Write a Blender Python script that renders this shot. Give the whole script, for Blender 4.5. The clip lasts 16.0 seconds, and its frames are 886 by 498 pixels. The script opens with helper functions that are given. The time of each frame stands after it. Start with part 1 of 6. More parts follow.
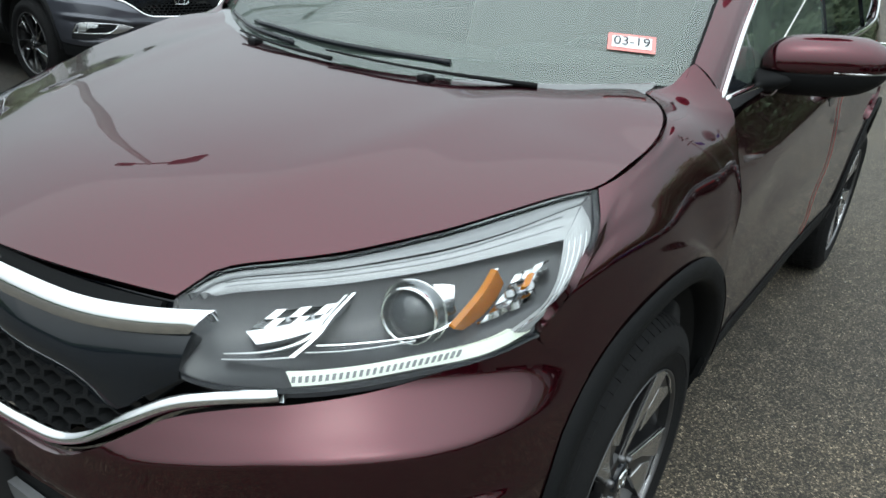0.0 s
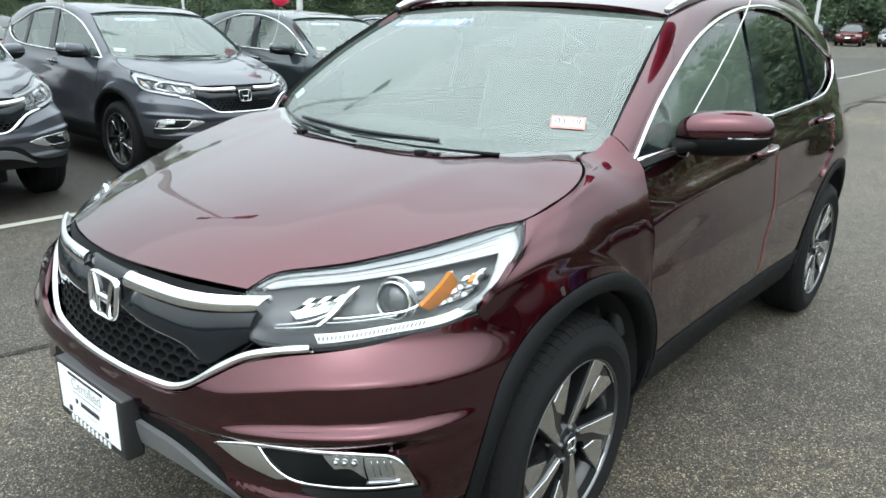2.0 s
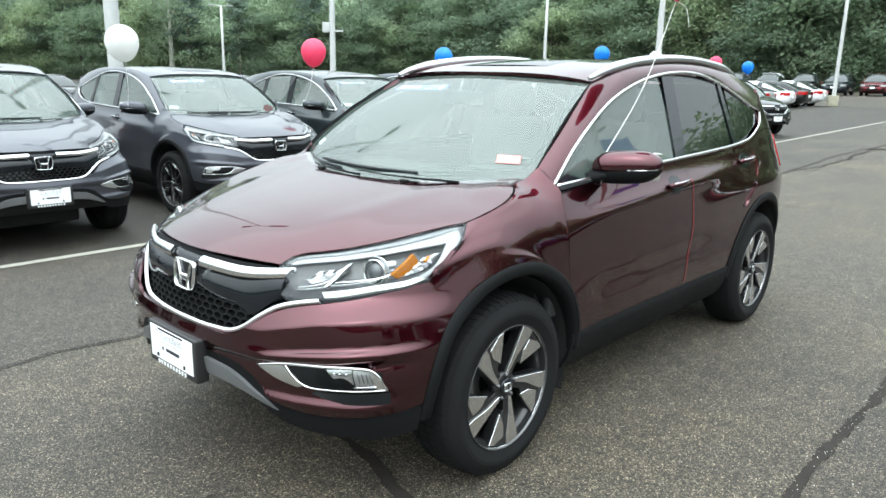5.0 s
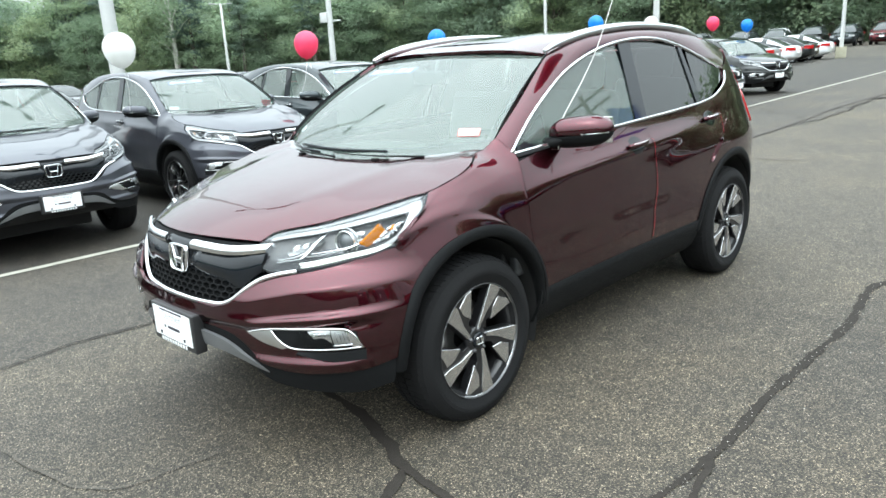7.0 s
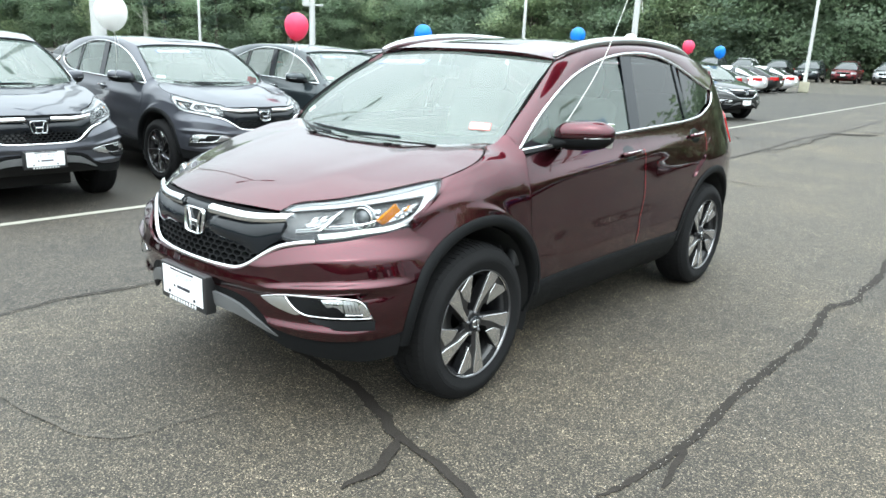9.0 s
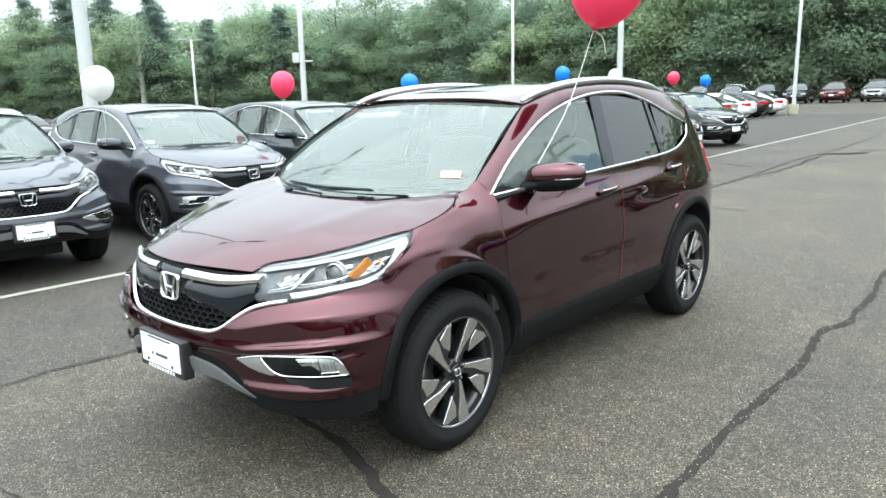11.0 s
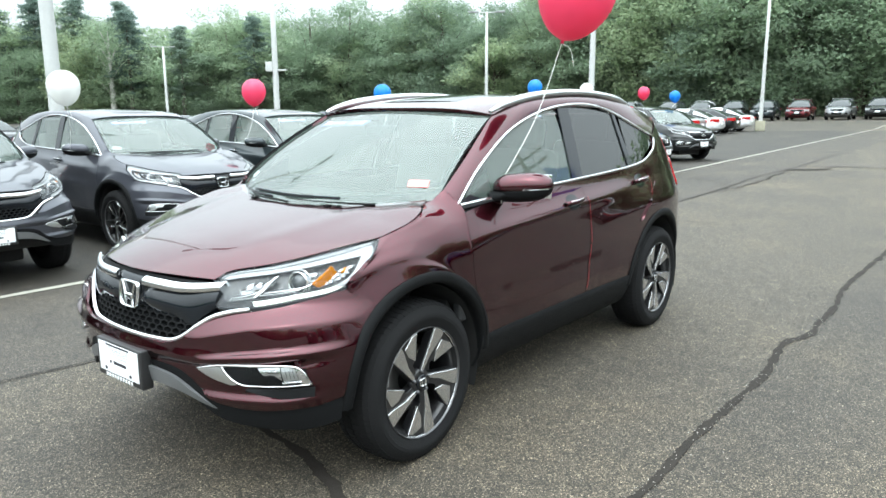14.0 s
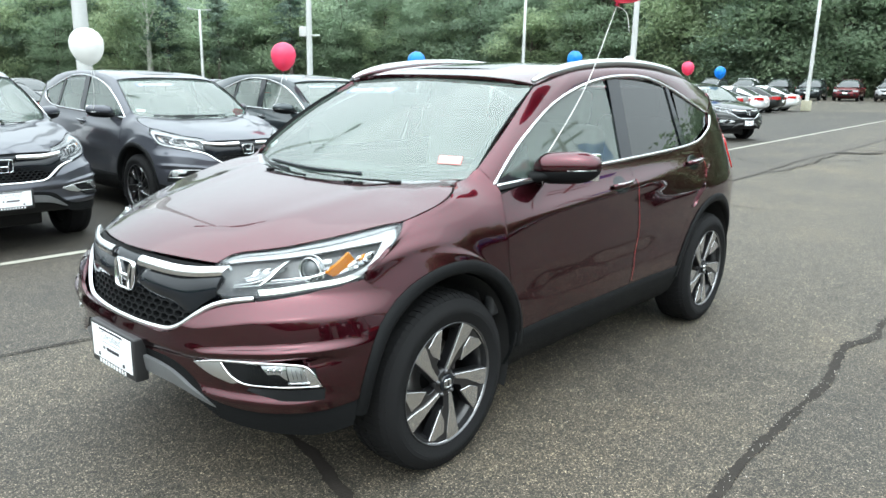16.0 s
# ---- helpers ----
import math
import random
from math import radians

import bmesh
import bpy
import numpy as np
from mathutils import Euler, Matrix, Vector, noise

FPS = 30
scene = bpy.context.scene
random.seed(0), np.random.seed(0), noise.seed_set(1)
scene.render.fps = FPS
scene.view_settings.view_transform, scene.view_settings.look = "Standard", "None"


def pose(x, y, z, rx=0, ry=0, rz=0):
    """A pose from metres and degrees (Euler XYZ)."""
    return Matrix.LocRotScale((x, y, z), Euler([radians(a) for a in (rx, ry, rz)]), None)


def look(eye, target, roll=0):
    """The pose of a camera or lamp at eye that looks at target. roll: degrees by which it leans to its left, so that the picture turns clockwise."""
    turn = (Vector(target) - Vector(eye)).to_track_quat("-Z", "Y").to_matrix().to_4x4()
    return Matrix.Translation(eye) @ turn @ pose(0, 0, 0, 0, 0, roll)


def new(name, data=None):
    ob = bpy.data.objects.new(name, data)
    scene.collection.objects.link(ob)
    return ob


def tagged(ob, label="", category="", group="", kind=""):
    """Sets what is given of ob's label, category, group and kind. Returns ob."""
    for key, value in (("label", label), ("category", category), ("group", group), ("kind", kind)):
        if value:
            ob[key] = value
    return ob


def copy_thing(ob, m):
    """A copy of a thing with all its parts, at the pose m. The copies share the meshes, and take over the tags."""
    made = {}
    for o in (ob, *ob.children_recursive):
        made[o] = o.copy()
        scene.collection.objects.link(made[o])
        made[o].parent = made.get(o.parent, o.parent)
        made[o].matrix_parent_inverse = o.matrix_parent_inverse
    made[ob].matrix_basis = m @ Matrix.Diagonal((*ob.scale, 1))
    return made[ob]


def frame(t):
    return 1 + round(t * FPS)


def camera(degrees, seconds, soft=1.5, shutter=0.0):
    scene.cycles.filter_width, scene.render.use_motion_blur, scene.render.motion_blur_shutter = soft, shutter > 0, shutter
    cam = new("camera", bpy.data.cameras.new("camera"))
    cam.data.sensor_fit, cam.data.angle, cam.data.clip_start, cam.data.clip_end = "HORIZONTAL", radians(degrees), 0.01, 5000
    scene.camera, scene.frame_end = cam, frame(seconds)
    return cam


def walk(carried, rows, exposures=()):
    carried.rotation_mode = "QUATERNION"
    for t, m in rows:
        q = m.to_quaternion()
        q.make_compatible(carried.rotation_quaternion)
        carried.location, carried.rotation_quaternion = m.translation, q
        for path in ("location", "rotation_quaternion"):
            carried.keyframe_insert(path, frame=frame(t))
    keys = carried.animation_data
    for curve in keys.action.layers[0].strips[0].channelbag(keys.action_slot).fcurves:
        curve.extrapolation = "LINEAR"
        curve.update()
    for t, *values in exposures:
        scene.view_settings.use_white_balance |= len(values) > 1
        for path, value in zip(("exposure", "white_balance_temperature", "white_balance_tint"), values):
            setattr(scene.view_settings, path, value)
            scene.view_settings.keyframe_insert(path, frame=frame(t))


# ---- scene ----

cam = camera(63.7, 16.0, soft=1.6)
PATH = [
    (0, (1.231, -2.525, 1.388), (0.179, -1.023, 0.59), 4.6),
    (0.5, (1.282, -2.543, 1.417), (0.243, -1.023, 0.636), 5.3),
    (1, (1.44, -2.596, 1.437), (0.303, -1.135, 0.68), 1.5),
    (1.5, (1.592, -2.685, 1.441), (0.367, -1.293, 0.69), 1.2),
    (2, (1.715, -2.879, 1.479), (0.491, -1.417, 0.878), 1.7),
    (2.5, (1.817, -3.057, 1.47), (0.659, -1.56, 0.823), 5.0),
    (3, (2.001, -3.094, 1.487), (0.829, -1.606, 0.844), 2.4),
    (3.5, (2.172, -3.128, 1.477), (0.831, -1.781, 0.853), 1.1),
    (4, (2.256, -3.183, 1.514), (0.877, -1.827, 1.003), -1.0),
    (4.5, (2.342, -3.327, 1.538), (1.024, -1.896, 1.073), 1.5),
    (7, (2.768, -3.434, 1.537), (1.422, -2.047, 1.022), -3.3),
    (7.5, (2.795, -3.448, 1.534), (1.423, -2.09, 1.011), -3.3),
    (8, (2.75, -3.519, 1.543), (1.401, -2.117, 1.078), -0.6),
    (8.5, (2.707, -3.626, 1.512), (1.385, -2.209, 1.02), -0.1),
    (9, (2.724, -3.696, 1.525), (1.468, -2.23, 1.002), 2.5),
    (9.5, (2.776, -3.64, 1.552), (1.507, -2.159, 1.109), 0.5),
    (10, (2.825, -3.605, 1.558), (1.538, -2.128, 1.16), -2.3),
    (12.5, (2.809, -3.614, 1.551), (1.529, -2.131, 1.151), 1.0),
    (13, (2.81, -3.608, 1.56), (1.548, -2.1, 1.195), 0.4),
    (13.5, (2.823, -3.6, 1.553), (1.588, -2.068, 1.194), 0.1),
    (14, (2.834, -3.581, 1.544), (1.604, -2.05, 1.167), -0.3),
    (14.5, (2.85, -3.545, 1.547), (1.588, -2.04, 1.172), 0.4),
    (15, (2.86, -3.501, 1.545), (1.563, -2.023, 1.178), 1.0),
    (15.5, (2.767, -3.437, 1.531), (1.446, -1.99, 1.131), 1.2),
    (16, (2.6, -3.307, 1.531), (1.318, -1.841, 1.076), 1.2),
]

# the clip's camera brightens as it draws back, and leans a little towards green
BRIGHT = [(0, -0.76), (0.5, -0.46), (1.0, -0.38), (1.5, -0.28), (2.0, -0.10), (2.5, -0.07), (3.0, -0.05), (3.5, 0.00), (4.5, 0.05), (7.0, 0.18), (9.0, 0.28), (10.0, 0.28), (12.5, 0.13), (14.5, 0.21), (16.0, 0.20)]
EXPOSURE = 1.15
walk(cam, [(t, look(eye, target, roll)) for t, eye, target, roll in PATH], [(t, EXPOSURE + e, 6250, 1) for t, e in BRIGHT])

# ---- light: a bright overcast sky with a weak, very soft sun ----
world = bpy.data.worlds.new("overcast_sky")
scene.world = world
world.use_nodes = True
wn, wl = world.node_tree.nodes, world.node_tree.links
sky = wn.new("ShaderNodeTexSky")
sky.sky_type, sky.sun_disc = "NISHITA", False
sky.sun_elevation, sky.sun_rotation = radians(58), radians(150)
sky.dust_density = 3.0
cloud = wn.new("ShaderNodeHueSaturation")
cloud.inputs["Saturation"].default_value = 0.12
wl.new(sky.outputs["Color"], cloud.inputs["Color"])
veil = wn.new("ShaderNodeMix")
veil.data_type = "RGBA"
veil.inputs[0].default_value = 0.65
veil.inputs[7].default_value = (9.3, 9.85, 10.6, 1)
wl.new(cloud.outputs["Color"], veil.inputs[6])
# an overcast sky is darker towards the horizon
place = wn.new("ShaderNodeTexCoord")
height = wn.new("ShaderNodeSeparateXYZ")
wl.new(place.outputs["Generated"], height.inputs[0])
dome = wn.new("ShaderNodeMapRange")
dome.inputs["From Min"].default_value, dome.inputs["From Max"].default_value = 0.0, 1.0
dome.inputs["To Min"].default_value, dome.inputs["To Max"].default_value = 0.26, 1.76
wl.new(height.outputs["Z"], dome.inputs["Value"])
shaded = wn.new("ShaderNodeMix")
shaded.data_type, shaded.blend_type = "RGBA", "MULTIPLY"
shaded.inputs[0].default_value = 1.0
wl.new(veil.outputs[2], shaded.inputs[6])
wl.new(dome.outputs[0], shaded.inputs[7])
wl.new(shaded.outputs[2], wn["Background"].inputs["Color"])
wn["Background"].inputs["Strength"].default_value = 0.142
sun = new("sun", bpy.data.lights.new("sun", "SUN"))
sun.data.energy, sun.data.angle, sun.data.color = 0.6, radians(150), (1.0, 0.98, 0.95)
sun.matrix_world = look((0, 0, 30), (-9, 16, 0))


# ---- materials ----
def nodes_of(name):
    m = bpy.data.materials.new(name)
    m.use_nodes = True
    return m, m.node_tree.nodes, m.node_tree.links, m.node_tree.nodes["Principled BSDF"]


def noise_node(n, l, scale, detail=4.0, coords="Object", rough=0.6):
    co = n.new("ShaderNodeTexCoord")
    tex = n.new("ShaderNodeTexNoise")
    tex.inputs["Scale"].default_value = scale
    tex.inputs["Detail"].default_value = detail
    tex.inputs["Roughness"].default_value = rough
    l.new(co.outputs[coords], tex.inputs["Vector"])
    return tex


def ramp(n, l, source, stops):
    r = n.new("ShaderNodeValToRGB")
    while len(r.color_ramp.elements) < len(stops):
        r.color_ramp.elements.new(0.5)
    for e, (at, c) in zip(r.color_ramp.elements, stops):
        e.position, e.color = at, (*c, 1)
    l.new(source, r.inputs["Fac"])
    return r


def surface(name, color, rough=0.5, metal=0.0, vary=0.12, scale=6.0, bump=0.0, bump_scale=60.0, coat=0.0, spec=0.5, coords="Object"):
    """A plain surface with variation at two scales in colour and gloss, and fine relief."""
    m, n, l, b = nodes_of(name)
    big, fine = noise_node(n, l, scale, coords=coords), noise_node(n, l, scale * 9, 3.0, coords=coords)
    both = n.new("ShaderNodeMath")
    both.operation = "MULTIPLY_ADD"
    both.inputs[1].default_value = 0.45
    l.new(fine.outputs["Fac"], both.inputs[0])
    half = n.new("ShaderNodeMath")
    half.operation = "MULTIPLY"
    half.inputs[1].default_value = 0.55
    l.new(big.outputs["Fac"], half.inputs[0])
    l.new(half.outputs[0], both.inputs[2])
    lo, hi = [c * (1 - vary) for c in color], [min(1, c * (1 + vary)) for c in color]
    r = ramp(n, l, both.outputs[0], [(0.3, lo), (0.7, hi)])
    l.new(r.outputs["Color"], b.inputs["Base Color"])
    g = n.new("ShaderNodeMapRange")
    g.inputs["To Min"].default_value, g.inputs["To Max"].default_value = max(0.0, rough * (1 - vary)), min(1, rough * (1 + vary))
    l.new(both.outputs[0], g.inputs["Value"])
    l.new(g.outputs[0], b.inputs["Roughness"])
    b.inputs["Metallic"].default_value = metal
    b.inputs["Specular IOR Level"].default_value = spec
    b.inputs["Coat Weight"].default_value = coat
    b.inputs["Coat Roughness"].default_value = 0.03
    if bump:
        tex = noise_node(n, l, bump_scale, 5.0, coords=coords)
        bp = n.new("ShaderNodeBump")
        bp.inputs["Strength"].default_value = bump
        bp.inputs["Distance"].default_value = 0.01
        l.new(tex.outputs["Fac"], bp.inputs["Height"])
        l.new(bp.outputs[0], b.inputs["Normal"])
    return m


def car_paint(name, color, flake=0.35, coat_ior=1.5, coat=1.0, rough=0.36):
    """Metallic flake under a clear coat, with a thin uneven dusty film."""
    m, n, l, b = nodes_of(name)
    dust_sheen = noise_node(n, l, 3.0, 6.0)
    r = ramp(n, l, dust_sheen.outputs["Fac"], [(0.35, color), (0.75, [c * 0.93 + 0.004 for c in color])])
    l.new(r.outputs["Color"], b.inputs["Base Color"])
    b.inputs["Metallic"].default_value = flake
    b.inputs["Roughness"].default_value = rough
    b.inputs["Specular IOR Level"].default_value = 0.1
    b.inputs["Specular Tint"].default_value = (*[0.62 + 0.8 * c for c in color], 1)
    b.inputs["Coat Weight"].default_value = coat
    b.inputs["Coat IOR"].default_value = coat_ior
    # the flake glitters a little
    grain = noise_node(n, l, 900.0, 1.0)
    bp = n.new("ShaderNodeBump")
    bp.inputs["Strength"].default_value, bp.inputs["Distance"].default_value = 0.05, 0.001
    l.new(grain.outputs["Fac"], bp.inputs["Height"])
    l.new(bp.outputs[0], b.inputs["Normal"])
    g = n.new("ShaderNodeMapRange")
    g.inputs["To Min"].default_value, g.inputs["To Max"].default_value = 0.0, 0.02
    l.new(dust_sheen.outputs["Fac"], g.inputs["Value"])
    l.new(g.outputs[0], b.inputs["Coat Roughness"])
    return m


def glass(name, tint, ior=1.5, dust_sheen=0.0):
    """Glass with a dusty film that also paints in sky sheen: clear straight through, mirror-like at a slant."""
    m = bpy.data.materials.new(name)
    m.use_nodes = True
    n, l = m.node_tree.nodes, m.node_tree.links
    n.remove(n["Principled BSDF"])
    clear, gloss, mix, f = n.new("ShaderNodeBsdfTransparent"), n.new("ShaderNodeBsdfGlossy"), n.new("ShaderNodeMixShader"), n.new("ShaderNodeFresnel")
    clear.inputs["Color"].default_value = (*tint, 1)
    gloss.inputs["Roughness"].default_value = 0.01
    f.inputs["IOR"].default_value = ior
    # the pale green film brightens the panes, adding to the mirrored sky
    film, over = n.new("ShaderNodeBsdfDiffuse"), n.new("ShaderNodeMixShader")
    film.inputs["Color"].default_value = (0.50, 0.64, 0.55, 1)
    spread = noise_node(n, l, 2.2, 5.0)
    much = n.new("ShaderNodeMapRange")
    much.inputs["To Min"].default_value, much.inputs["To Max"].default_value = dust_sheen * 0.7, dust_sheen * 1.3
    l.new(spread.outputs["Fac"], much.inputs["Value"])
    l.new(much.outputs[0], over.inputs["Fac"])
    l.new(clear.outputs[0], over.inputs[1])
    l.new(film.outputs[0], over.inputs[2])
    l.new(f.outputs[0], mix.inputs["Fac"])
    l.new(over.outputs[0], mix.inputs[1])
    l.new(gloss.outputs[0], mix.inputs[2])
    l.new(mix.outputs[0], n["Material Output"].inputs["Surface"])
    return m


def lit(name, color, strength):
    m, n, l, b = nodes_of(name)
    b.inputs["Base Color"].default_value = (*color, 1)
    b.inputs["Emission Color"].default_value = (*color, 1)
    b.inputs["Emission Strength"].default_value = strength
    return m


RED = car_paint("burgundy_metallic_paint", (0.060, 0.0044, 0.0110), 1.0, 1.57, rough=0.25)
GREY = car_paint("grey_metallic_paint", (0.066, 0.069, 0.083), 0.55, 1.42)
TEAL = car_paint("dark_green_grey_paint", (0.03, 0.04, 0.045), 0.5)
BLACKCAR = car_paint("black_paint", (0.012, 0.014, 0.014), 0.3)
WHITECAR = car_paint("white_paint", (0.75, 0.76, 0.77), 0.0)
SILVERCAR = car_paint("silver_paint", (0.35, 0.36, 0.37), 0.6)
BLUECAR = car_paint("blue_paint", (0.02, 0.03, 0.16), 0.3)
REDCAR = car_paint("red_paint", (0.13, 0.012, 0.018), 0.3)
BLACK_GLOSS = surface("gloss_black_trim", (0.008, 0.010, 0.013), 0.05, spec=0.4, vary=0.2)
FRIT = surface("black_glass_border", (0.03, 0.032, 0.032), 0.12, coat=1.0, spec=0.9)
BLACK_TRIM = surface("black_textured_plastic", (0.0062, 0.0066, 0.0072), 0.62, spec=0.13, bump=0.25, bump_scale=420)
DARK = surface("dark_underbody", (0.012, 0.012, 0.012), 0.85)
CHROME = surface("chrome", (0.78, 0.79, 0.80), 0.06, 1.0, vary=0.05)
LAMP_CHROME = surface("dim_lamp_chrome", (0.64, 0.65, 0.66), 0.14, 1.0, vary=0.15, scale=30)
REFLECTOR = surface("silvered_reflector", (0.70, 0.71, 0.72), 0.22, 1.0, vary=0.06, scale=30)
SATIN = surface("satin_silver", (0.62, 0.63, 0.64), 0.28, 1.0, vary=0.05)
SKID = surface("dull_silver_plastic", (0.15, 0.153, 0.157), 0.45, 0.3, vary=0.12, scale=14)
MACHINED = surface("machined_aluminium", (0.70, 0.70, 0.71), 0.26, 1.0, vary=0.06, scale=20)
RIM_EDGE = surface("worn_machined_edge", (0.15, 0.15, 0.155), 0.45, 1.0, vary=0.08, scale=20)
RIM_BLACK = surface("black_painted_rim", (0.008, 0.008, 0.009), 0.35, coat=0.2)
RUBBER = surface("tyre_rubber", (0.0105, 0.0105, 0.011), 0.8, spec=0.13, vary=0.2, scale=14, bump=0.2, bump_scale=120)
STEEL = surface("brake_steel", (0.34, 0.33, 0.32), 0.4, 0.9)
GLASS = glass("clear_green_glass", (0.78, 0.89, 0.85), ior=1.85, dust_sheen=0.115)
PRIVACY = glass("tinted_rear_glass", (0.10, 0.12, 0.12), ior=1.85, dust_sheen=0.012)
LENS = glass("clear_lamp_lens", (0.90, 0.91, 0.91), ior=1.25)
REDLENS = surface("red_lamp_lens", (0.42, 0.012, 0.014), 0.12, coat=0.8)
AMBER = surface("amber_reflector", (0.50, 0.17, 0.004), 0.2, coat=0.5, vary=0.2, scale=40)
HOUSING = surface("grey_lamp_housing", (0.085, 0.088, 0.094), 0.22, vary=0.05)
LED = lit("running_light", (0.80, 0.86, 0.76), 0.28)
GUIDE = surface("milky_light_guide", (0.44, 0.45, 0.46), 0.14, coat=0.6, vary=0.1, scale=30)
SEAT = surface("grey_leather_seat", (0.22, 0.215, 0.205), 0.55, bump=0.15, bump_scale=200)
DASH = surface("dark_dashboard", (0.035, 0.036, 0.038), 0.6, bump=0.2, bump_scale=300)
PAPER = surface("white_paper", (0.82, 0.83, 0.84), 0.6, vary=0.04)
PLATE_FRAME = surface("black_plate_frame", (0.018, 0.018, 0.019), 0.4)
INK = surface("dark_ink", (0.03, 0.03, 0.04), 0.6)
PALEINK = surface("pale_ink", (0.55, 0.56, 0.58), 0.6)
GREYINK = surface("grey_ink", (0.35, 0.36, 0.38), 0.6)
STICKER_RED = surface("faded_red_border", (0.70, 0.26, 0.24), 0.6)
BANNER_BLUE = surface("faded_blue_print", (0.20, 0.28, 0.58), 0.6)
GUIDE_DIM = surface("grey_light_guide", (0.24, 0.25, 0.26), 0.15, coat=0.6, vary=0.1, scale=30)
PROJECTOR = surface("grey_projector_glass", (0.06, 0.066, 0.072), 0.05, coat=1.0, vary=0.03)
EDGE_RED = surface("red_edge_guard", (0.33, 0.010, 0.018), 0.4)

# ---- mesh helpers ----
CENTRE = np.array((0.0, 0.2, 0.75))


def mesh_part(name, verts, faces, material, parent=None, label="", smooth=True):
    me = bpy.data.meshes.new(name)
    me.from_pydata([tuple(float(c) for c in v) for v in verts], [], [tuple(int(i) for i in f) for f in faces])
    if smooth:
        me.shade_smooth()
    me.materials.append(material)
    ob = new(name, me)
    ob.parent = parent
    return tagged(ob, label)


def part(name, bm, material, parent=None, label="", smooth=False):
    me = bpy.data.meshes.new(name)
    bm.to_mesh(me)
    bm.free()
    if smooth:
        me.shade_smooth()
    me.materials.append(material)
    ob = new(name, me)
    ob.parent = parent
    return tagged(ob, label)


def spl(xs, ys):
    """A smooth curve through a few values."""
    xs, ys = np.array(xs, float), np.array(ys, float)
    d = np.gradient(ys, xs)

    def f(x):
        x = np.clip(x, xs[0], xs[-1])
        i = np.clip(np.searchsorted(xs, x) - 1, 0, len(xs) - 2)
        h = xs[i + 1] - xs[i]
        t = (x - xs[i]) / h
        return (2 * t**3 - 3 * t**2 + 1) * ys[i] + (t**3 - 2 * t**2 + t) * h * d[i] + (3 * t**2 - 2 * t**3) * ys[i + 1] + (t**3 - t**2) * h * d[i + 1]

    return f


def curve(pts, n):
    """n + 1 points evenly along a smooth curve through pts."""
    p = np.array(pts, float)
    if len(p) == 2:
        return p[0] + (p[1] - p[0]) * np.linspace(0, 1, n + 1)[:, None]
    q = np.vstack([2 * p[0] - p[1], p, 2 * p[-1] - p[-2]])
    fine = []
    for i in range(1, len(q) - 2):
        a, b, c, d = q[i - 1], q[i], q[i + 1], q[i + 2]
        lb, la, lc = np.linalg.norm(c - b), np.linalg.norm(b - a), np.linalg.norm(d - c)
        m1 = ((c - b) / lb + ((b - a) / la)) * 0.5 * lb
        m2 = ((c - b) / lb + ((d - c) / lc)) * 0.5 * lb
        for t in np.linspace(0, 1, 16, endpoint=False):
            fine.append((2 * t**3 - 3 * t**2 + 1) * b + (t**3 - 2 * t**2 + t) * m1 + (3 * t**2 - 2 * t**3) * c + (t**3 - t**2) * m2)
    fine = np.array(fine + [p[-1]])
    s = np.r_[0, np.cumsum(np.linalg.norm(np.diff(fine, axis=0), axis=1))]
    at = np.linspace(0, s[-1], n + 1)
    return np.stack([np.interp(at, s, fine[:, k]) for k in range(fine.shape[1])], 1)


def coons(top, bottom, left, right, nu, nv):
    """A patch between four edges; top and bottom run from left to right, left and right from top to bottom."""
    t, b, l, r = curve(top, nu), curve(bottom, nu), curve(left, nv), curve(right, nv)
    u, v = np.linspace(0, 1, nu + 1)[None, :, None], np.linspace(0, 1, nv + 1)[:, None, None]
    ruled = (1 - v) * t[None] + v * b[None] + (1 - u) * l[:, None] + u * r[:, None]
    return ruled - ((1 - u) * (1 - v) * t[0] + u * (1 - v) * t[-1] + (1 - u) * v * b[0] + u * v * b[-1])


def between(a, b, nu, nv, bulge=0.0):
    """A strip between two curves, bowed outwards."""
    a, b = curve(a, nu), curve(b, nu)
    v = np.linspace(0, 1, nv + 1)[:, None, None]
    p = (1 - v) * a[None] + v * b[None]
    if bulge:
        p = p + normals_of(p) * (bulge * 4 * v * (1 - v))
    return p


def normals_of(p):
    n = np.cross(np.gradient(p, axis=0), np.gradient(p, axis=1))
    n /= np.linalg.norm(n, axis=2, keepdims=True) + 1e-9
    if ((p - CENTRE) * n).sum() < 0:
        n = -n
    return n


def sheet(p, thick):
    """Verts and faces of a patch with a turned-in flange all round."""
    n = np.cross(np.gradient(p, axis=0), np.gradient(p, axis=1))
    if ((p - CENTRE) * n).sum() < 0:
        p = p[::-1]
        n = np.cross(np.gradient(p, axis=0), np.gradient(p, axis=1))
    n = n / (np.linalg.norm(n, axis=2, keepdims=True) + 1e-9)
    a, b = p.shape[:2]
    verts = list(p.reshape(-1, 3))
    faces = [(i * b + j, (i + 1) * b + j, (i + 1) * b + j + 1, i * b + j + 1) for i in range(a - 1) for j in range(b - 1)]
    ring = [(0, j) for j in range(b)] + [(i, b - 1) for i in range(1, a)] + [(a - 1, j) for j in range(b - 2, -1, -1)] + [(i, 0) for i in range(a - 2, 0, -1)]
    base, k = len(verts), len(ring)
    for off in (0.0, thick):
        verts += [p[i, j] - n[i, j] * off for i, j in ring]
    faces += [(base + m, base + (m + 1) % k, base + k + (m + 1) % k, base + k + m) for m in range(k)]
    return verts, faces


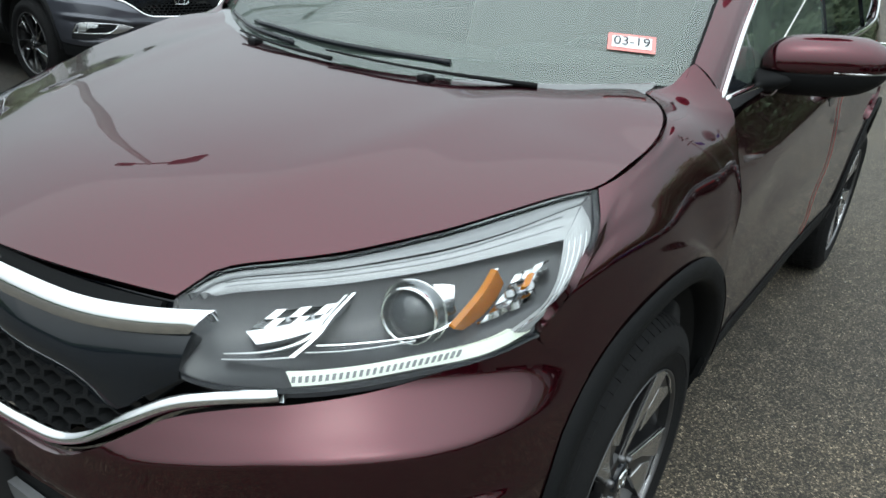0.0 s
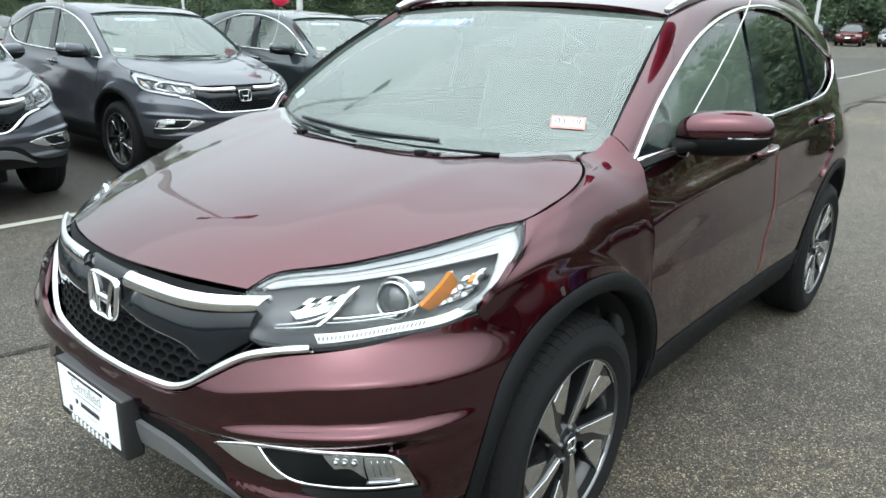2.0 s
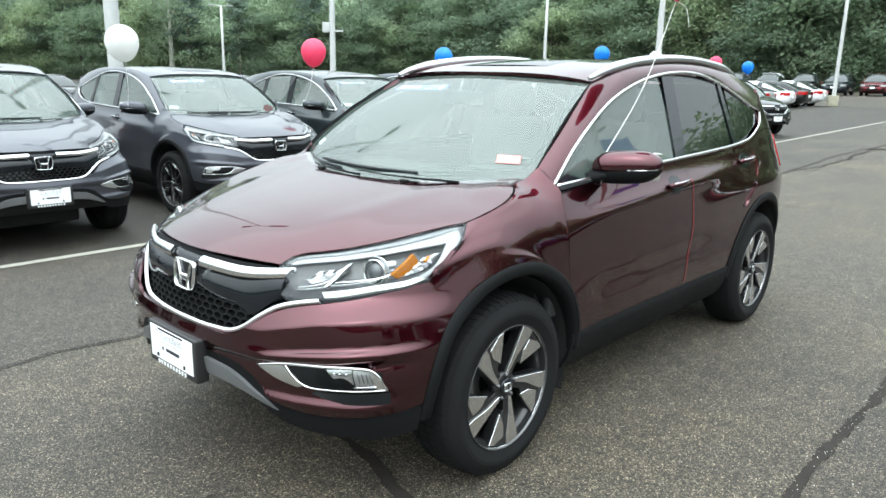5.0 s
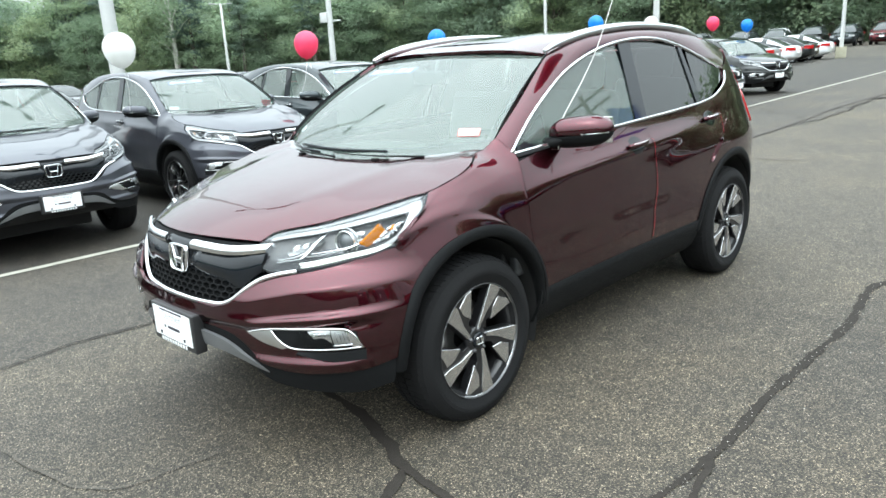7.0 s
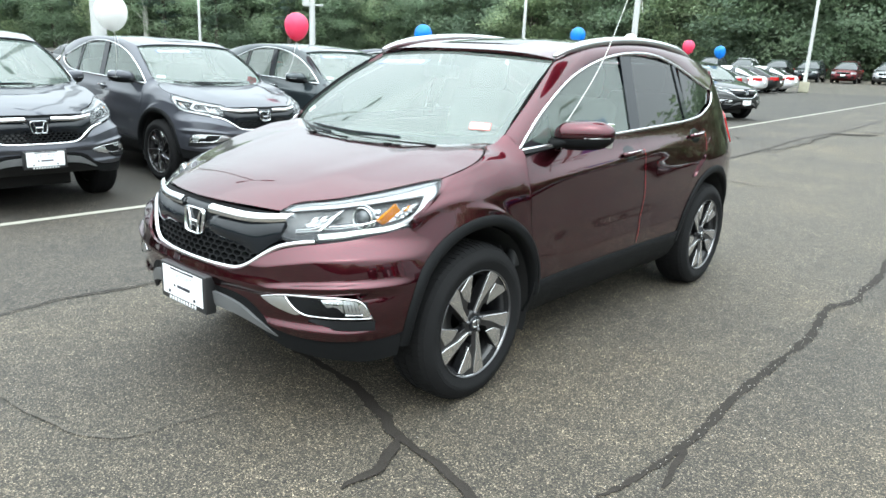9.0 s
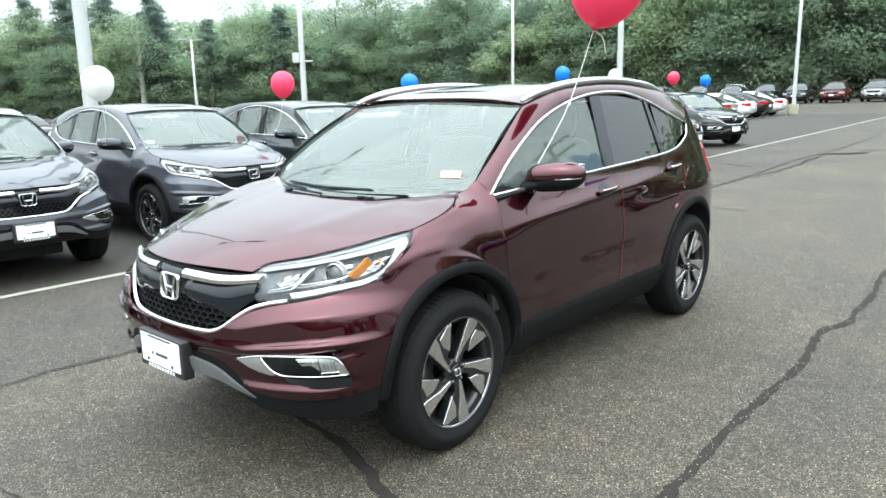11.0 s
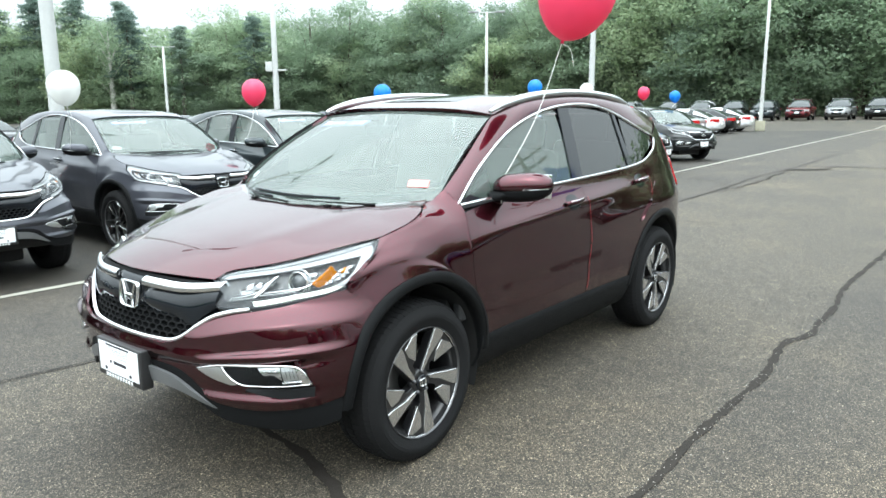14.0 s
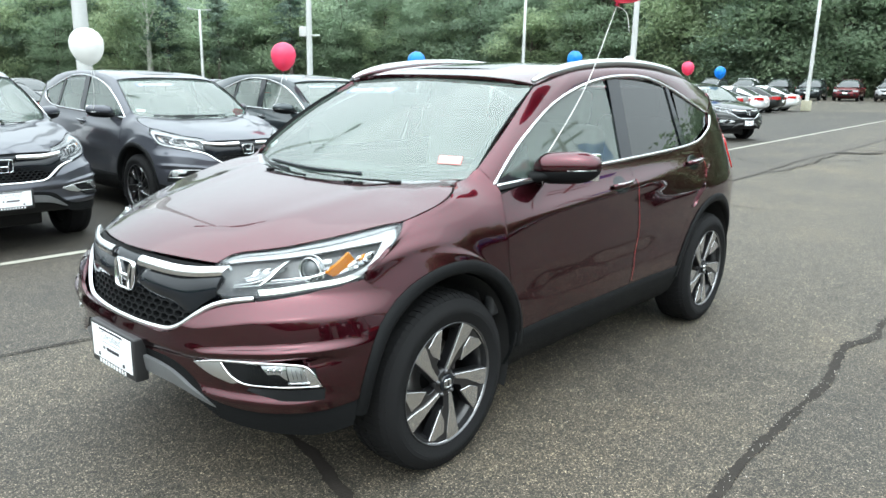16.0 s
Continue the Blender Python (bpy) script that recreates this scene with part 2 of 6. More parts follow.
def shrink(p, gap):
    p = p.copy()
    for axis in (0, 1):
        q = np.moveaxis(p, axis, 0)
        for end, nxt in ((0, 1), (-1, -2)):
            d = q[nxt] - q[end]
            q[end] += d * np.minimum(0.45, gap / (np.linalg.norm(d, axis=-1, keepdims=True) + 1e-6))
    return p


def panel(name, p, material, parent, label="", thick=0.014, gap=0.0018, lift=0.0):
    p = np.array(p, float)
    if lift:
        p = p + normals_of(p) * lift
    return mesh_part(name, *sheet(shrink(p, gap) if gap else p, thick), material, parent, label)


def both(name, p, material, parent, label="", **kw):
    """A panel and its mirror image."""
    a = panel(name, p, material, parent, label, **kw)
    b = panel(name, np.array(p) * (-1, 1, 1), material, parent, label, **kw)
    return a, b


def rbox(name, size, at, material, parent=None, bevel=0.02, label="", turn=(0, 0, 0), taper=None, seg=3):
    bm = bmesh.new()
    bmesh.ops.create_cube(bm, size=1)
    for v in bm.verts:
        f = 1.0 if taper is None or v.co.z < 0 else taper
        v.co = Vector((v.co.x * size[0] * f, v.co.y * size[1] * f, v.co.z * size[2]))
    if bevel:
        bmesh.ops.bevel(bm, geom=bm.edges[:], offset=bevel, segments=seg, affect="EDGES", profile=0.6)
    bmesh.ops.transform(bm, matrix=pose(*at, *turn), verts=bm.verts)
    return part(name, bm, material, parent, label, smooth=True)


def tube(name, pts, radius, material, parent=None, label="", sides=8, n=24, flat=1.0):
    c = curve(pts, n)
    radius = np.interp(np.linspace(0, 1, n + 1), np.linspace(0, 1, len(radius)), radius) if hasattr(radius, "__len__") else np.full(n + 1, radius)
    verts, faces = [], []
    tang = np.gradient(c, axis=0)
    for k in range(n + 1):
        t = Vector(tang[k]).normalized()
        ref = Vector((0, 0, 1)) if abs(t.z) < 0.9 else Vector((1, 0, 0))
        s = t.cross(ref).normalized()
        u = s.cross(t)
        for a in range(sides):
            w = 2 * math.pi * a / sides
            verts.append(Vector(c[k]) + s * math.cos(w) * radius[k] + u * math.sin(w) * radius[k] * flat)
    for k in range(n):
        for a in range(sides):
            b = (a + 1) % sides
            faces.append((k * sides + a, k * sides + b, (k + 1) * sides + b, (k + 1) * sides + a))
    faces += [tuple(range(sides))[::-1], tuple(n * sides + a for a in range(sides))]
    return mesh_part(name, verts, faces, material, parent, label)


def lathe(profile, sides, x0=0.0):
    """Verts and faces of (radius, x) turned about the x axis."""
    verts, faces = [], []
    k = len(profile)
    for a in range(sides):
        w = 2 * math.pi * a / sides
        verts += [(x0 + x, r * math.cos(w), r * math.sin(w)) for r, x in profile]
    for a in range(sides):
        b = (a + 1) % sides
        faces += [(a * k + i, b * k + i, b * k + i + 1, a * k + i + 1) for i in range(k - 1)]
    return verts, faces


def plate_of(outline, x0, x1):
    """A flat plate in the y-z plane between x0 (back) and x1 (front), from its outline."""
    bm = bmesh.new()
    vs = [bm.verts.new((x1, y, z)) for y, z in outline]
    f = bm.faces.new(vs)
    bm.normal_update()
    if f.normal.x < 0:
        f.normal_flip()
    bmesh.ops.extrude_face_region(bm, geom=[f])
    for v in vs:
        v.co.x = x0
    bm.normal_update()
    return bm


# ---- the sport utility car: body curves (x to its left, y to its rear, z up) ----
NOSE = spl([0.2, 0.3, 0.42, 0.5, 0.58, 0.66, 0.75, 0.86, 0.92, 1.0], [-2.06, -2.11, -2.165, -2.19, -2.195, -2.17, -2.155, -2.142, -2.105, -2.02])
BLUNT = spl([0.3, 0.6, 0.82, 1.1], [6.0, 6.0, 3.3, 3.2])
ROUND = spl([0.3, 0.6, 0.82, 1.1], [0.55, 0.55, 0.50, 0.50])
SECTION = spl([0.22, 0.34, 0.46, 0.60, 0.80, 0.92, 1.0, 1.06, 1.12, 1.20], [-0.075, -0.035, -0.012, 0, 0.001, 0.001, -0.024, -0.047, -0.070, -0.09])
TAIL = spl([0.3, 0.45, 0.6, 0.8, 1.0, 1.15, 1.3, 1.45, 1.55, 1.65], [2.22, 2.29, 2.33, 2.33, 2.30, 2.27, 2.20, 2.10, 2.02, 1.93])
FRONT_AXLE, REAR_AXLE, HUB_Z = -1.295, 1.31, 0.364


def half_width(z):
    return 0.905 + SECTION(z) if z < 1.15 else 0.827 - 0.36 * (z - 1.15)


def side_x(y, z):
    w = half_width(z)
    if y < -1.1:
        u = min(0.9999, (-1.1 - y) / (-1.1 - NOSE(z)))
        return w * (1 - u ** BLUNT(z)) ** ROUND(z)
    if y > 1.0:
        v = min(0.9999, (y - 1) / (TAIL(z) - 1))
        return w * (1 - v**3.2) ** 0.385
    if z < 1.12:
        on = max(0, min(1, (y + 0.97) / 0.35, (1.0 - y) / 0.6))
        crease = 0.965 + 0.05 * (y + 0.9)
        w += on * (0.012 * math.exp(-(((z - crease) / 0.032) ** 2)) - 0.014 * math.exp(-(((z - crease + 0.12) / 0.075) ** 2)))
        tuck = min(1, max(0, (0.84 - z) / 0.26))
        w -= on * 0.016 * tuck * tuck * (3 - 2 * tuck)
        w += on * (0.003 * math.exp(-(((z - 0.56) / 0.05) ** 2)) - 0.003 * math.exp(-(((z - 0.66) / 0.06) ** 2)))
    return w


def front_at(phi, z):
    p, q = BLUNT(z), ROUND(z)
    return (half_width(z) * math.sin(phi) ** (2 * q), -1.1 + (NOSE(z) + 1.1) * math.cos(phi) ** (2 / p), z)


def phi_of(x, z):
    return math.asin(min(1, (abs(x) / half_width(z)) ** (1 / (2 * ROUND(z)))))


def phi_back(y, z):
    return math.acos(min(1, ((-1.1 - y) / (-1.1 - NOSE(z))) ** (BLUNT(z) / 2)))


def nose_xz(x, z):
    a = front_at(phi_of(x, z), z)
    return (math.copysign(a[0], x), a[1], a[2])


def tail_at(phi, z):
    return (half_width(z) * max(0, math.sin(phi)) ** 0.77, 1 + (TAIL(z) - 1) * max(0, math.cos(phi)) ** 0.625, z)


def on_side(grid2):
    return np.array([[(side_x(y, z), y, z) for y, z in row] for row in grid2])


def on_nose(grid2):
    return np.array([[front_at(f, z) for f, z in row] for row in grid2])


def nose_band(low, high, nu, nv):
    """A strip across the nose between two curves of (x, z)."""
    return np.array([[nose_xz(x, z) for x, z in row] for row in between(high, low, nu, nv)])


HOOD_Z = spl([-2.13, -2.05, -1.95, -1.8, -1.5, -1.2, -1.0], [0.905, 0.945, 0.985, 1.022, 1.077, 1.120, 1.138])
HOOD_FALL = spl([-2.13, -1.98, -1.75, -1.457, -1.2, -1.0], [0.24, 0.205, 0.112, 0.056, 0.032, 0.024])


def hood_z(x, y):
    fold = 0.34 + 0.20 * (y + 2.0)
    ridge = 0.0045 * math.exp(-(((abs(x) - fold) / 0.07) ** 2)) * min(1, max(0, (y + 2.0) / 0.3))
    # the rear corners rise and hide the foot of the windscreen
    a, b = min(1, max(0, (abs(x) - 0.50) / 0.18)), min(1, max(0, (y + 1.34) / 0.22))
    corner = 0.017 * a * a * (3 - 2 * a) * b * b * (3 - 2 * b)
    return HOOD_Z(y) - HOOD_FALL(y) * (abs(x) / 0.8) ** 2.2 + ridge + corner


LAMP_TIP = (0.785, -1.457, 1.028)
LAMP_LOW = (0.832, -1.694, 0.864)
LAMP_BROW = [(0.430, -2.022), (0.436, -1.988), (0.441, -1.964), (0.456, -1.941), (0.504, -1.889), (0.559, -1.828), (0.612, -1.760), (0.661, -1.686), (0.705, -1.603), (0.748, -1.518)]
SCREEN_EDGE = [(0.668, -1.085, 1.127), (0.752, -0.985, 1.187), (0.715, -0.80, 1.305), (0.675, -0.60, 1.43), (0.64, -0.43, 1.53)]
ROOF_EDGE = [(0.64, -0.43, 1.53), (0.652, -0.18, 1.588), (0.640, 0.20, 1.628), (0.632, 0.6, 1.638), (0.632, 1.0, 1.618), (0.635, 1.35, 1.565), (0.63, 1.70, 1.47)]
WINDOW_TOP = [(0.80, -1.07, 1.115), (0.814, -0.955, 1.118), (0.782, -0.782, 1.245), (0.754, -0.60, 1.35), (0.722, -0.39, 1.445), (0.692, -0.08, 1.532),
              (0.680, 0.22, 1.577), (0.678, 0.6, 1.582), (0.684, 0.92, 1.53), (0.716, 1.25, 1.43), (0.722, 1.48, 1.37)]
BELT = spl([-0.95, -0.5, 0.1, 0.65, 1.0, 1.2], [1.112, 1.133, 1.153, 1.170, 1.188, 1.212])


def pane_x(y, z):
    return half_width(max(z, 1.151)) * (1 if y < 1 else side_x(y, max(z, 1.151)) / half_width(max(z, 1.151))) + (0.0 if y > -0.6 else -0.06 * (-0.6 - y))


def arch(axle, r, a0, a1, n):
    return [(axle + r * math.cos(radians(a)), HUB_Z + r * math.sin(radians(a))) for a in np.linspace(a0, a1, n)]


def build_wheel(name, centre, parent, side, rails):
    """Tyre with tread blocks, rim, five split spokes, hub cap, nuts and brake; side is +1 on the car's left."""
    def put(verts, faces, nm, mat, up, label="", smooth=True):
        vs = [(side * x + centre[0], y + centre[1], z + centre[2]) for x, y, z in verts]
        return mesh_part(nm, vs, faces if side > 0 else [f[::-1] for f in faces], mat, up, label, smooth)

    root = new(name)
    root.parent = parent
    prof = [(0.232, -0.205), (0.245, -0.222), (0.30, -0.226), (0.345, -0.215), (0.358, -0.195), (0.362, -0.165), (0.363, -0.11), (0.362, -0.055), (0.357, -0.028),
            (0.343, -0.008), (0.318, 0.001), (0.314, 0.004), (0.290, 0.005), (0.286, 0.002), (0.262, -0.002), (0.250, -0.010), (0.238, -0.018), (0.232, -0.03)]
    tyre = put(*lathe(prof, 72), "tyre", RUBBER, root)
    # tread: shoulder blocks and three ribs
    verts, faces = [], []
    for k in range(72):
        w0, w1 = 2 * math.pi * (k + 0.12) / 72, 2 * math.pi * (k + 0.85) / 72
        for x0, x1, r0, r1, skew in ((-0.012, -0.034, 0.3475, 0.3605, 0.0), (-0.034, -0.062, 0.3605, 0.3655, 0.02), (-0.20, -0.165, 0.361, 0.3655, -0.02), (-0.070, -0.105, 0.3625, 0.3665, 0.0), (-0.155, -0.115, 0.3625, 0.3665, 0.0)):
            b = len(verts)
            for w, x, r in ((w0, x0, r0), (w1, x0, r0), (w1 + skew, x1, r1), (w0 + skew, x1, r1)):
                verts += [(x, (r - 0.006) * math.cos(w), (r - 0.006) * math.sin(w)), (x, (r + 0.001) * math.cos(w), (r + 0.001) * math.sin(w))]
            faces += [(b + 1, b + 3, b + 5, b + 7), (b, b + 2, b + 3, b + 1), (b + 2, b + 4, b + 5, b + 3), (b + 4, b + 6, b + 7, b + 5), (b + 6, b, b + 1, b + 7)]
    put(verts, faces, "tread", RUBBER, tyre, smooth=False)
    # sidewall lettering as plain raised bars
    for w0 in (0.5, 3.6):
        arc = np.linspace(w0, w0 + 0.65, 12)
        verts = [(x, r * math.cos(a), r * math.sin(a)) for a in arc for r, x in ((0.290, 0.004), (0.292, 0.0066), (0.308, 0.0066), (0.310, 0.004))]
        faces = [(4 * i + k, 4 * i + k + 1, 4 * i + k + 5, 4 * i + k + 4) for i in range(11) for k in range(3)]
        put(verts, faces, "sidewall_marking", RUBBER, tyre, smooth=False)
    rim = put(*lathe([(0.232, -0.20), (0.225, -0.19), (0.218, -0.10), (0.222, -0.04), (0.238, -0.024), (0.2485, -0.012), (0.2525, -0.008)], 64), "rim", RIM_BLACK, root, "black painted alloy rim")
    put(*lathe([(0.2515, -0.008), (0.2525, -0.004), (0.2505, -0.003), (0.248, -0.006), (0.246, -0.012)], 64), "rim_edge", RIM_EDGE, rim, "bright machined rim edge")
    put(*lathe([(0.16, -0.16), (0.16, -0.115), (0.158, -0.112), (0.06, -0.112), (0.06, -0.14)], 40), "brake_disc", STEEL, rim, "steel brake disc")
    bm = bmesh.new()
    bmesh.ops.create_cube(bm, size=1)
    for v in bm.verts:
        v.co = Vector((v.co.x * 0.06 - 0.10, v.co.y * 0.07 - 0.165, v.co.z * 0.14 + 0.02))
    bmesh.ops.bevel(bm, geom=bm.edges[:], offset=0.012, segments=2, affect="EDGES")
    bmesh.ops.transform(bm, matrix=Matrix.Translation(centre) @ Matrix.Diagonal((side, 1, 1, 1)), verts=bm.verts)
    part("brake_caliper", bm, STEEL, rim, smooth=True)
    put(*lathe([(0.22, -0.19), (0.05, -0.19), (0.0005, -0.19)], 24), "back_cover", DARK, rim)

    def polar(items):
        return [(r * math.cos(radians(a)), r * math.sin(radians(a))) for r, a in items]

    def plate(nm, items, x0, x1, dish, mat, up):
        out = polar(items)
        bm = plate_of(out, x0, x1)
        for v in bm.verts:
            v.co.x -= dish * (1 - math.hypot(v.co.y, v.co.z) / 0.25)
        bmesh.ops.bevel(bm, geom=[e for e in bm.edges if abs(e.verts[0].co.x - e.verts[1].co.x) < 0.012], offset=0.0015, segments=1, affect="EDGES")
        bmesh.ops.transform(bm, matrix=Matrix.Translation(centre) @ Matrix.Diagonal((side, 1, 1, 1)), verts=bm.verts)
        if side < 0:
            bmesh.ops.reverse_faces(bm, faces=bm.faces[:])
        return part(nm, bm, mat, up)

    face = MACHINED if rails else CHROME
    for k in range(5):
        a = 72 * k + 71
        spoke = plate("spoke", [(0.045, a + 36), (0.045, a - 26), (0.10, a - 22), (0.20, a - 42), (0.243, a - 44), (0.244, a - 22), (0.243, a + 0.5), (0.12, a + 7)], -0.060, -0.016, 0.018, RIM_BLACK, rim)
        plate("spoke_face", [(0.054, a + 22), (0.052, a + 4), (0.13, a - 9), (0.215, a - 17), (0.246, a - 17), (0.249, a - 8), (0.249, a), (0.15, a + 3.5)], -0.022, -0.0095, 0.018, face, spoke)
        plate("spoke_facet", [(0.112, a - 33), (0.160, a - 20.5), (0.211, a - 20.5), (0.238, a - 36), (0.238, a - 43.5)], -0.026, -0.0125, 0.020, face, spoke)
        plate("rim_web", [(0.2445, a - 17), (0.2445, a - 30), (0.2445, a - 45), (0.2485, a - 45), (0.2490, a - 30), (0.2485, a - 17)], -0.022, -0.0092, 0.0, face, spoke)
    put(*lathe([(0.062, -0.05), (0.058, -0.030), (0.052, -0.027), (0.036, -0.025)], 32), "hub", RIM_BLACK, rim)
    put(*lathe([(0.036, -0.026), (0.035, -0.018), (0.031, -0.015), (0.0005, -0.014)], 28), "hub_cap", BLACK_GLOSS, rim, "black hub cap with a bright emblem")
    ring = []
    for k in range(32):
        c, d = math.cos(2 * math.pi * k / 32), math.sin(2 * math.pi * k / 32)
        ring.append((math.copysign(abs(c) ** 0.45, c) * 0.021, math.copysign(abs(d) ** 0.45, d) * 0.018))
    verts = [(x, y * f, z * f) for y, z in ring for f, x in ((1.0, -0.016), (0.97, -0.0115), (0.85, -0.0115), (0.82, -0.016))]
    put(verts, [(4 * k + i, 4 * k + i + 1, 4 * ((k + 1) % 32) + i + 1, 4 * ((k + 1) % 32) + i) for k in range(32) for i in range(3)], "emblem_frame", CHROME, rim)
    for y in (-0.009, 0.009):
        bm = plate_of([(y - 0.003, -0.014), (y + 0.003, -0.014), (y + 0.004, 0.015), (y - 0.004, 0.015)], -0.016, -0.0105)
        bmesh.ops.transform(bm, matrix=Matrix.Translation(centre) @ Matrix.Diagonal((side, 1, 1, 1)), verts=bm.verts)
        part("emblem_bar", bm, CHROME, rim)
    for k in range(5):
        w = radians(72 * k + 20)
        vs, fs = lathe([(0.010, -0.045), (0.009, -0.020), (0.007, -0.016), (0.0004, -0.015)], 6)
        put([(x, y + 0.049 * math.cos(w), z + 0.049 * math.sin(w)) for x, y, z in vs], fs, "wheel_nut", RIM_EDGE, rim)
    return root


def build_car(paint, label, rails=True, plate=True, banner=True, sticker=False, guards=False, lit_lamps=True):
    car = tagged(new("car"), label, "car")
    # --- hood
    nu, nv = 30, 40
    outer = curve([(x, y + 0.003) for x, y in LAMP_BROW] + [LAMP_TIP[:2], (0.798, -1.36), (0.800, -1.262), (0.782, -1.190), (0.742, -1.130), (0.672, -1.078)], nv)
    mid = np.linspace(-2.118, -1.318, nv + 1)
    hood = []
    for k in range(nv + 1):
        row = []
        for a in np.linspace(-1, 1, 2 * nu + 1):
            x, y = a * outer[k, 0], mid[k] + (outer[k, 1] - mid[k]) * abs(a) ** 2
            row.append((x, y, hood_z(x, y)))
        hood.append(row)
    panel("hood", hood, paint, car, thick=0.007)
    # --- nose: bumper cover, black lower cladding, grille
    up = [(phi_of(x, z), z) for x, z in ((0, 0.646), (0.1, 0.646), (0.22, 0.648), (0.31, 0.653), (0.36, 0.672), (0.42, 0.715), (0.48, 0.758), (0.55, 0.784), (0.63, 0.800), (0.72, 0.822))]
    up += [(phi_back(-1.80, 0.843), 0.843), (phi_back(-1.69, 0.862), 0.862)]
    down = [(phi_of(x, z), z) for x, z in ((0, 0.575), (0.14, 0.572), (0.32, 0.56), (0.40, 0.53), (0.47, 0.47), (0.55, 0.437), (0.65, 0.424), (0.75, 0.426))]
    down += [(phi_back(-1.865, 0.430), 0.430), (phi_back(-1.752, 0.446), 0.446)]
    arc = [(phi_back(-1.69, 0.862), 0.862), (phi_back(-1.592, 0.772), 0.772), (phi_back(-1.652, 0.70), 0.70), (phi_back(-1.716, 0.58), 0.58), (phi_back(-1.752, 0.446), 0.446)]
    half = on_nose(coons(up, down, [up[0], down[0]], arc, 54, 52))
    # the cover leans back above, stands upright, steps out in a narrow ledge over the fog lamp and is cut in below it
    n = normals_of(half)
    for i in range(half.shape[0]):
        for j in range(half.shape[1]):
            x, y, z = half[i, j]
            span = min(1, max(0, (x - 0.44) / 0.40))
            foot = 0.614 + 0.036 * span
            step = 0.019 * min(1, max(0, (x - 0.46) / 0.16))
            crest = foot + step
            swell = np.interp(z, [0.43, 0.465, 0.488, foot - 0.034, foot - 0.010, foot, crest, crest + 0.078, 0.82], [0.006, 0.012, -0.012, -0.014, 0.022 + 0.55 * step, 0.026 + 0.65 * step, 0.026 - 0.45 * step, 0.039 + 0.005 * min(1, max(0, (x - 0.5) / 0.25)), 0.0])
            fade = min(1, (half.shape[1] - 1 - j) / 14)
            half[i, j] += n[i, j] * swell * fade * fade * (3 - 2 * fade) * min(1, max(0.35, x / 0.35))
    bumper = np.concatenate([(half * (-1, 1, 1))[:, :0:-1], half], axis=1)
    cover = panel("bumper_cover", bumper, paint, car, gap=0.0028)
    low = [(phi_of(x, z), z) for x, z in ((0, 0.478), (0.25, 0.474), (0.36, 0.450), (0.46, 0.395), (0.55, 0.362), (0.65, 0.346), (0.75, 0.336))] + [(phi_back(-1.87, 0.334), 0.334), (phi_back(-1.762, 0.352), 0.352)]
    half = on_nose(coons([(f, z + 0.004) for f, z in down], low, [(down[0][0], down[0][1] + 0.004), low[0]], [(down[-1][0], down[-1][1] + 0.004), low[-1]], 36, 8))
    # its lower part stands out in a chin
    chin = np.clip((half[:, :, 0] - 0.35) / 0.15, 0, 1) * (np.linspace(0, 1, half.shape[0]) ** 0.7)[:, None]
    half += normals_of(half) * (0.026 * chin)[:, :, None]
    clad = np.concatenate([(half * (-1, 1, 1))[:, :0:-1], half], axis=1)
    lower = panel("lower_cladding", clad, BLACK_TRIM, car, "black textured lower bumper", lift=-0.013)
    for s in (1, -1):
        skid = nose_band([(s * 0.0, 0.482), (s * 0.25, 0.478), (s * 0.36, 0.458), (s * 0.44, 0.428), (s * 0.497, 0.408)], [(s * 0.0, 0.548), (s * 0.22, 0.541), (s * 0.33, 0.522), (s * 0.42, 0.470), (s * 0.50, 0.414)], 24, 4)
        panel("skid_trim", skid, SKID, lower, "dull silver skid trim", lift=0.004, gap=0)
    # grille
    g_up = [(phi_of(x, z), z) for x, z in ((0, 0.905), (0.15, 0.903), (0.3, 0.905), (0.43, 0.905))]
    g_lo = [(phi_of(x, z), z) for x, z in ((0, 0.655), (0.28, 0.66), (0.36, 0.69), (0.47, 0.79))]
    half = on_nose(coons(g_up, g_lo, [g_up[0], g_lo[0]], [g_up[-1], g_lo[-1]], 24, 12))
    back = np.concatenate([(half * (-1, 1, 1))[:, :0:-1], half], axis=1)
    grille = panel("grille", back, BLACK_GLOSS, car, "gloss black grille with honeycomb mesh", lift=-0.040, gap=0)
    half = nose_band([(0, 0.748), (0.18, 0.748), (0.27, 0.745), (0.33, 0.735), (0.385, 0.734), (0.43, 0.768), (0.478, 0.803)], [(0, 0.850), (0.15, 0.858), (0.26, 0.858), (0.33, 0.858), (0.39, 0.860), (0.44, 0.866), (0.482, 0.872)], 26, 6)
    half = half + normals_of(half) * (0.008 * np.sin(np.linspace(0, math.pi, half.shape[0])) ** 0.6 - 0.002)[:, None, None]
    half[:, :, 1] += 0.024 * np.exp(-((half[:, :, 0] / 0.12) ** 2))
    # a fold runs along the bar: its upper face leans back, its lower face hangs
    half[:, :, 1] += 0.020 * np.abs(np.linspace(0, 1, half.shape[0]) - 0.55)[:, None] / 0.55 * np.clip((0.42 - half[:, :, 0]) / 0.12, 0, 1)
    bar = np.concatenate([(half * (-1, 1, 1))[:, :0:-1], half], axis=1)
    panel("grille_bar", bar, BLACK_GLOSS, grille, gap=0, thick=0.03)
    half = nose_band([(0, 0.888), (0.16, 0.884), (0.3, 0.876), (0.42, 0.888)], [(0, 0.908), (0.16, 0.906), (0.3, 0.903), (0.42, 0.902)], 20, 2)
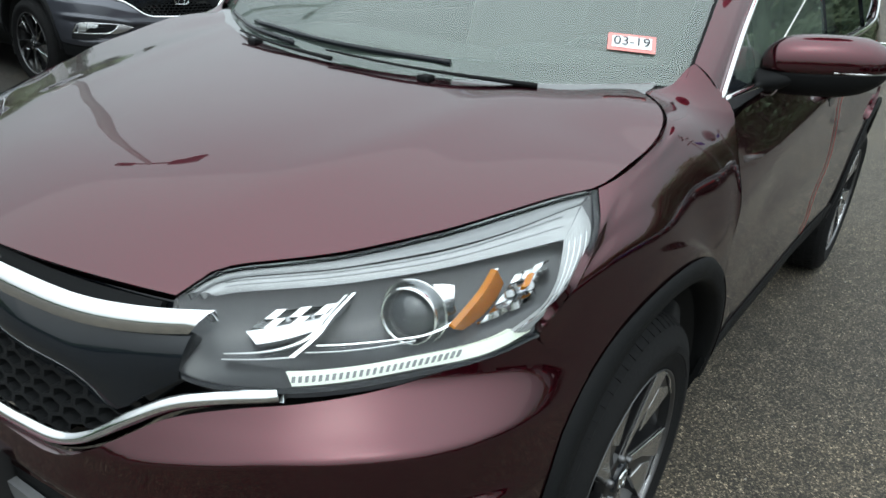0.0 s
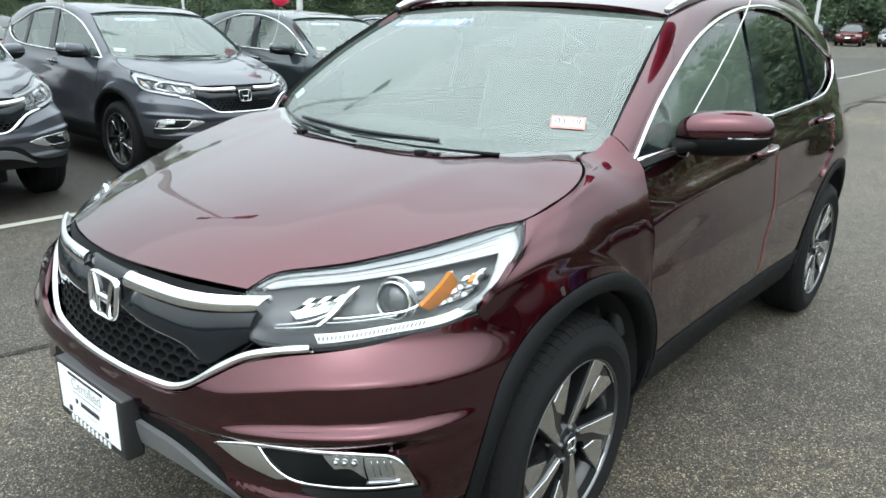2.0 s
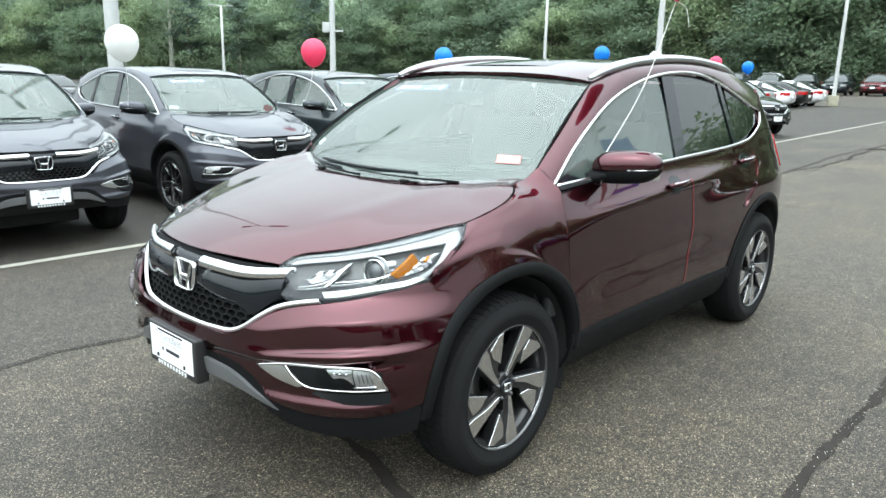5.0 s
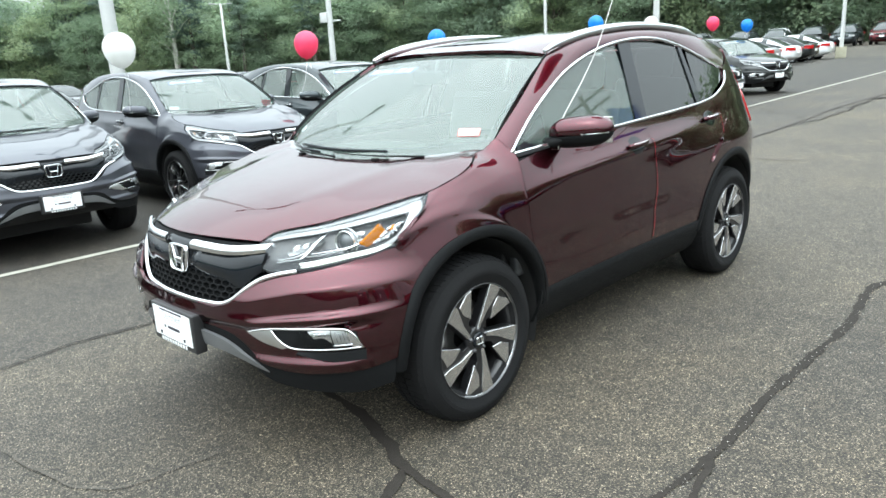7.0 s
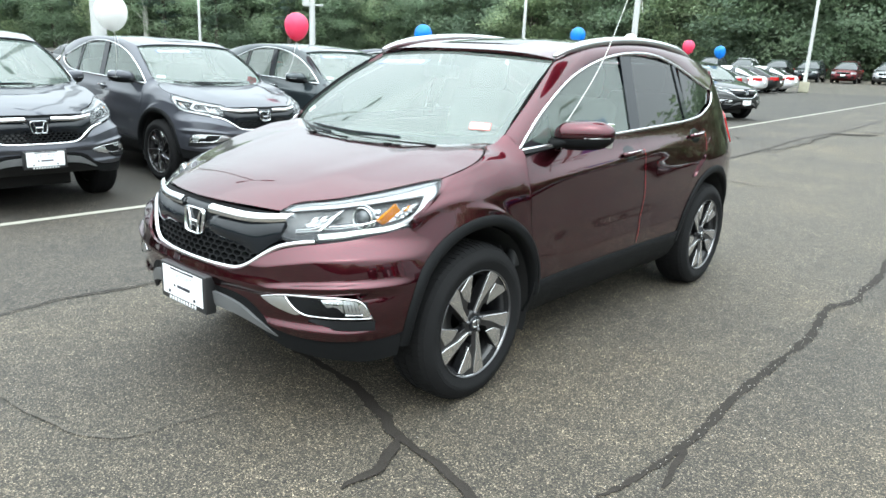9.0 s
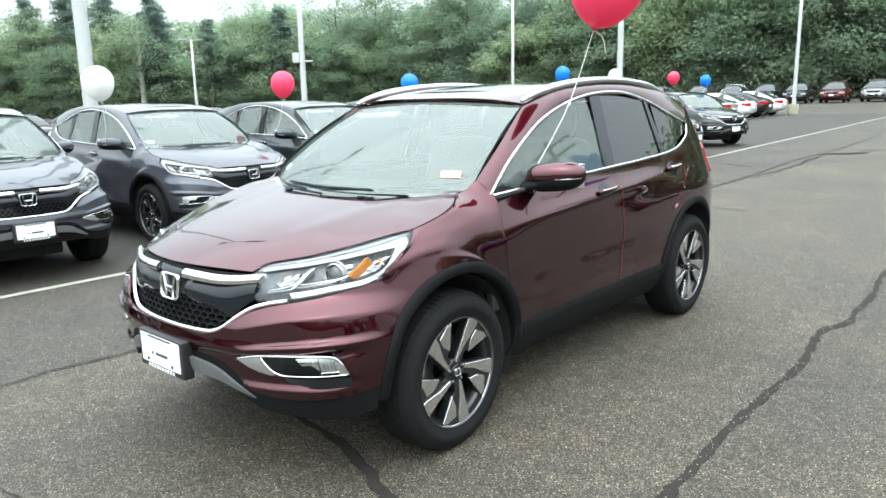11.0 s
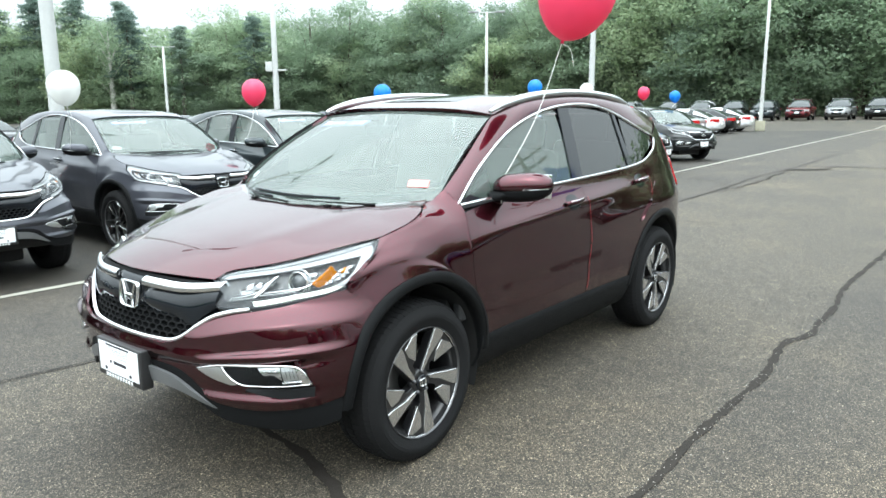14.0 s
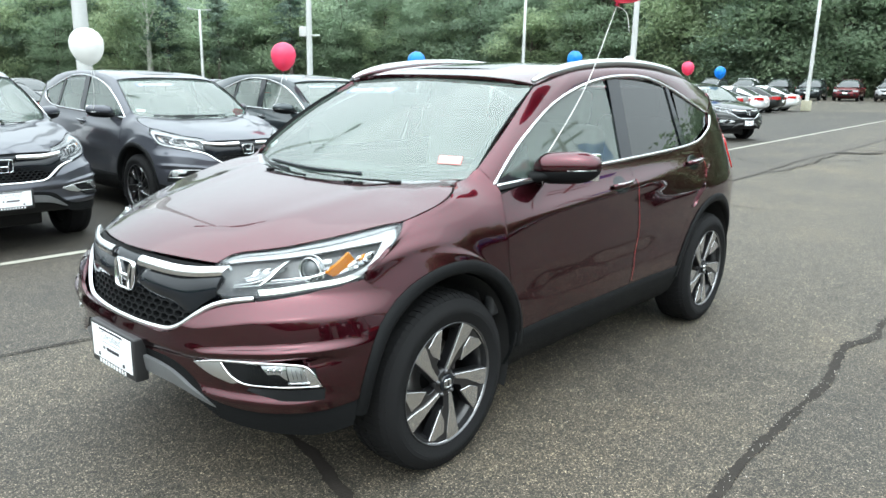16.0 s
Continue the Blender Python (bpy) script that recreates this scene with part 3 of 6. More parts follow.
    panel("grille_top", np.concatenate([(half * (-1, 1, 1))[:, :0:-1], half], axis=1), BLACK_TRIM, grille, gap=0, lift=-0.012)
    # honeycomb: hexagon rims between the bar and the chrome lip
    verts, faces = [], []
    for row in range(5):
        for col in range(-9, 10):
            x, z = (col + 0.5 * (row % 2)) * 0.046, 0.672 + row * 0.0225
            top = 0.762
            edge = 0.30 if row == 0 else 0.33 + 0.02 * row
            if abs(x) > edge or z > top + 0.01:
                continue
            ring = [(math.cos(radians(60 * k + 30)) * 0.0266, math.sin(radians(60 * k + 30)) * 0.015) for k in range(6)]
            b = len(verts)
            for scale, depth in ((1.0, -0.008), (0.80, -0.008), (0.72, 0.014)):
                for dx, dz in ring:
                    px, py, pz = nose_xz(max(-0.44, min(0.44, x + dx * scale)), z + dz * scale)
                    verts.append((px, py + 0.018 + depth, pz))
            for k in range(6):
                m = (k + 1) % 6
                faces += [(b + k, b + m, b + 6 + m, b + 6 + k), (b + 6 + k, b + 6 + m, b + 12 + m, b + 12 + k)]
    mesh_part("grille_mesh", verts, faces, BLACK_TRIM, grille, "black honeycomb mesh", smooth=False)
    for s in (1, -1):
        wing = nose_band([(s * 0.100, 0.861), (s * 0.20, 0.858), (s * 0.32, 0.856), (s * 0.42, 0.864), (s * 0.478, 0.873)], [(s * 0.108, 0.889), (s * 0.20, 0.887), (s * 0.32, 0.884), (s * 0.42, 0.890), (s * 0.502, 0.899)], 22, 4)
        wing = wing + normals_of(wing) * (0.008 * np.sin(np.linspace(0, math.pi, 5)))[:, None, None]
        panel("chrome_wing", wing, CHROME, grille, "bright chrome grille wing", lift=0.006, gap=0, thick=0.02)
    half = nose_band([(0, 0.648), (0.22, 0.650), (0.31, 0.655), (0.36, 0.674), (0.42, 0.716), (0.48, 0.759), (0.54, 0.782), (0.612, 0.799)], [(0, 0.660), (0.22, 0.662), (0.303, 0.669), (0.350, 0.689), (0.42, 0.742), (0.477, 0.778), (0.54, 0.798), (0.600, 0.807)], 44, 4)
    half = half + normals_of(half) * np.array([0.0, 0.009, 0.008, 0.002, -0.006])[:, None, None]
    panel("chrome_lip", np.concatenate([(half * (-1, 1, 1))[:, :0:-1], half], axis=1), CHROME, grille, "bright chrome lower lip", lift=0.006, gap=0, thick=0.02)
    # emblem
    # the mount swells out of the bar and carries the frame, which leans back a little
    mount = []
    for q in np.linspace(-1, 1, 25):
        row = []
        for p in np.linspace(-1, 1, 25):
            f = max(0, 1 - max(abs(p), abs(q)) ** 3.0) ** 0.5
            x, z = p * (0.118 - 0.026 * (1 - q) / 2), 0.815 + 0.078 * q
            row.append((x, -2.096 - 0.046 * f + 0.05 * max(0, z - 0.86), z))
        mount.append(row)
    panel("emblem_mount", mount, BLACK_GLOSS, grille, gap=0, thick=0.02)

    def lean(x, z, out):
        return (x, -2.148 - out + 0.10 * (z - 0.808), z)

    def rounded(w, h, grow):
        ring = []
        for k in range(48):
            a = 2 * math.pi * k / 48
            c, d = math.cos(a), math.sin(a)
            x, z = math.copysign(abs(c) ** 0.36, c), math.copysign(abs(d) ** 0.36, d)
            ring.append((x * (w + grow) * (1 + 0.07 * z), 0.808 + z * (h + grow)))
        return ring

    verts, faces = [], []
    rims = [(rounded(0.071, 0.056, g), o) for g, o in ((0.001, -0.006), (0.0, 0.005), (-0.003, 0.008), (-0.006, 0.005), (-0.007, -0.006))]
    for k in range(48):
        verts += [lean(*ring[k], o) for ring, o in rims]
    faces = [(k * 5 + i, k * 5 + i + 1, ((k + 1) % 48) * 5 + i + 1, ((k + 1) % 48) * 5 + i) for k in range(48) for i in range(4)]
    emblem = mesh_part("emblem", verts, faces, CHROME, grille, "bright chrome emblem frame")
    for s in (1, -1):
        bar = [[lean(s * (xa + (xb - xa) * p), z, o) for p, o in ((0, -0.004), (0.12, 0.005), (0.5, 0.007), (0.88, 0.005), (1, -0.004))] for z, xa, xb in ((0.760, 0.0235, 0.0285), (0.775, 0.0245, 0.030), (0.795, 0.0265, 0.032), (0.815, 0.0295, 0.0355), (0.84, 0.0375, 0.044), (0.857, 0.0445, 0.052))]
        panel("emblem_bar", bar, CHROME, emblem, gap=0, thick=0.006)
    cross = [[lean(x, z, o) for x in np.linspace(-0.026, 0.026, 7)] for z, o in ((0.797, -0.004), (0.798, 0.004), (0.803, 0.0055), (0.808, 0.004), (0.809, -0.004))]
    panel("emblem_crossbar", cross, CHROME, emblem, gap=0, thick=0.004)
    # --- fog lamps
    for s in (1, -1):
        def along(items, lift):
            p = np.array([nose_xz(s * x, z) for x, z in items])
            return [(x + s * lift * 0.6, y - lift * 0.8, z) for x, y, z in p]

        hole = nose_band([(s * 0.475, 0.570), (s * 0.56, 0.542), (s * 0.64, 0.527), (s * 0.74, 0.524), (s * 0.834, 0.524)], [(s * 0.475, 0.586), (s * 0.58, 0.604), (s * 0.68, 0.609), (s * 0.76, 0.608), (s * 0.822, 0.592)], 20, 6)
        pod = panel("fog_lamp_pocket", hole, BLACK_TRIM, cover, lift=-0.003, gap=0, thick=0.02)
        tube("fog_trim_upper", along([(0.450, 0.581), (0.56, 0.603), (0.68, 0.609), (0.765, 0.608), (0.802, 0.600), (0.818, 0.580), (0.828, 0.552), (0.834, 0.527)], 0.004), [0.003, 0.0055, 0.006, 0.006, 0.006, 0.006, 0.005, 0.004], CHROME, pod, "bright chrome strip", n=44, sides=10)
        tube("fog_trim_lower", along([(0.556, 0.600), (0.583, 0.572), (0.604, 0.553), (0.635, 0.536), (0.70, 0.532), (0.77, 0.531), (0.832, 0.529)], 0.003), 0.0042, CHROME, pod, "bright chrome strip", n=40, sides=8)
        tube("lower_bar", along([(0.768, 0.546), (0.79, 0.546), (0.815, 0.545)], 0.004), 0.004, CHROME, pod, "bright chrome strip", n=8, sides=8)
        tri = nose_band([(s * 0.458, 0.577), (s * 0.52, 0.550), (s * 0.60, 0.529)], [(s * 0.468, 0.582), (s * 0.55, 0.594), (s * 0.626, 0.536)], 14, 4)
        panel("fog_trim_plate", tri, SATIN, pod, "satin silver plate", lift=0.003, gap=0)
        side_block = nose_band([(s * 0.816, 0.529), (s * 0.826, 0.528), (s * 0.834, 0.528)], [(s * 0.795, 0.600), (s * 0.806, 0.596), (s * 0.815, 0.585)], 6, 8)
        panel("fog_trim_end", side_block, CHROME, pod, "bright chrome end block", lift=0.003, gap=0)
        block = nose_band([(s * 0.772, 0.551), (s * 0.79, 0.551), (s * 0.812, 0.550)], [(s * 0.760, 0.601), (s * 0.78, 0.600), (s * 0.799, 0.595)], 8, 5)
        rib = panel("ribbed_reflector", block, SATIN, pod, "ribbed silver reflector", lift=0.001, gap=0)
        for q in range(4):
            x = 0.772 + 0.009 * q
            tube("rib", along([(x, 0.594), (x + 0.006, 0.575), (x + 0.009, 0.560)], 0.003), 0.0016, LAMP_CHROME, rib, n=5, sides=6)
        shell = nose_band([(s * 0.715, 0.572), (s * 0.74, 0.575), (s * 0.768, 0.552)], [(s * 0.690, 0.600), (s * 0.73, 0.603), (s * 0.758, 0.602)], 14, 5)
        panel("fog_lamp_reflector", shell, LAMP_CHROME, pod, "bright fog lamp", lift=-0.001, gap=0)
        for x in (0.716, 0.731, 0.747):
            px, py, pz = nose_xz(s * x, 0.589)
            bm = bmesh.new()
            bmesh.ops.create_uvsphere(bm, u_segments=12, v_segments=8, radius=0.0075)
            bmesh.ops.transform(bm, matrix=Matrix.Translation((px, py - 0.001, pz)), verts=bm.verts)
            part("fog_bulb", bm, CHROME, pod, smooth=True)
        cover_lens = nose_band([(s * 0.66, 0.540), (s * 0.73, 0.538), (s * 0.812, 0.538)], [(s * 0.66, 0.600), (s * 0.73, 0.602), (s * 0.798, 0.597)], 12, 4)
        panel("fog_lamp_lens", cover_lens, LENS, pod, lift=0.008, gap=0, thick=0.004)
        vent = nose_band([(s * 0.655, 0.518), (s * 0.70, 0.502), (s * 0.75, 0.488), (s * 0.832, 0.483)], [(s * 0.66, 0.522), (s * 0.70, 0.521), (s * 0.76, 0.520), (s * 0.838, 0.519)], 14, 3)
        panel("air_vent", vent + normals_of(vent) * np.linspace(0.0, 0.012, 4)[:, None, None], BLACK_TRIM, cover, lift=0.003, gap=0)
    # --- head lamps
    top = [(x, y, hood_z(x, y) - 0.002) for x, y in LAMP_BROW] + [LAMP_TIP]
    low_edge = [(0.466, -2.062, 0.814), (0.505, -2.047, 0.804), (0.608, -1.988, 0.809), (0.668, -1.939, 0.818), (0.73, -1.875, 0.833), (0.80, -1.775, 0.850), LAMP_LOW]
    inner = [top[0], (0.452, -2.050, 0.858), low_edge[0]]
    outer_edge = [LAMP_TIP, (0.826, -1.522, 0.985), (0.845, -1.62, 0.925), LAMP_LOW]
    nu, nv = 40, 16
    lens = coons(top, low_edge, inner, outer_edge, nu, nv)
    nrm = normals_of(lens)
    bow = np.sin(np.linspace(0, math.pi, nv + 1))[:, None, None] * np.sin(np.linspace(0, math.pi, nu + 1))[None, :, None] ** 0.5
    lens = lens + nrm * 0.010 * bow
    nrm = normals_of(lens)

    def in_lamp(u, v, d):
        a, b = u * nu, v * nv
        i, j = min(nu - 1, int(a)), min(nv - 1, int(b))
        fa, fb = a - i, b - j
        mixed = [(1 - fb) * ((1 - fa) * g[j, i] + fa * g[j, i + 1]) + fb * ((1 - fa) * g[j + 1, i] + fa * g[j + 1, i + 1]) for g in (lens, nrm)]
        return mixed[0] - mixed[1] * d

    def lamp_strip(nm, a, b, d, mat, up, s, n=24, lab="", rows=2, puff=0.0, tilt=0.0):
        ca, cb = curve(a, n), curve(b, n)
        grid = np.array([[in_lamp(*(ca[j] * (1 - v) + cb[j] * v), d + tilt * v - puff * 4 * v * (1 - v)) for j in range(n + 1)] for v in np.linspace(0, 1, rows + 1)])
        return panel(nm, grid * (s, 1, 1), mat, up, lab, gap=0, thick=0.01)

    for s in (1, -1):
        flip = (s, 1, 1)
        lamp = panel("headlight", (lens - nrm * (0.010 + 0.055 * bow)) * flip, HOUSING, car, "clear headlight with white running light and amber reflector", gap=0, thick=0.01)
        for nm, a, b in (("headlight_seal", [(0.0, 0.0), (0.5, 0.0), (1.0, 0.0)], [(0.0, 0.009), (0.5, 0.008), (0.995, 0.007)]), ("headlight_seal", [(0.0, 0.960), (0.5, 0.962), (1, 0.965)], [(0.0, 1), (0.5, 1), (1.0, 1)]),
                         ("headlight_seal", [(0.0, 0.0), (0.0, 0.5), (0.0, 1)], [(0.010, 0.0), (0.010, 0.5), (0.010, 1)]), ("headlight_seal", [(0.985, 0.0), (0.986, 0.5), (0.984, 1)], [(1.0, 0), (1, 0.5), (1.0, 1)])):
            lamp_strip(nm, a, b, 0.004, BLACK_GLOSS, lamp, s)
        glow = LED if lit_lamps else GUIDE
        side_tint = AMBER if lit_lamps else LAMP_CHROME
        lamp_strip("light_guide", [(0.030, 0.022), (0.12, 0.015), (0.4, 0.016), (0.75, 0.018), (0.975, 0.018)], [(0.06, 0.090), (0.12, 0.072), (0.4, 0.088), (0.75, 0.115), (0.955, 0.065)], 0.008, GUIDE_DIM, lamp, s, lab="grey light guide edge", puff=0.003, rows=4)
        lamp_strip("light_guide", [(0.06, 0.094), (0.12, 0.076), (0.36, 0.090), (0.6, 0.122), (0.75, 0.119), (0.955, 0.068)], [(0.10, 0.200), (0.13, 0.198), (0.36, 0.212), (0.6, 0.250), (0.75, 0.268), (0.905, 0.285)], 0.010, GUIDE, lamp, s, lab="milky white light guide", puff=0.006, rows=6)
        lamp_strip("light_guide", [(0.958, 0.068), (0.982, 0.25), (0.982, 0.5), (0.975, 0.75), (0.955, 0.93)], [(0.905, 0.285), (0.911, 0.42), (0.925, 0.60), (0.920, 0.75), (0.86, 0.85)], 0.010, GUIDE, lamp, s, lab="milky white light guide", puff=0.006, rows=6)
        for q in range(4):
            d, e = 0.0155 * q, 0.012 * q
            lamp_strip("guide_line", [(0.918 + d, 0.32 - e), (0.926 + d, 0.45), (0.934 + 0.8 * d, 0.62), (0.926 + 0.8 * d, 0.77), (0.875 + d, 0.866 + e)], [(0.9205 + d, 0.32 - e), (0.9285 + d, 0.45), (0.9365 + 0.8 * d, 0.62), (0.9285 + 0.8 * d, 0.775), (0.877 + d, 0.876 + e)], 0.0035, CHROME, lamp, s, n=18)
        for q in range(2):
            lamp_strip("guide_line", [(0.12, 0.105 + 0.04 * q), (0.36, 0.125 + 0.04 * q), (0.6, 0.16 + 0.045 * q), (0.90, 0.13 + 0.07 * q)], [(0.12, 0.111 + 0.04 * q), (0.36, 0.131 + 0.04 * q), (0.6, 0.166 + 0.045 * q), (0.90, 0.137 + 0.07 * q)], 0.0035, GUIDE_DIM, lamp, s, n=24)
        lamp_strip("running_light", [(0.955, 0.930), (0.89, 0.955), (0.575, 0.945), (0.318, 0.950)], [(0.86, 0.85), (0.82, 0.862), (0.556, 0.850), (0.292, 0.842)], 0.008, glow, lamp, s, lab="lit white running light", n=32)
        for k in range(26 if lit_lamps else 0):
            u = 0.315 + 0.0165 * k
            lamp_strip("led_cell", [(u, 0.925), (u + 0.004, 0.925), (u + 0.008, 0.925)], [(u - 0.003, 0.880), (u + 0.001, 0.880), (u + 0.005, 0.880)], 0.005, GUIDE_DIM, lamp, s, n=2)
        # the low beam's stepped reflector leans back and takes the sky
        lamp_strip("inner_reflector", [(0.168, 0.50), (0.25, 0.455), (0.345, 0.405)], [(0.200, 0.625), (0.26, 0.59), (0.335, 0.52)], 0.030, REFLECTOR, lamp, s, lab="silvered reflector", rows=4, tilt=-0.005, n=12)
        for k in range(6):
            for q in range(2):
                u, v = 0.225 + 0.027 * k - 0.026 * q, 0.300 + 0.085 * q - 0.003 * k
                lamp_strip("reflector_step", [(u, v), (u + 0.012, v - 0.001), (u + 0.025, v - 0.002)], [(u - 0.022, v + 0.080), (u - 0.010, v + 0.079), (u + 0.003, v + 0.078)], 0.034 + 0.004 * ((k + q) % 2), REFLECTOR if (k + q) % 3 else LAMP_CHROME, lamp, s, n=4, tilt=-0.005 if (k + q) % 2 else 0.001)
        for a, b, mat in (([(0.402, 0.285), (0.368, 0.44), (0.345, 0.59), (0.302, 0.745)], [(0.392, 0.285), (0.357, 0.44), (0.333, 0.59), (0.286, 0.740)], CHROME),
                          ([(0.384, 0.290), (0.350, 0.46), (0.322, 0.615), (0.250, 0.690), (0.134, 0.716)], [(0.377, 0.290), (0.342, 0.46), (0.312, 0.605), (0.248, 0.675), (0.134, 0.708)], SATIN),
                          ([(0.128, 0.765), (0.20, 0.757), (0.285, 0.745)], [(0.128, 0.757), (0.20, 0.749), (0.285, 0.735)], SATIN)):
            lamp_strip("slanted_trim", a, b, 0.014, mat, lamp, s, n=30)
        lamp_strip("lower_trim", [(0.345, 0.655), (0.531, 0.693), (0.610, 0.703), (0.655, 0.665), (0.690, 0.52), (0.720, 0.34)], [(0.345, 0.664), (0.531, 0.704), (0.614, 0.720), (0.668, 0.680), (0.706, 0.53), (0.738, 0.34)], 0.016, CHROME, lamp, s, n=36)
        lamp_strip("lower_trim", [(0.322, 0.700), (0.45, 0.722), (0.588, 0.732)], [(0.322, 0.706), (0.45, 0.728), (0.588, 0.739)], 0.018, SATIN, lamp, s)
        lamp_strip("amber_reflector", [(0.734, 0.37), (0.716, 0.52), (0.676, 0.72)], [(0.766, 0.38), (0.758, 0.55), (0.728, 0.74)], 0.010, side_tint, lamp, s, lab="amber side reflector" if lit_lamps else "", tilt=0.042, rows=4)
        for k in range(5):
            for q in range(4):
                u0, v0 = 0.790 + 0.026 * q - 0.008 * k, 0.375 + 0.070 * k - 0.012 * q
                lamp_strip("facet", [(u0, v0), (u0 + 0.012, v0), (u0 + 0.025, v0 - 0.008)], [(u0 - 0.007, v0 + 0.068), (u0 + 0.005, v0 + 0.068), (u0 + 0.018, v0 + 0.060)], 0.034 + 0.004 * ((k + q) % 2), REFLECTOR if (k * 3 + q) % 4 else LAMP_CHROME, lamp, s, n=3, puff=-0.003 if (k + q) % 2 else 0.002, tilt=-0.012 if k % 2 else 0.002 * q)
        lamp_strip("turn_bulb", [(0.822, 0.46), (0.833, 0.45), (0.844, 0.46)], [(0.820, 0.535), (0.831, 0.545), (0.842, 0.535)], 0.014, AMBER, lamp, s, n=6)
        lamp_strip("side_reflector", [(0.575, 0.285), (0.60, 0.30), (0.630, 0.335)], [(0.600, 0.54), (0.622, 0.55), (0.650, 0.53)], 0.034, REFLECTOR, lamp, s, lab="silvered reflector", rows=5, tilt=-0.010, puff=-0.006)
        # projector: a glass ball in a chrome bowl
        axis = Vector((s * 0.25, -0.95, 0.10)).normalized()
        rot = Vector((1, 0, 0)).rotation_difference(axis).to_matrix().to_4x4()
        for nm, at, prof, mat in (("projector_bowl", (0.550, 0.475, 0.036), [(0.052, 0.004), (0.050, 0.006), (0.046, 0.0), (0.036, -0.010), (0.0005, -0.016)], LAMP_CHROME), ("projector_ring", (0.545, 0.48, 0.036), [(0.041, -0.01), (0.0445, 0.016), (0.0425, 0.020), (0.039, 0.016), (0.036, 0.0)], CHROME),
                                  ("projector_lens", (0.545, 0.48, 0.036), [(0.038, 0.002), (0.034, 0.014), (0.026, 0.022), (0.013, 0.028), (0.0005, 0.030)], PROJECTOR)):
            vs, fs = lathe(prof, 32)
            m = Matrix.Translation(in_lamp(*at) * flip) @ rot
            mesh_part(nm, [m @ Vector(v) for v in vs], fs, mat, lamp)
        cover_glass = panel("headlight_lens", lens * flip, LENS, lamp, "clear polycarbonate lens", gap=0.001, thick=0.004)
        cover_glass.visible_shadow = False
    # --- fenders
    seam = [(-0.945, 1.085), (-0.962, 0.95), (-0.935, 0.75), (-0.885, 0.6), (-0.835, 0.465)]
    rear_edge = [(side_x(y, z), y, z) for y, z in seam]
    arc = [(side_x(y, z), y, z) for y, z in arch(FRONT_AXLE, 0.494, 126, 12, 12)]
    lead = [LAMP_TIP, (0.826, -1.522, 0.985), (0.845, -1.62, 0.925), LAMP_LOW, (side_x(-1.63, 0.81), -1.63, 0.81), arc[0]]
    tip_in = (0.676, -1.072, hood_z(0.672, -1.078) - 0.001)
    lip = [(x + 0.0045, y + 0.003 * max(0, (y + 1.30) / 0.2), hood_z(x, y) - 0.001) for x, y in outer if -1.44 < y < -1.09][::3]
    crest = [LAMP_TIP] + lip + [tip_in]
    pillar_foot = [tip_in, (0.730, -1.040, 1.142), SCREEN_EDGE[1], (0.786, -0.966, 1.166), (0.806, -0.957, 1.140)]
    flank = pillar_foot + [(side_x(-0.945, 1.085) - 0.004, -0.946, 1.100)] + rear_edge
    top_c, low_c, lead_c, flank_c = curve(crest, 48), curve(arc, 48), curve(lead, 40), curve(flank, 40)
    u, v = np.linspace(0, 1, 49)[None, :, None], np.linspace(0, 1, 41)[:, None, None]
    w = u**3.2
    f = (1 - v) * top_c[None] + v * low_c[None] + (1 - w) * lead_c[:, None] + w * flank_c[:, None] - ((1 - w) * (1 - v) * top_c[0] + w * (1 - v) * top_c[-1] + (1 - w) * v * low_c[0] + w * v * low_c[-1])
    # the shoulder rounds out from the hood's edge to an upright wheel lip
    foot_z = np.where(np.linspace(0, 1, 49) < 0.34, low_c[:, 2], np.maximum(low_c[:, 2], 0.865))[None] + 0.004
    drop = np.clip((top_c[None, :, 2] - f[:, :, 2]) / (top_c[None, :, 2] - foot_z), 0, 1)
    wall = np.array([[side_x(f[i, j, 1], min(max(0.47, f[i, j, 2]), foot_z[0, j])) for j in range(49)] for i in range(41)])
    round_x = top_c[None, :, 0] + (wall - top_c[None, :, 0]) * (1 - (1 - drop) ** np.interp(np.linspace(0, 1, 49), [0.12, 0.40], [0.98, 1.3])[None])
    ease = np.clip(u[:, :, 0] / 0.14, 0, 1) * np.clip((0.92 - u[:, :, 0]) / 0.50, 0, 1)
    ease = ease * ease * (3 - 2 * ease) * np.clip(v[:, :, 0] / 0.05, 0, 1)
    f[:, :, 0] += (round_x - f[:, :, 0]) * ease
    for _ in range(70):
        soft = (f[:-2, 1:-1] + f[2:, 1:-1] + f[1:-1, :-2] + f[1:-1, 2:]) / 4
        f[1:-1, 1:-1] += (soft - f[1:-1, 1:-1]) * np.clip((u[0, 1:-1] - 0.60) / 0.3, 0, 1)[None]
    # behind the wheel it runs into the door's section
    near = np.clip((f[:, :, 1] + 1.22) / 0.24, 0, 1) * np.clip((1.10 - f[:, :, 2]) / 0.06, 0, 1)
    near = near * near * (3 - 2 * near)
    f[:, :, 0] += (np.array([[side_x(y, z) for _, y, z in row] for row in f]) - f[:, :, 0]) * near
    for _ in range(16):
        f[1:-1, 1:-1, 0] = (f[:-2, 1:-1, 0] + f[2:, 1:-1, 0] + f[1:-1, :-2, 0] + f[1:-1, 2:, 0]) / 4
    both("fender", f, paint, car)
    # --- doors and quarters
    mid_seam = [(0.20, 1.145), (0.222, 1.0), (0.228, 0.7), (0.226, 0.467)]
    aft_seam = [(1.13, 1.195), (1.175, 1.08), (1.14, 0.97), (1.0, 0.875), (0.88, 0.76), (0.815, 0.6), (0.80, 0.467)]
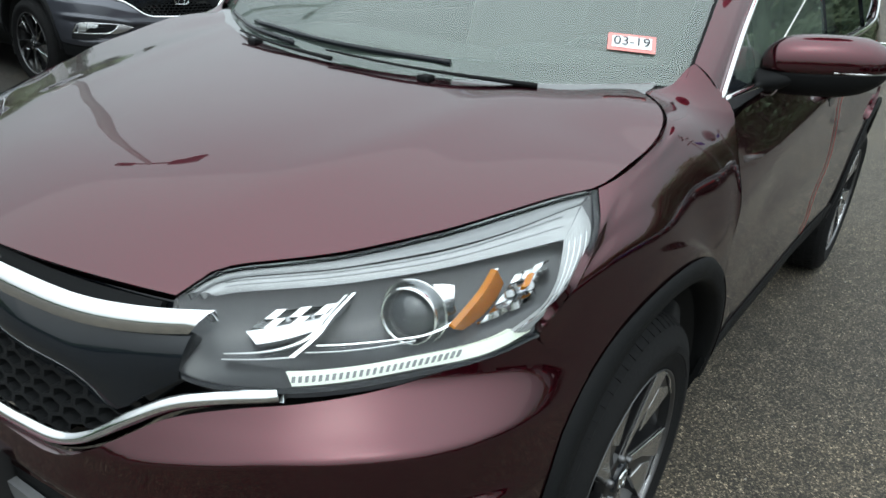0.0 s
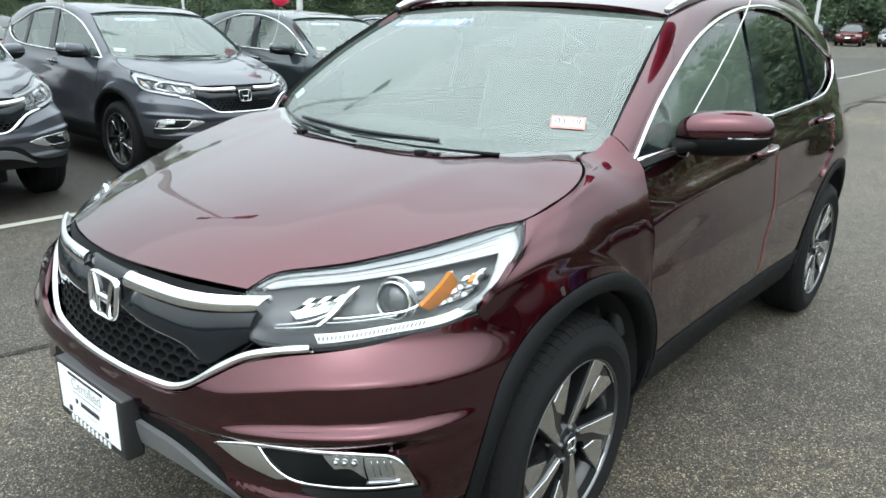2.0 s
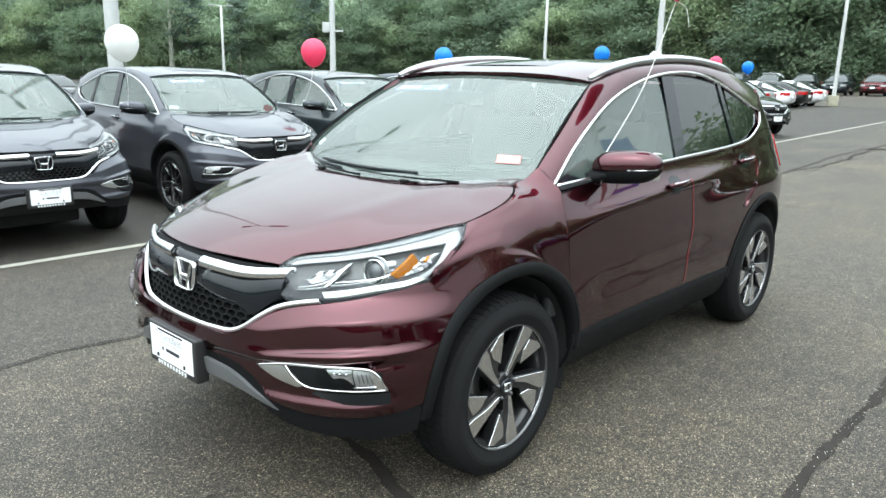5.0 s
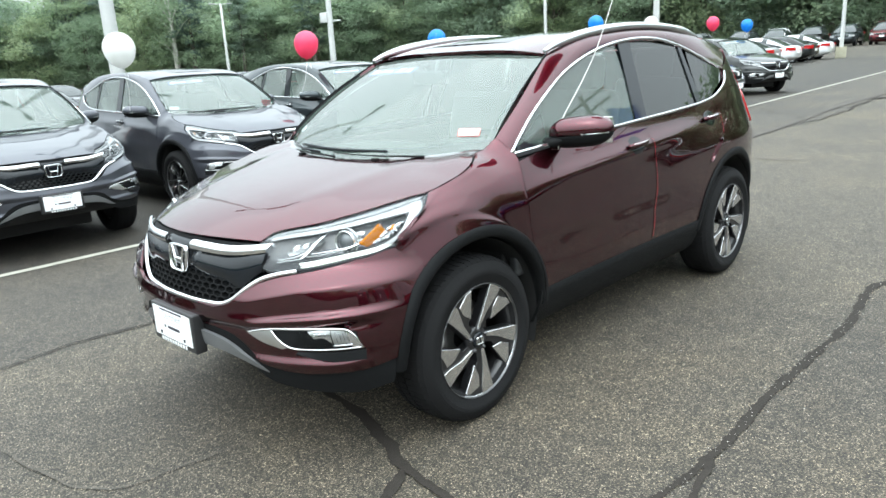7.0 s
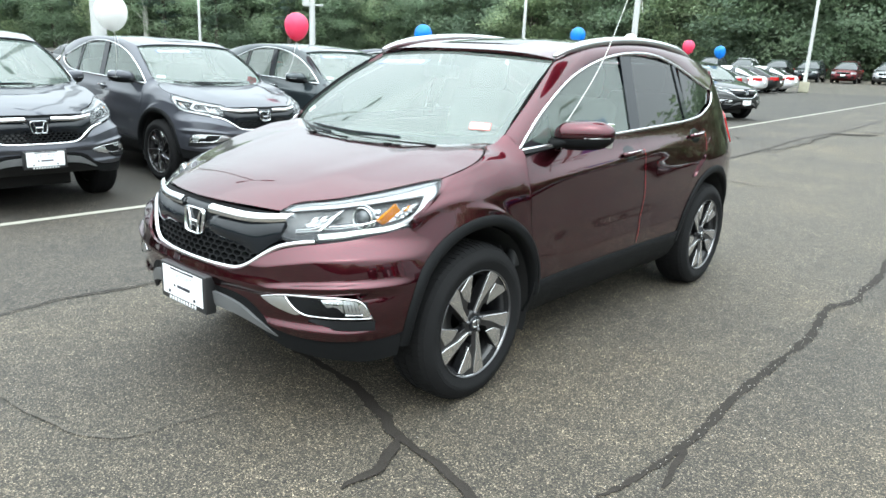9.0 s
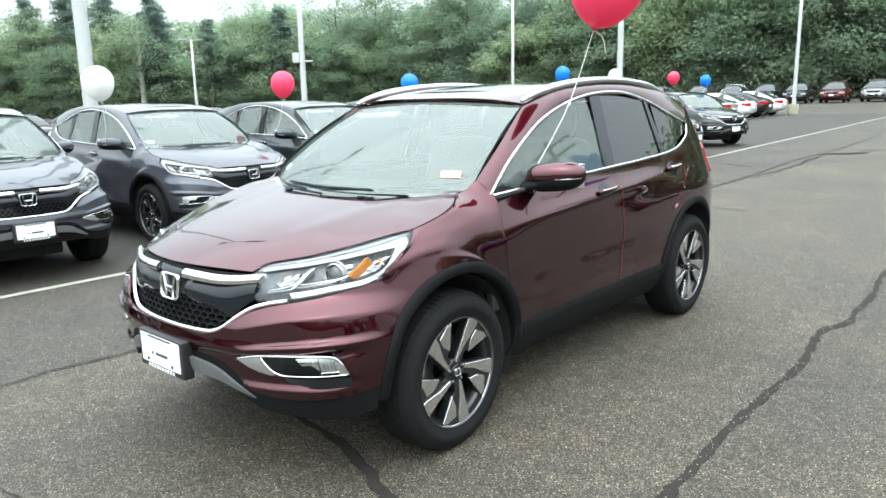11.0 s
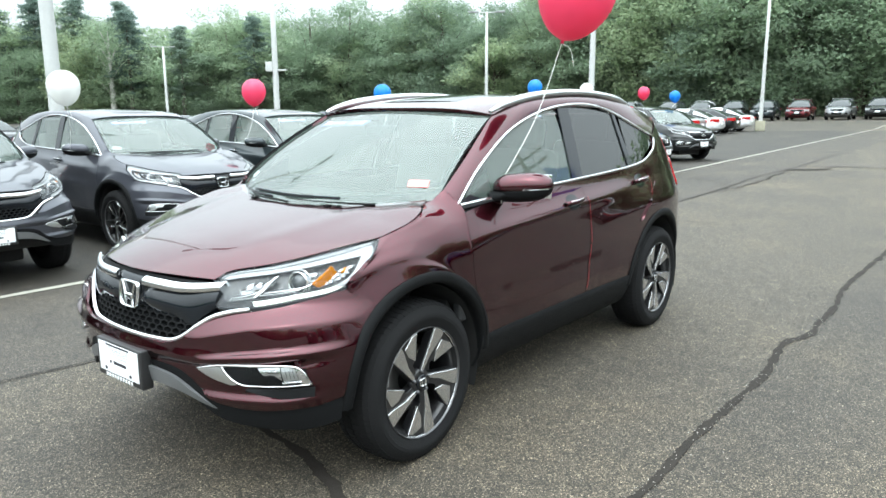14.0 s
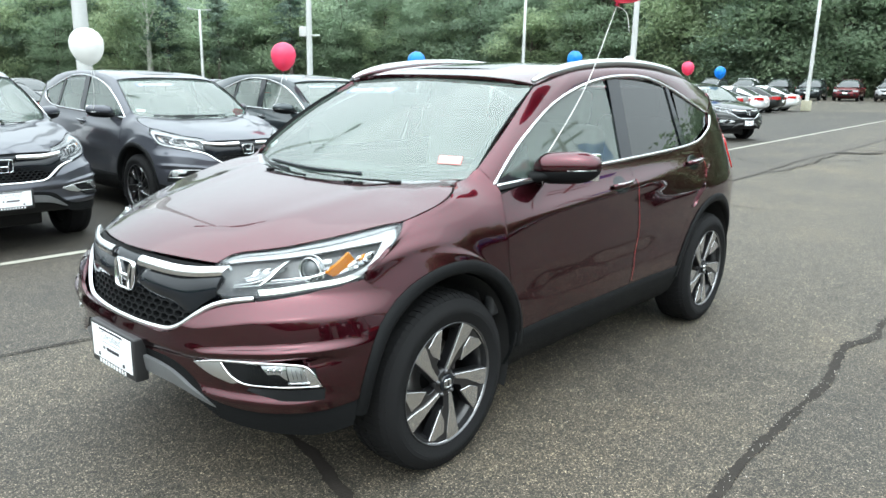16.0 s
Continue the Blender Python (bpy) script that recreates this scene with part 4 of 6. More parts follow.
    top_f = [(y, BELT(y) - 0.012) for y in np.linspace(-0.945, 0.20, 7)]
    top_f[0] = seam[0]
    top_r = [(y, BELT(y) - 0.012) for y in np.linspace(0.20, 1.13, 6)]
    mid_seam[0] = top_f[-1] = top_r[0]
    aft_seam[0] = top_r[-1]
    doors = []
    ledge = [[(a, y, z) for a, z in ((side_x(y, BELT(y) - 0.012), BELT(y) - 0.012), ((side_x(y, BELT(y) - 0.012) + pane_x(y, BELT(y))) / 2, BELT(y) + 0.001), (pane_x(y, BELT(y)) - 0.016, BELT(y) + 0.002))] for y in np.linspace(-0.94, 1.15, 30)]
    both("belt_moulding", ledge, BLACK_TRIM, car, gap=0)
    for nm, grid2 in (("front_door", coons(top_f, [seam[-1], mid_seam[-1]], seam, mid_seam, 40, 26)), ("rear_door", coons(top_r, [mid_seam[-1], aft_seam[-1]], mid_seam, aft_seam, 34, 26))):
        doors.append(both(nm, on_side(grid2), paint, car))
    quarter_end = [(tail_at(radians(56), z)[1], z) for z in (1.20, 1.0, 0.8, 0.6, 0.47)]
    hump = arch(REAR_AXLE, 0.494, 168, 12, 14)
    hump = [aft_seam[-1]] + hump[1:-1] + [(quarter_end[-1])]
    q_top = [top_r[-1], (1.35, 1.235), (1.6, 1.25), quarter_end[0]]
    both("quarter_panel", on_side(coons(q_top, hump, aft_seam, quarter_end, 34, 24)), paint, car)
    pillar_end = [(tail_at(radians(56), z)[1], z) for z in (1.47, 1.4, 1.3, 1.20)]
    pil = coons([(1.48, 1.375), (1.6, 1.42), pillar_end[0]], q_top, [(1.48, 1.375), (1.44, 1.31), (1.30, 1.24), q_top[0]], pillar_end, 16, 10)
    both("rear_pillar", on_side(pil), paint, car)
    rail = between(SCREEN_EDGE[1:] + ROOF_EDGE[1:], WINDOW_TOP[1:], 60, 8, 0.010)
    both("roof_side", rail, paint, car)
    # --- roof, spoiler, tailgate, rear bumper, tail lamps
    edge = curve(ROOF_EDGE, 40)
    crown = spl([-0.6, -0.2, 0.3, 0.8, 1.4, 2.0], [1.558, 1.618, 1.655, 1.660, 1.632, 1.565])
    roof = []
    for x1, y1, z1 in edge:
        row = []
        for a in np.linspace(-1, 1, 33):
            lead_y = y1 - 0.10 * (1 - a * a) * max(0, 1 - (y1 + 0.43) / 0.8) + 0.28 * (1 - a * a) ** 0.5 * max(0, (y1 - 0.9) / 0.8)
            row.append((a * x1, lead_y, z1 + (crown(lead_y) - z1) * (1 - abs(a) ** 2.6)))
        roof.append(row)
    panel("roof", roof, paint, car)
    moon = [[(x, y, crown(y) - 0.055 * (abs(x) / 0.64) ** 2.6 + 0.004) for x in np.linspace(-0.40, 0.40, 17)] for y in np.linspace(-0.30, 0.22, 13)]
    panel("moonroof", moon, BLACK_GLOSS, car, "dark glass moonroof", gap=0)
    gate = np.array([[(x * f, y, z) for f, (x, y, z) in [(math.copysign(1, a), tail_at(radians(abs(a)), z)) for a in np.linspace(-37, 37, 31)]] for z in np.linspace(1.53, 0.78, 18)])
    tailgate = panel("tailgate", gate, paint, car)
    pane = np.array([[(math.copysign(1, a) * tail_at(radians(abs(a)), z)[0], *tail_at(radians(abs(a)), z)[1:]) for a in np.linspace(-33, 33, 25)] for z in np.linspace(1.50, 1.13, 9)])
    panel("rear_window", pane, PRIVACY, tailgate, "tinted rear window", lift=0.005, gap=0)
    bump = np.array([[(math.copysign(1, a) * tail_at(radians(abs(a)), z)[0], *tail_at(radians(abs(a)), z)[1:]) for a in np.linspace(-56, 56, 41)] for z in np.linspace(0.775, 0.47, 8)])
    panel("rear_bumper", bump, paint, car)
    bump = np.array([[(math.copysign(1, a) * tail_at(radians(abs(a)), z)[0], *tail_at(radians(abs(a)), z)[1:]) for a in np.linspace(-60, 60, 41)] for z in np.linspace(0.50, 0.27, 6)])
    panel("rear_cladding", bump, BLACK_TRIM, car, "black textured rear bumper", lift=0.003)
    for s in (1, -1):
        tl = np.array([[(s * x, y, z) for x, y, z in [tail_at(radians(a), z) for a in np.linspace(57 - 7 * (z > 1.2), 36, 14)]] for z in np.linspace(1.34, 0.98, 12)])
        panel("tail_lamp", tl, REDLENS, car, "tall red tail lamp", lift=0.010, gap=0, thick=0.03)
        blank = np.array([[(s * x, y, z) for x, y, z in [tail_at(radians(a), z) for a in np.linspace(57, 36, 12)]] for z in np.linspace(1.50, 0.775, 16)])
        panel("rear_corner", blank, paint, car)
        # wheel lips and sills
        for axle, a0, a1 in ((FRONT_AXLE, 178, 4), (REAR_AXLE, 176, -2)):
            rings = []
            for r, off in ((0.504, 0.002), (0.498, 0.009), (0.482, 0.012), (0.464, 0.011), (0.452, 0.004), (0.448, -0.03), (0.448, -0.06)):
                # the front arch draws in towards the bumper
                bend = [r * (1 - (0.072 if axle < 0 else 0) * min(1, max(0, (a - 138) / 34))) for a in np.linspace(a0, a1, 40)]
                ring = [(axle + q * math.cos(radians(a)), HUB_Z + q * math.sin(radians(a))) for q, a in zip(bend, np.linspace(a0, a1, 40))]
                rings.append([(s * (side_x(y, z) + off), y, z) for y, z in ring])
            panel("wheel_lip", rings, BLACK_TRIM, car, "black textured wheel arch trim", gap=0, thick=0.004)
            liner = []
            for x in (0.86, 0.7, 0.5, 0.42):
                liner.append([(s * x, y, z) for y, z in arch(axle, 0.440, 176, -20, 28)])
            mesh = np.array(liner)
            vs, k = mesh.reshape(-1, 3), mesh.shape[1]
            fs = [(i * k + j, i * k + j + 1, (i + 1) * k + j + 1, (i + 1) * k + j) for i in range(3) for j in range(k - 1)] + [tuple(3 * k + j for j in range(k))]
            mesh_part("wheel_liner", vs, fs, DARK, car)
        sill = [[(s * (side_x(y, z) + off), y, z) for y in np.linspace(-0.86, 0.84, 30)] for z, off in ((0.470, 0.002), (0.464, 0.007), (0.42, 0.006), (0.36, 0.0), (0.30, -0.014), (0.26, -0.04), (0.235, -0.09))]
        panel("sill", sill, BLACK_TRIM, car, "black textured sill", gap=0)
    # --- glass
    base = [(x, -1.315 + 0.272 * (x / 0.715) ** 2, 1.106 + 0.040 * (x / 0.715) ** 2) for x in np.linspace(-0.748, 0.748, 9)]
    head = [(x, -0.53 + 0.10 * (x / 0.64) ** 2, 1.562 - 0.030 * (x / 0.64) ** 2) for x in np.linspace(-0.638, 0.638, 9)]
    e = [base[-1], (0.742, -0.965, 1.194), (0.712, -0.80, 1.302), (0.672, -0.60, 1.427), head[-1]]
    ws = coons(head, base, [(-x, y, z) for x, y, z in e[::-1]], e[::-1], 36, 24)
    ws = ws + normals_of(ws) * (0.022 * np.sin(np.linspace(0, math.pi, 25)) - 0.013)[:, None, None] * np.ones((1, 37, 1))
    mesh_part("windscreen_border", *ring_of(ws - normals_of(ws) * 0.004, 2, 1, 1), BLACK_GLOSS, car)
    screen = panel("windscreen", ws, GLASS, car, "green-tinted windscreen", gap=0.001, thick=0.004)
    screen.visible_shadow = False
    for s in (1, -1):
        flip = np.array((s, 1, 1))
        # a black wall steps from the sunken glass up to the pillar
        rim = ws[::2, -1 if s > 0 else 0]
        out = normals_of(ws)[::2, -1 if s > 0 else 0]
        panel("screen_moulding", [rim + out * h + np.array((s * w, 0, 0)) for h, w in ((-0.004, 0.0), (0.006, 0.002), (0.0145, 0.006))], BLACK_TRIM, car, "black rubber moulding beside the windscreen", gap=0, thick=0.005)
        top_line = curve(WINDOW_TOP[1:], 60)
        rear_glass = PRIVACY if rails else GLASS
        for y0, y1, nm, mat in ((-0.935, 0.155, "front_side_window", GLASS), (0.27, 0.925, "rear_side_window", rear_glass), (0.985, 1.465, "quarter_window", rear_glass)):
            cols = []
            for y in np.linspace(y0, y1, 26):
                zt = np.interp(y, top_line[:, 1], top_line[:, 2]) - 0.012
                zb = BELT(min(y, 1.2)) + 0.004 if y < 1.15 else BELT(1.15) + 0.004 + (y - 1.15) * 0.36
                zt = max(zt, zb + 0.004)
                cols.append([(pane_x(y, z) - 0.012, y + (0.06 * (zt - z) if nm == "front_side_window" and y > 0 else 0), z) for z in np.linspace(zb, zt, 9)])
            w = panel(nm, np.array(cols) * flip, mat, car, "tinted glass" if mat is PRIVACY else "clear side glass", gap=0, thick=0.004)
            w.visible_shadow = mat is PRIVACY
        # black pillars between the panes
        for quad in (((0.135, 0.262), (0.195, 0.325)), ((0.915, 0.985), (0.885, 0.925))):
            (b0, b1), (t0, t1) = quad
            grid = []
            for k in np.linspace(0, 1, 8):
                row = []
                for a in np.linspace(0, 1, 4):
                    yb, yt = b0 + (b1 - b0) * a, t0 + (t1 - t0) * a
                    y = yb + (yt - yb) * k
                    zb, zt = BELT(yb), np.interp(yt, top_line[:, 1], top_line[:, 2]) - 0.004
                    z = zb + (zt - zb) * k
                    row.append((s * (pane_x(y, z) - 0.004), y, z))
                grid.append(row)
            panel("pillar_trim", grid, BLACK_GLOSS, car, gap=0)
        # chrome line all round the side windows
        under = [(pane_x(y, BELT(y)) + 0.006, y, BELT(y)) for y in np.linspace(-0.93, 1.15, 14)] + [(pane_x(1.30, 1.245) + 0.004, 1.30, 1.245), (pane_x(1.42, 1.295) + 0.004, 1.42, 1.295), (pane_x(1.468, 1.35) + 0.004, 1.468, 1.35)]
        over = [(x + 0.002, y, z) for x, y, z in WINDOW_TOP[1:]]
        tube("window_chrome", np.array(under) * flip, 0.0074, CHROME, car, "bright chrome window line", n=70, sides=8, flat=1.25)
        tube("window_chrome", np.array(over) * flip, 0.0074, CHROME, car, "bright chrome window line", n=80, sides=8, flat=1.25)
        # door mirror
        mirror = new("door_mirror")
        mirror.parent = car
        build_mirror(mirror, s, paint)
        for y, z, up in ((0.055, 1.035, doors[0][0 if s > 0 else 1]), (1.02, 1.085, doors[1][0 if s > 0 else 1])):
            build_handle(s, y, z, paint, up)
        if guards:
            edge_line = curve([(0.232, 1.05), (0.236, 0.8), (0.236, 0.49)], 16)
            tube("edge_guard", [(s * (side_x(y, z) + 0.004), y, z) for y, z in edge_line], 0.0010, EDGE_RED, doors[0][0 if s > 0 else 1], "red door edge guard", n=20, sides=6)
            edge_line = curve([(1.178, 1.12), (1.185, 1.06), (1.15, 0.98)], 10)
            tube("edge_guard", [(s * (side_x(y, z) + 0.004), y, z) for y, z in edge_line], 0.0010, EDGE_RED, doors[1][0 if s > 0 else 1], "red door edge guard", n=12, sides=6)
        if rails:
            pts = [(0.635, -0.44, 1.545), (0.640, -0.36, 1.572), (0.632, -0.15, 1.612), (0.622, 0.2, 1.648), (0.616, 0.6, 1.659), (0.616, 0.95, 1.641), (0.618, 1.2, 1.606), (0.620, 1.30, 1.575)]
            tube("roof_rail", np.array(pts) * flip, [0.012, 0.028, 0.027, 0.025, 0.024, 0.024, 0.026, 0.012], SATIN, car, "satin silver roof rail", n=50, sides=12, flat=0.9)
    build_cabin(car)
    build_underside(car)
    for s in (1, -1):
        for axle in (FRONT_AXLE, REAR_AXLE):
            build_wheel("wheel", (s * 0.895, axle, HUB_Z), car, s, rails)
    build_wipers(car)
    if plate:
        build_plate(car)
    if banner:
        on_screen(car, ws, sticker)
    return car


def ring_of(p, side_cells, top_cells, bottom_cells):
    """The outermost cells of a patch."""
    a, b = p.shape[:2]
    verts = list(p.reshape(-1, 3))
    faces = [(i * b + j, (i + 1) * b + j, (i + 1) * b + j + 1, i * b + j + 1) for i in range(a - 1) for j in range(b - 1) if i < top_cells or i >= a - 1 - bottom_cells - 1 or j < side_cells - 1 or j >= b - side_cells]
    return verts, faces


def build_mirror(root, s, paint):
    def shell(z0, z1, grow, nm, mat, lab=""):
        # an oval pod, flat towards the rear
        verts, faces, nu, nv = [], [], 28, 14
        t0, t1 = (math.asin(max(-1, min(1, (z - 1.175) / 0.086))) for z in (z0, z1))
        for i in range(nv + 1):
            z = 1.175 + 0.086 * math.sin(t0 + (t1 - t0) * i / nv)
            for j in range(nu):
                w = 2 * math.pi * j / nu
                k = (z - 1.175) / 0.0863
                f = max(0.003, 1 - abs(k) ** 2.6) ** 0.48
                x = math.copysign(abs(math.cos(w)) ** 0.75, math.cos(w)) * 0.134 * (0.45 + 0.55 * f) * grow
                y = math.copysign(abs(math.sin(w)) ** 0.8, math.sin(w)) * 0.072 * f * grow
                if y > 0:
                    y *= 0.45
                taper = 1 - 0.26 * max(0, x / 0.13) ** 2 - 0.06 * max(0, -x / 0.13) ** 2
                verts.append((s * (0.936 + x), -0.575 + y + 0.42 * x, 1.172 + (z - 1.175) * taper * 0.84 + 0.008 * x / 0.12 + 0.003))
        for i in range(nv):
            faces += [(i * nu + j, i * nu + (j + 1) % nu, (i + 1) * nu + (j + 1) % nu, (i + 1) * nu + j) for j in range(nu)]
        faces += [tuple(range(nu))[::-1], tuple(nv * nu + j for j in range(nu))]
        if s < 0:
            faces = [f[::-1] for f in faces]
        return mesh_part(nm, verts, faces, mat, root, lab)

    shell(1.160, 1.261, 1.0, "mirror_cap", paint)
    shell(1.089, 1.161, 0.985, "mirror_base", BLACK_TRIM, "black lower mirror shell")
    tube("mirror_arm", [(s * 0.80, -0.66, 1.125), (s * 0.84, -0.645, 1.135), (s * 0.885, -0.61, 1.15)], [0.055, 0.042, 0.035], BLACK_TRIM, root, "black mirror arm", n=10, sides=12, flat=0.6)
    corner = [[(s * (0.806 - 0.3 * (z - 1.12) + 0.003), y, z) for z in np.linspace(1.122, 1.122 + 0.60 * max(0.02, (y + 0.90)), 5)] for y in np.linspace(-0.90, -0.66, 6)]
    panel("mirror_sail", corner, BLACK_GLOSS, root, gap=0)
    tube("turn_signal", [(s * 0.965, -0.632, 1.168), (s * 1.025, -0.596, 1.170), (s * 1.062, -0.552, 1.173)], 0.0028, SATIN, root, "clear turn signal strip", n=12)
    rbox("mirror_glass", (0.19, 0.006, 0.12), (s * 0.960, -0.530, 1.178), CHROME, root, 0.002, turn=(0, 0, s * 22))


def build_handle(s, y, z, paint, door):
    x = side_x(y, z)
    bm = bmesh.new()
    bmesh.ops.create_uvsphere(bm, u_segments=20, v_segments=12, radius=1)
    for v in bm.verts:
        yy, zz = y - 0.005 + v.co.y * 0.078, z - 0.002 + v.co.z * 0.046
        v.co = Vector((s * (side_x(yy, zz) + 0.0015 * v.co.x * s), yy, zz))
    part("handle_cup", bm, BLACK_GLOSS, door, smooth=True)
    tube("door_handle", [(s * (x + 0.006), y - 0.095, z - 0.002), (s * (x + 0.034), y - 0.05, z + 0.006), (s * (x + 0.037), y + 0.03, z + 0.012), (s * (x + 0.008), y + 0.095, z + 0.014)], [0.010, 0.0145, 0.0145, 0.010], paint, door, n=20, sides=12, flat=1.15)
    tube("handle_strip", [(s * (x + 0.03), y - 0.085, z + 0.012), (s * (x + 0.048), y - 0.04, z + 0.017), (s * (x + 0.049), y + 0.03, z + 0.022), (s * (x + 0.026), y + 0.088, z + 0.024)], 0.0028, CHROME, door, "bright chrome strip", n=16, sides=6)


def build_cabin(car):
    rbox("dashboard", (1.36, 0.62, 0.22), (0, -0.88, 0.98), DASH, car, 0.06, "dark dashboard")
    rbox("instrument_hood", (0.42, 0.25, 0.08), (0.36, -0.70, 1.09), DASH, car, 0.03)
    rbox("cabin_floor", (1.5, 3.2, 0.06), (0, 0.35, 0.42), DASH, car, 0.02)
    rbox("console", (0.30, 0.9, 0.30), (0, -0.1, 0.60), DASH, car, 0.05)
    rbox("headliner", (1.16, 1.9, 0.02), (0, 0.62, 1.545), SEAT, car, 0.008)
    for s in (1, -1):
        for y, h in ((0.10, 0.0), (0.98, 0.02)):
            seat = new("seat")
            seat.parent = car
            rbox("cushion", (0.50, 0.52, 0.16), (s * 0.37, y - 0.20, 0.66 + h), SEAT, seat, 0.06)
            rbox("backrest", (0.50, 0.15, 0.64), (s * 0.37, y + 0.12, 1.0 + h), SEAT, seat, 0.06, turn=(-14, 0, 0))
            rbox("headrest", (0.26, 0.11, 0.19), (s * 0.37, y + 0.22, 1.41 + h), SEAT, seat, 0.045, turn=(-10, 0, 0))
            for q in (0.05, -0.05):
                tube("headrest_post", [(s * 0.37 + q, y + 0.20, 1.26 + h), (s * 0.37 + q, y + 0.215, 1.36 + h)], 0.006, STEEL, seat, n=3, sides=6)
        rbox("door_trim", (0.05, 2.0, 0.55), (s * 0.80, 0.05, 0.82), DASH, car, 0.02)
    vs, fs = [], []
    for i in range(28):
        for j in range(8):
            a, b = 2 * math.pi * i / 28, 2 * math.pi * j / 8
            r = 0.18 + 0.016 * math.cos(b)
            p = pose(0.37, -0.50, 1.0, -62, 0, 0) @ Vector((r * math.cos(a), r * math.sin(a), 0.016 * math.sin(b)))
            vs.append(p)
            fs.append((i * 8 + j, i * 8 + (j + 1) % 8, ((i + 1) % 28) * 8 + (j + 1) % 8, ((i + 1) % 28) * 8 + j))
    mesh_part("steering_wheel", vs, fs, DASH, car)
    rbox("wheel_boss", (0.30, 0.07, 0.10), (0.37, -0.52, 0.99), DASH, car, 0.03, turn=(28, 0, 0))
    rbox("inside_mirror", (0.25, 0.03, 0.07), (0, -0.60, 1.44), DASH, car, 0.014)


def build_underside(car):
    rbox("floor_pan", (0.84, 3.6, 0.24), (0, 0.15, 0.31), DARK, car, 0.03)
    rbox("side_pan", (1.36, 1.62, 0.22), (0, 0.0, 0.32), DARK, car, 0.03)
    tray = [[(x, y, z) for x in np.linspace(-w, w, 9)] for w, y, z in ((0.46, -2.00, 0.475), (0.58, -1.9, 0.42), (0.66, -1.75, 0.35), (0.72, -0.8, 0.27))]
    panel("undertray", tray, DARK, car, gap=0)
    rbox("nose_block", (1.25, 0.36, 0.40), (0, -1.83, 0.55), DARK, car, 0.08)
    rbox("engine_block", (0.82, 0.9, 0.55), (0, -1.40, 0.65), DARK, car, 0.05)
    rbox("boot_block", (0.84, 0.9, 0.5), (0, 1.55, 0.60), DARK, car, 0.05)
    rbox("bulkhead", (1.5, 0.06, 0.7), (0, -0.93, 0.74), DARK, car, 0.01)


def build_wipers(car):
    cowl = [[(x, -1.345 + 0.26 * (x / 0.70) ** 2 + d, 1.084 + 0.04 * (x / 0.70) ** 2 + h) for x in np.linspace(-0.70, 0.70, 25)] for d, h in ((-0.01, 0.0), (0.02, 0.008), (0.055, 0.020))]
    panel("cowl", cowl, FRIT, car, "black plastic cowl", gap=0)
    for pts, blade in (([(0.50, -1.185, 1.118), (0.25, -1.285, 1.124), (0.0, -1.305, 1.128)], [(0.30, -1.225, 1.138), (0.0, -1.27, 1.140), (-0.36, -1.215, 1.144)]),
                       ([(0.02, -1.312, 1.112), (-0.2, -1.300, 1.118), (-0.36, -1.265, 1.124)], [(-0.14, -1.280, 1.124), (-0.34, -1.24, 1.132), (-0.56, -1.13, 1.144)])):
        arm = tube("wiper_arm", pts, [0.008, 0.0045, 0.0035], BLACK_TRIM, car, "black wiper arm", n=20, sides=8, flat=0.7)
        tube("wiper_blade", blade, 0.0050, BLACK_GLOSS, arm, n=20, sides=6, flat=1.6)
    for x in (0.28, -0.28):
        rbox("washer_jet", (0.03, 0.03, 0.016), (x, -1.325 + 0.26 * (x / 0.70) ** 2, 1.100 + 0.04 * (x / 0.70) ** 2), BLACK_TRIM, car, 0.005)


def letters(text, size, material, parent, m, name="lettering"):
    c = bpy.data.curves.new(name, "FONT")
    c.body, c.size, c.align_x, c.align_y = text, size, "CENTER", "CENTER"
    tmp = bpy.data.objects.new(name, c)
    scene.collection.objects.link(tmp)
    me = bpy.data.meshes.new_from_object(tmp.evaluated_get(bpy.context.evaluated_depsgraph_get()))
    bpy.data.objects.remove(tmp)
    me.transform(m)
    me.materials.append(material)
    ob = new(name, me)
    ob.parent = parent
    return ob


def build_plate(car):
    holder = rbox("plate_holder", (0.362, 0.05, 0.165), (0.004, -2.196, 0.525), PLATE_FRAME, car, 0.008, "black plate frame")
    rbox("plate", (0.318, 0.004, 0.128), (0.004, -2.2215, 0.532), PAPER, holder, 0.001, "white dealer plate with bars and one word")
    face = pose(0.004, -2.2245, 0.0, 90, 0, 0)
    letters("Certified", 0.046, GREYINK, holder, face @ Matrix.Translation((0, 0.566, 0)))
    for x, z, w, h, mat in ((0, 0.5905, 0.19, 0.008, INK), (0.0, 0.5435, 0.15, 0.006, PALEINK), (0.012, 0.518, 0.10, 0.013, INK), (-0.062, 0.518, 0.013, 0.012, INK), (0.02, 0.499, 0.05, 0.004, PALEINK)):
        rbox("printed_bar", (w, 0.0012, h), (0.004 + x, -2.2242, z), mat, holder, 0)
    for k in range(10):
        rbox("raised_bar", (0.011, 0.003, 0.015), (-0.10 + 0.0225 * k, -2.2225, 0.4555), PAPER, holder, 0.001)
    for x in (-0.10, 0.10):
        rbox("plate_screw", (0.014, 0.006, 0.014), (x, -2.224, 0.484), INK, holder, 0.003)


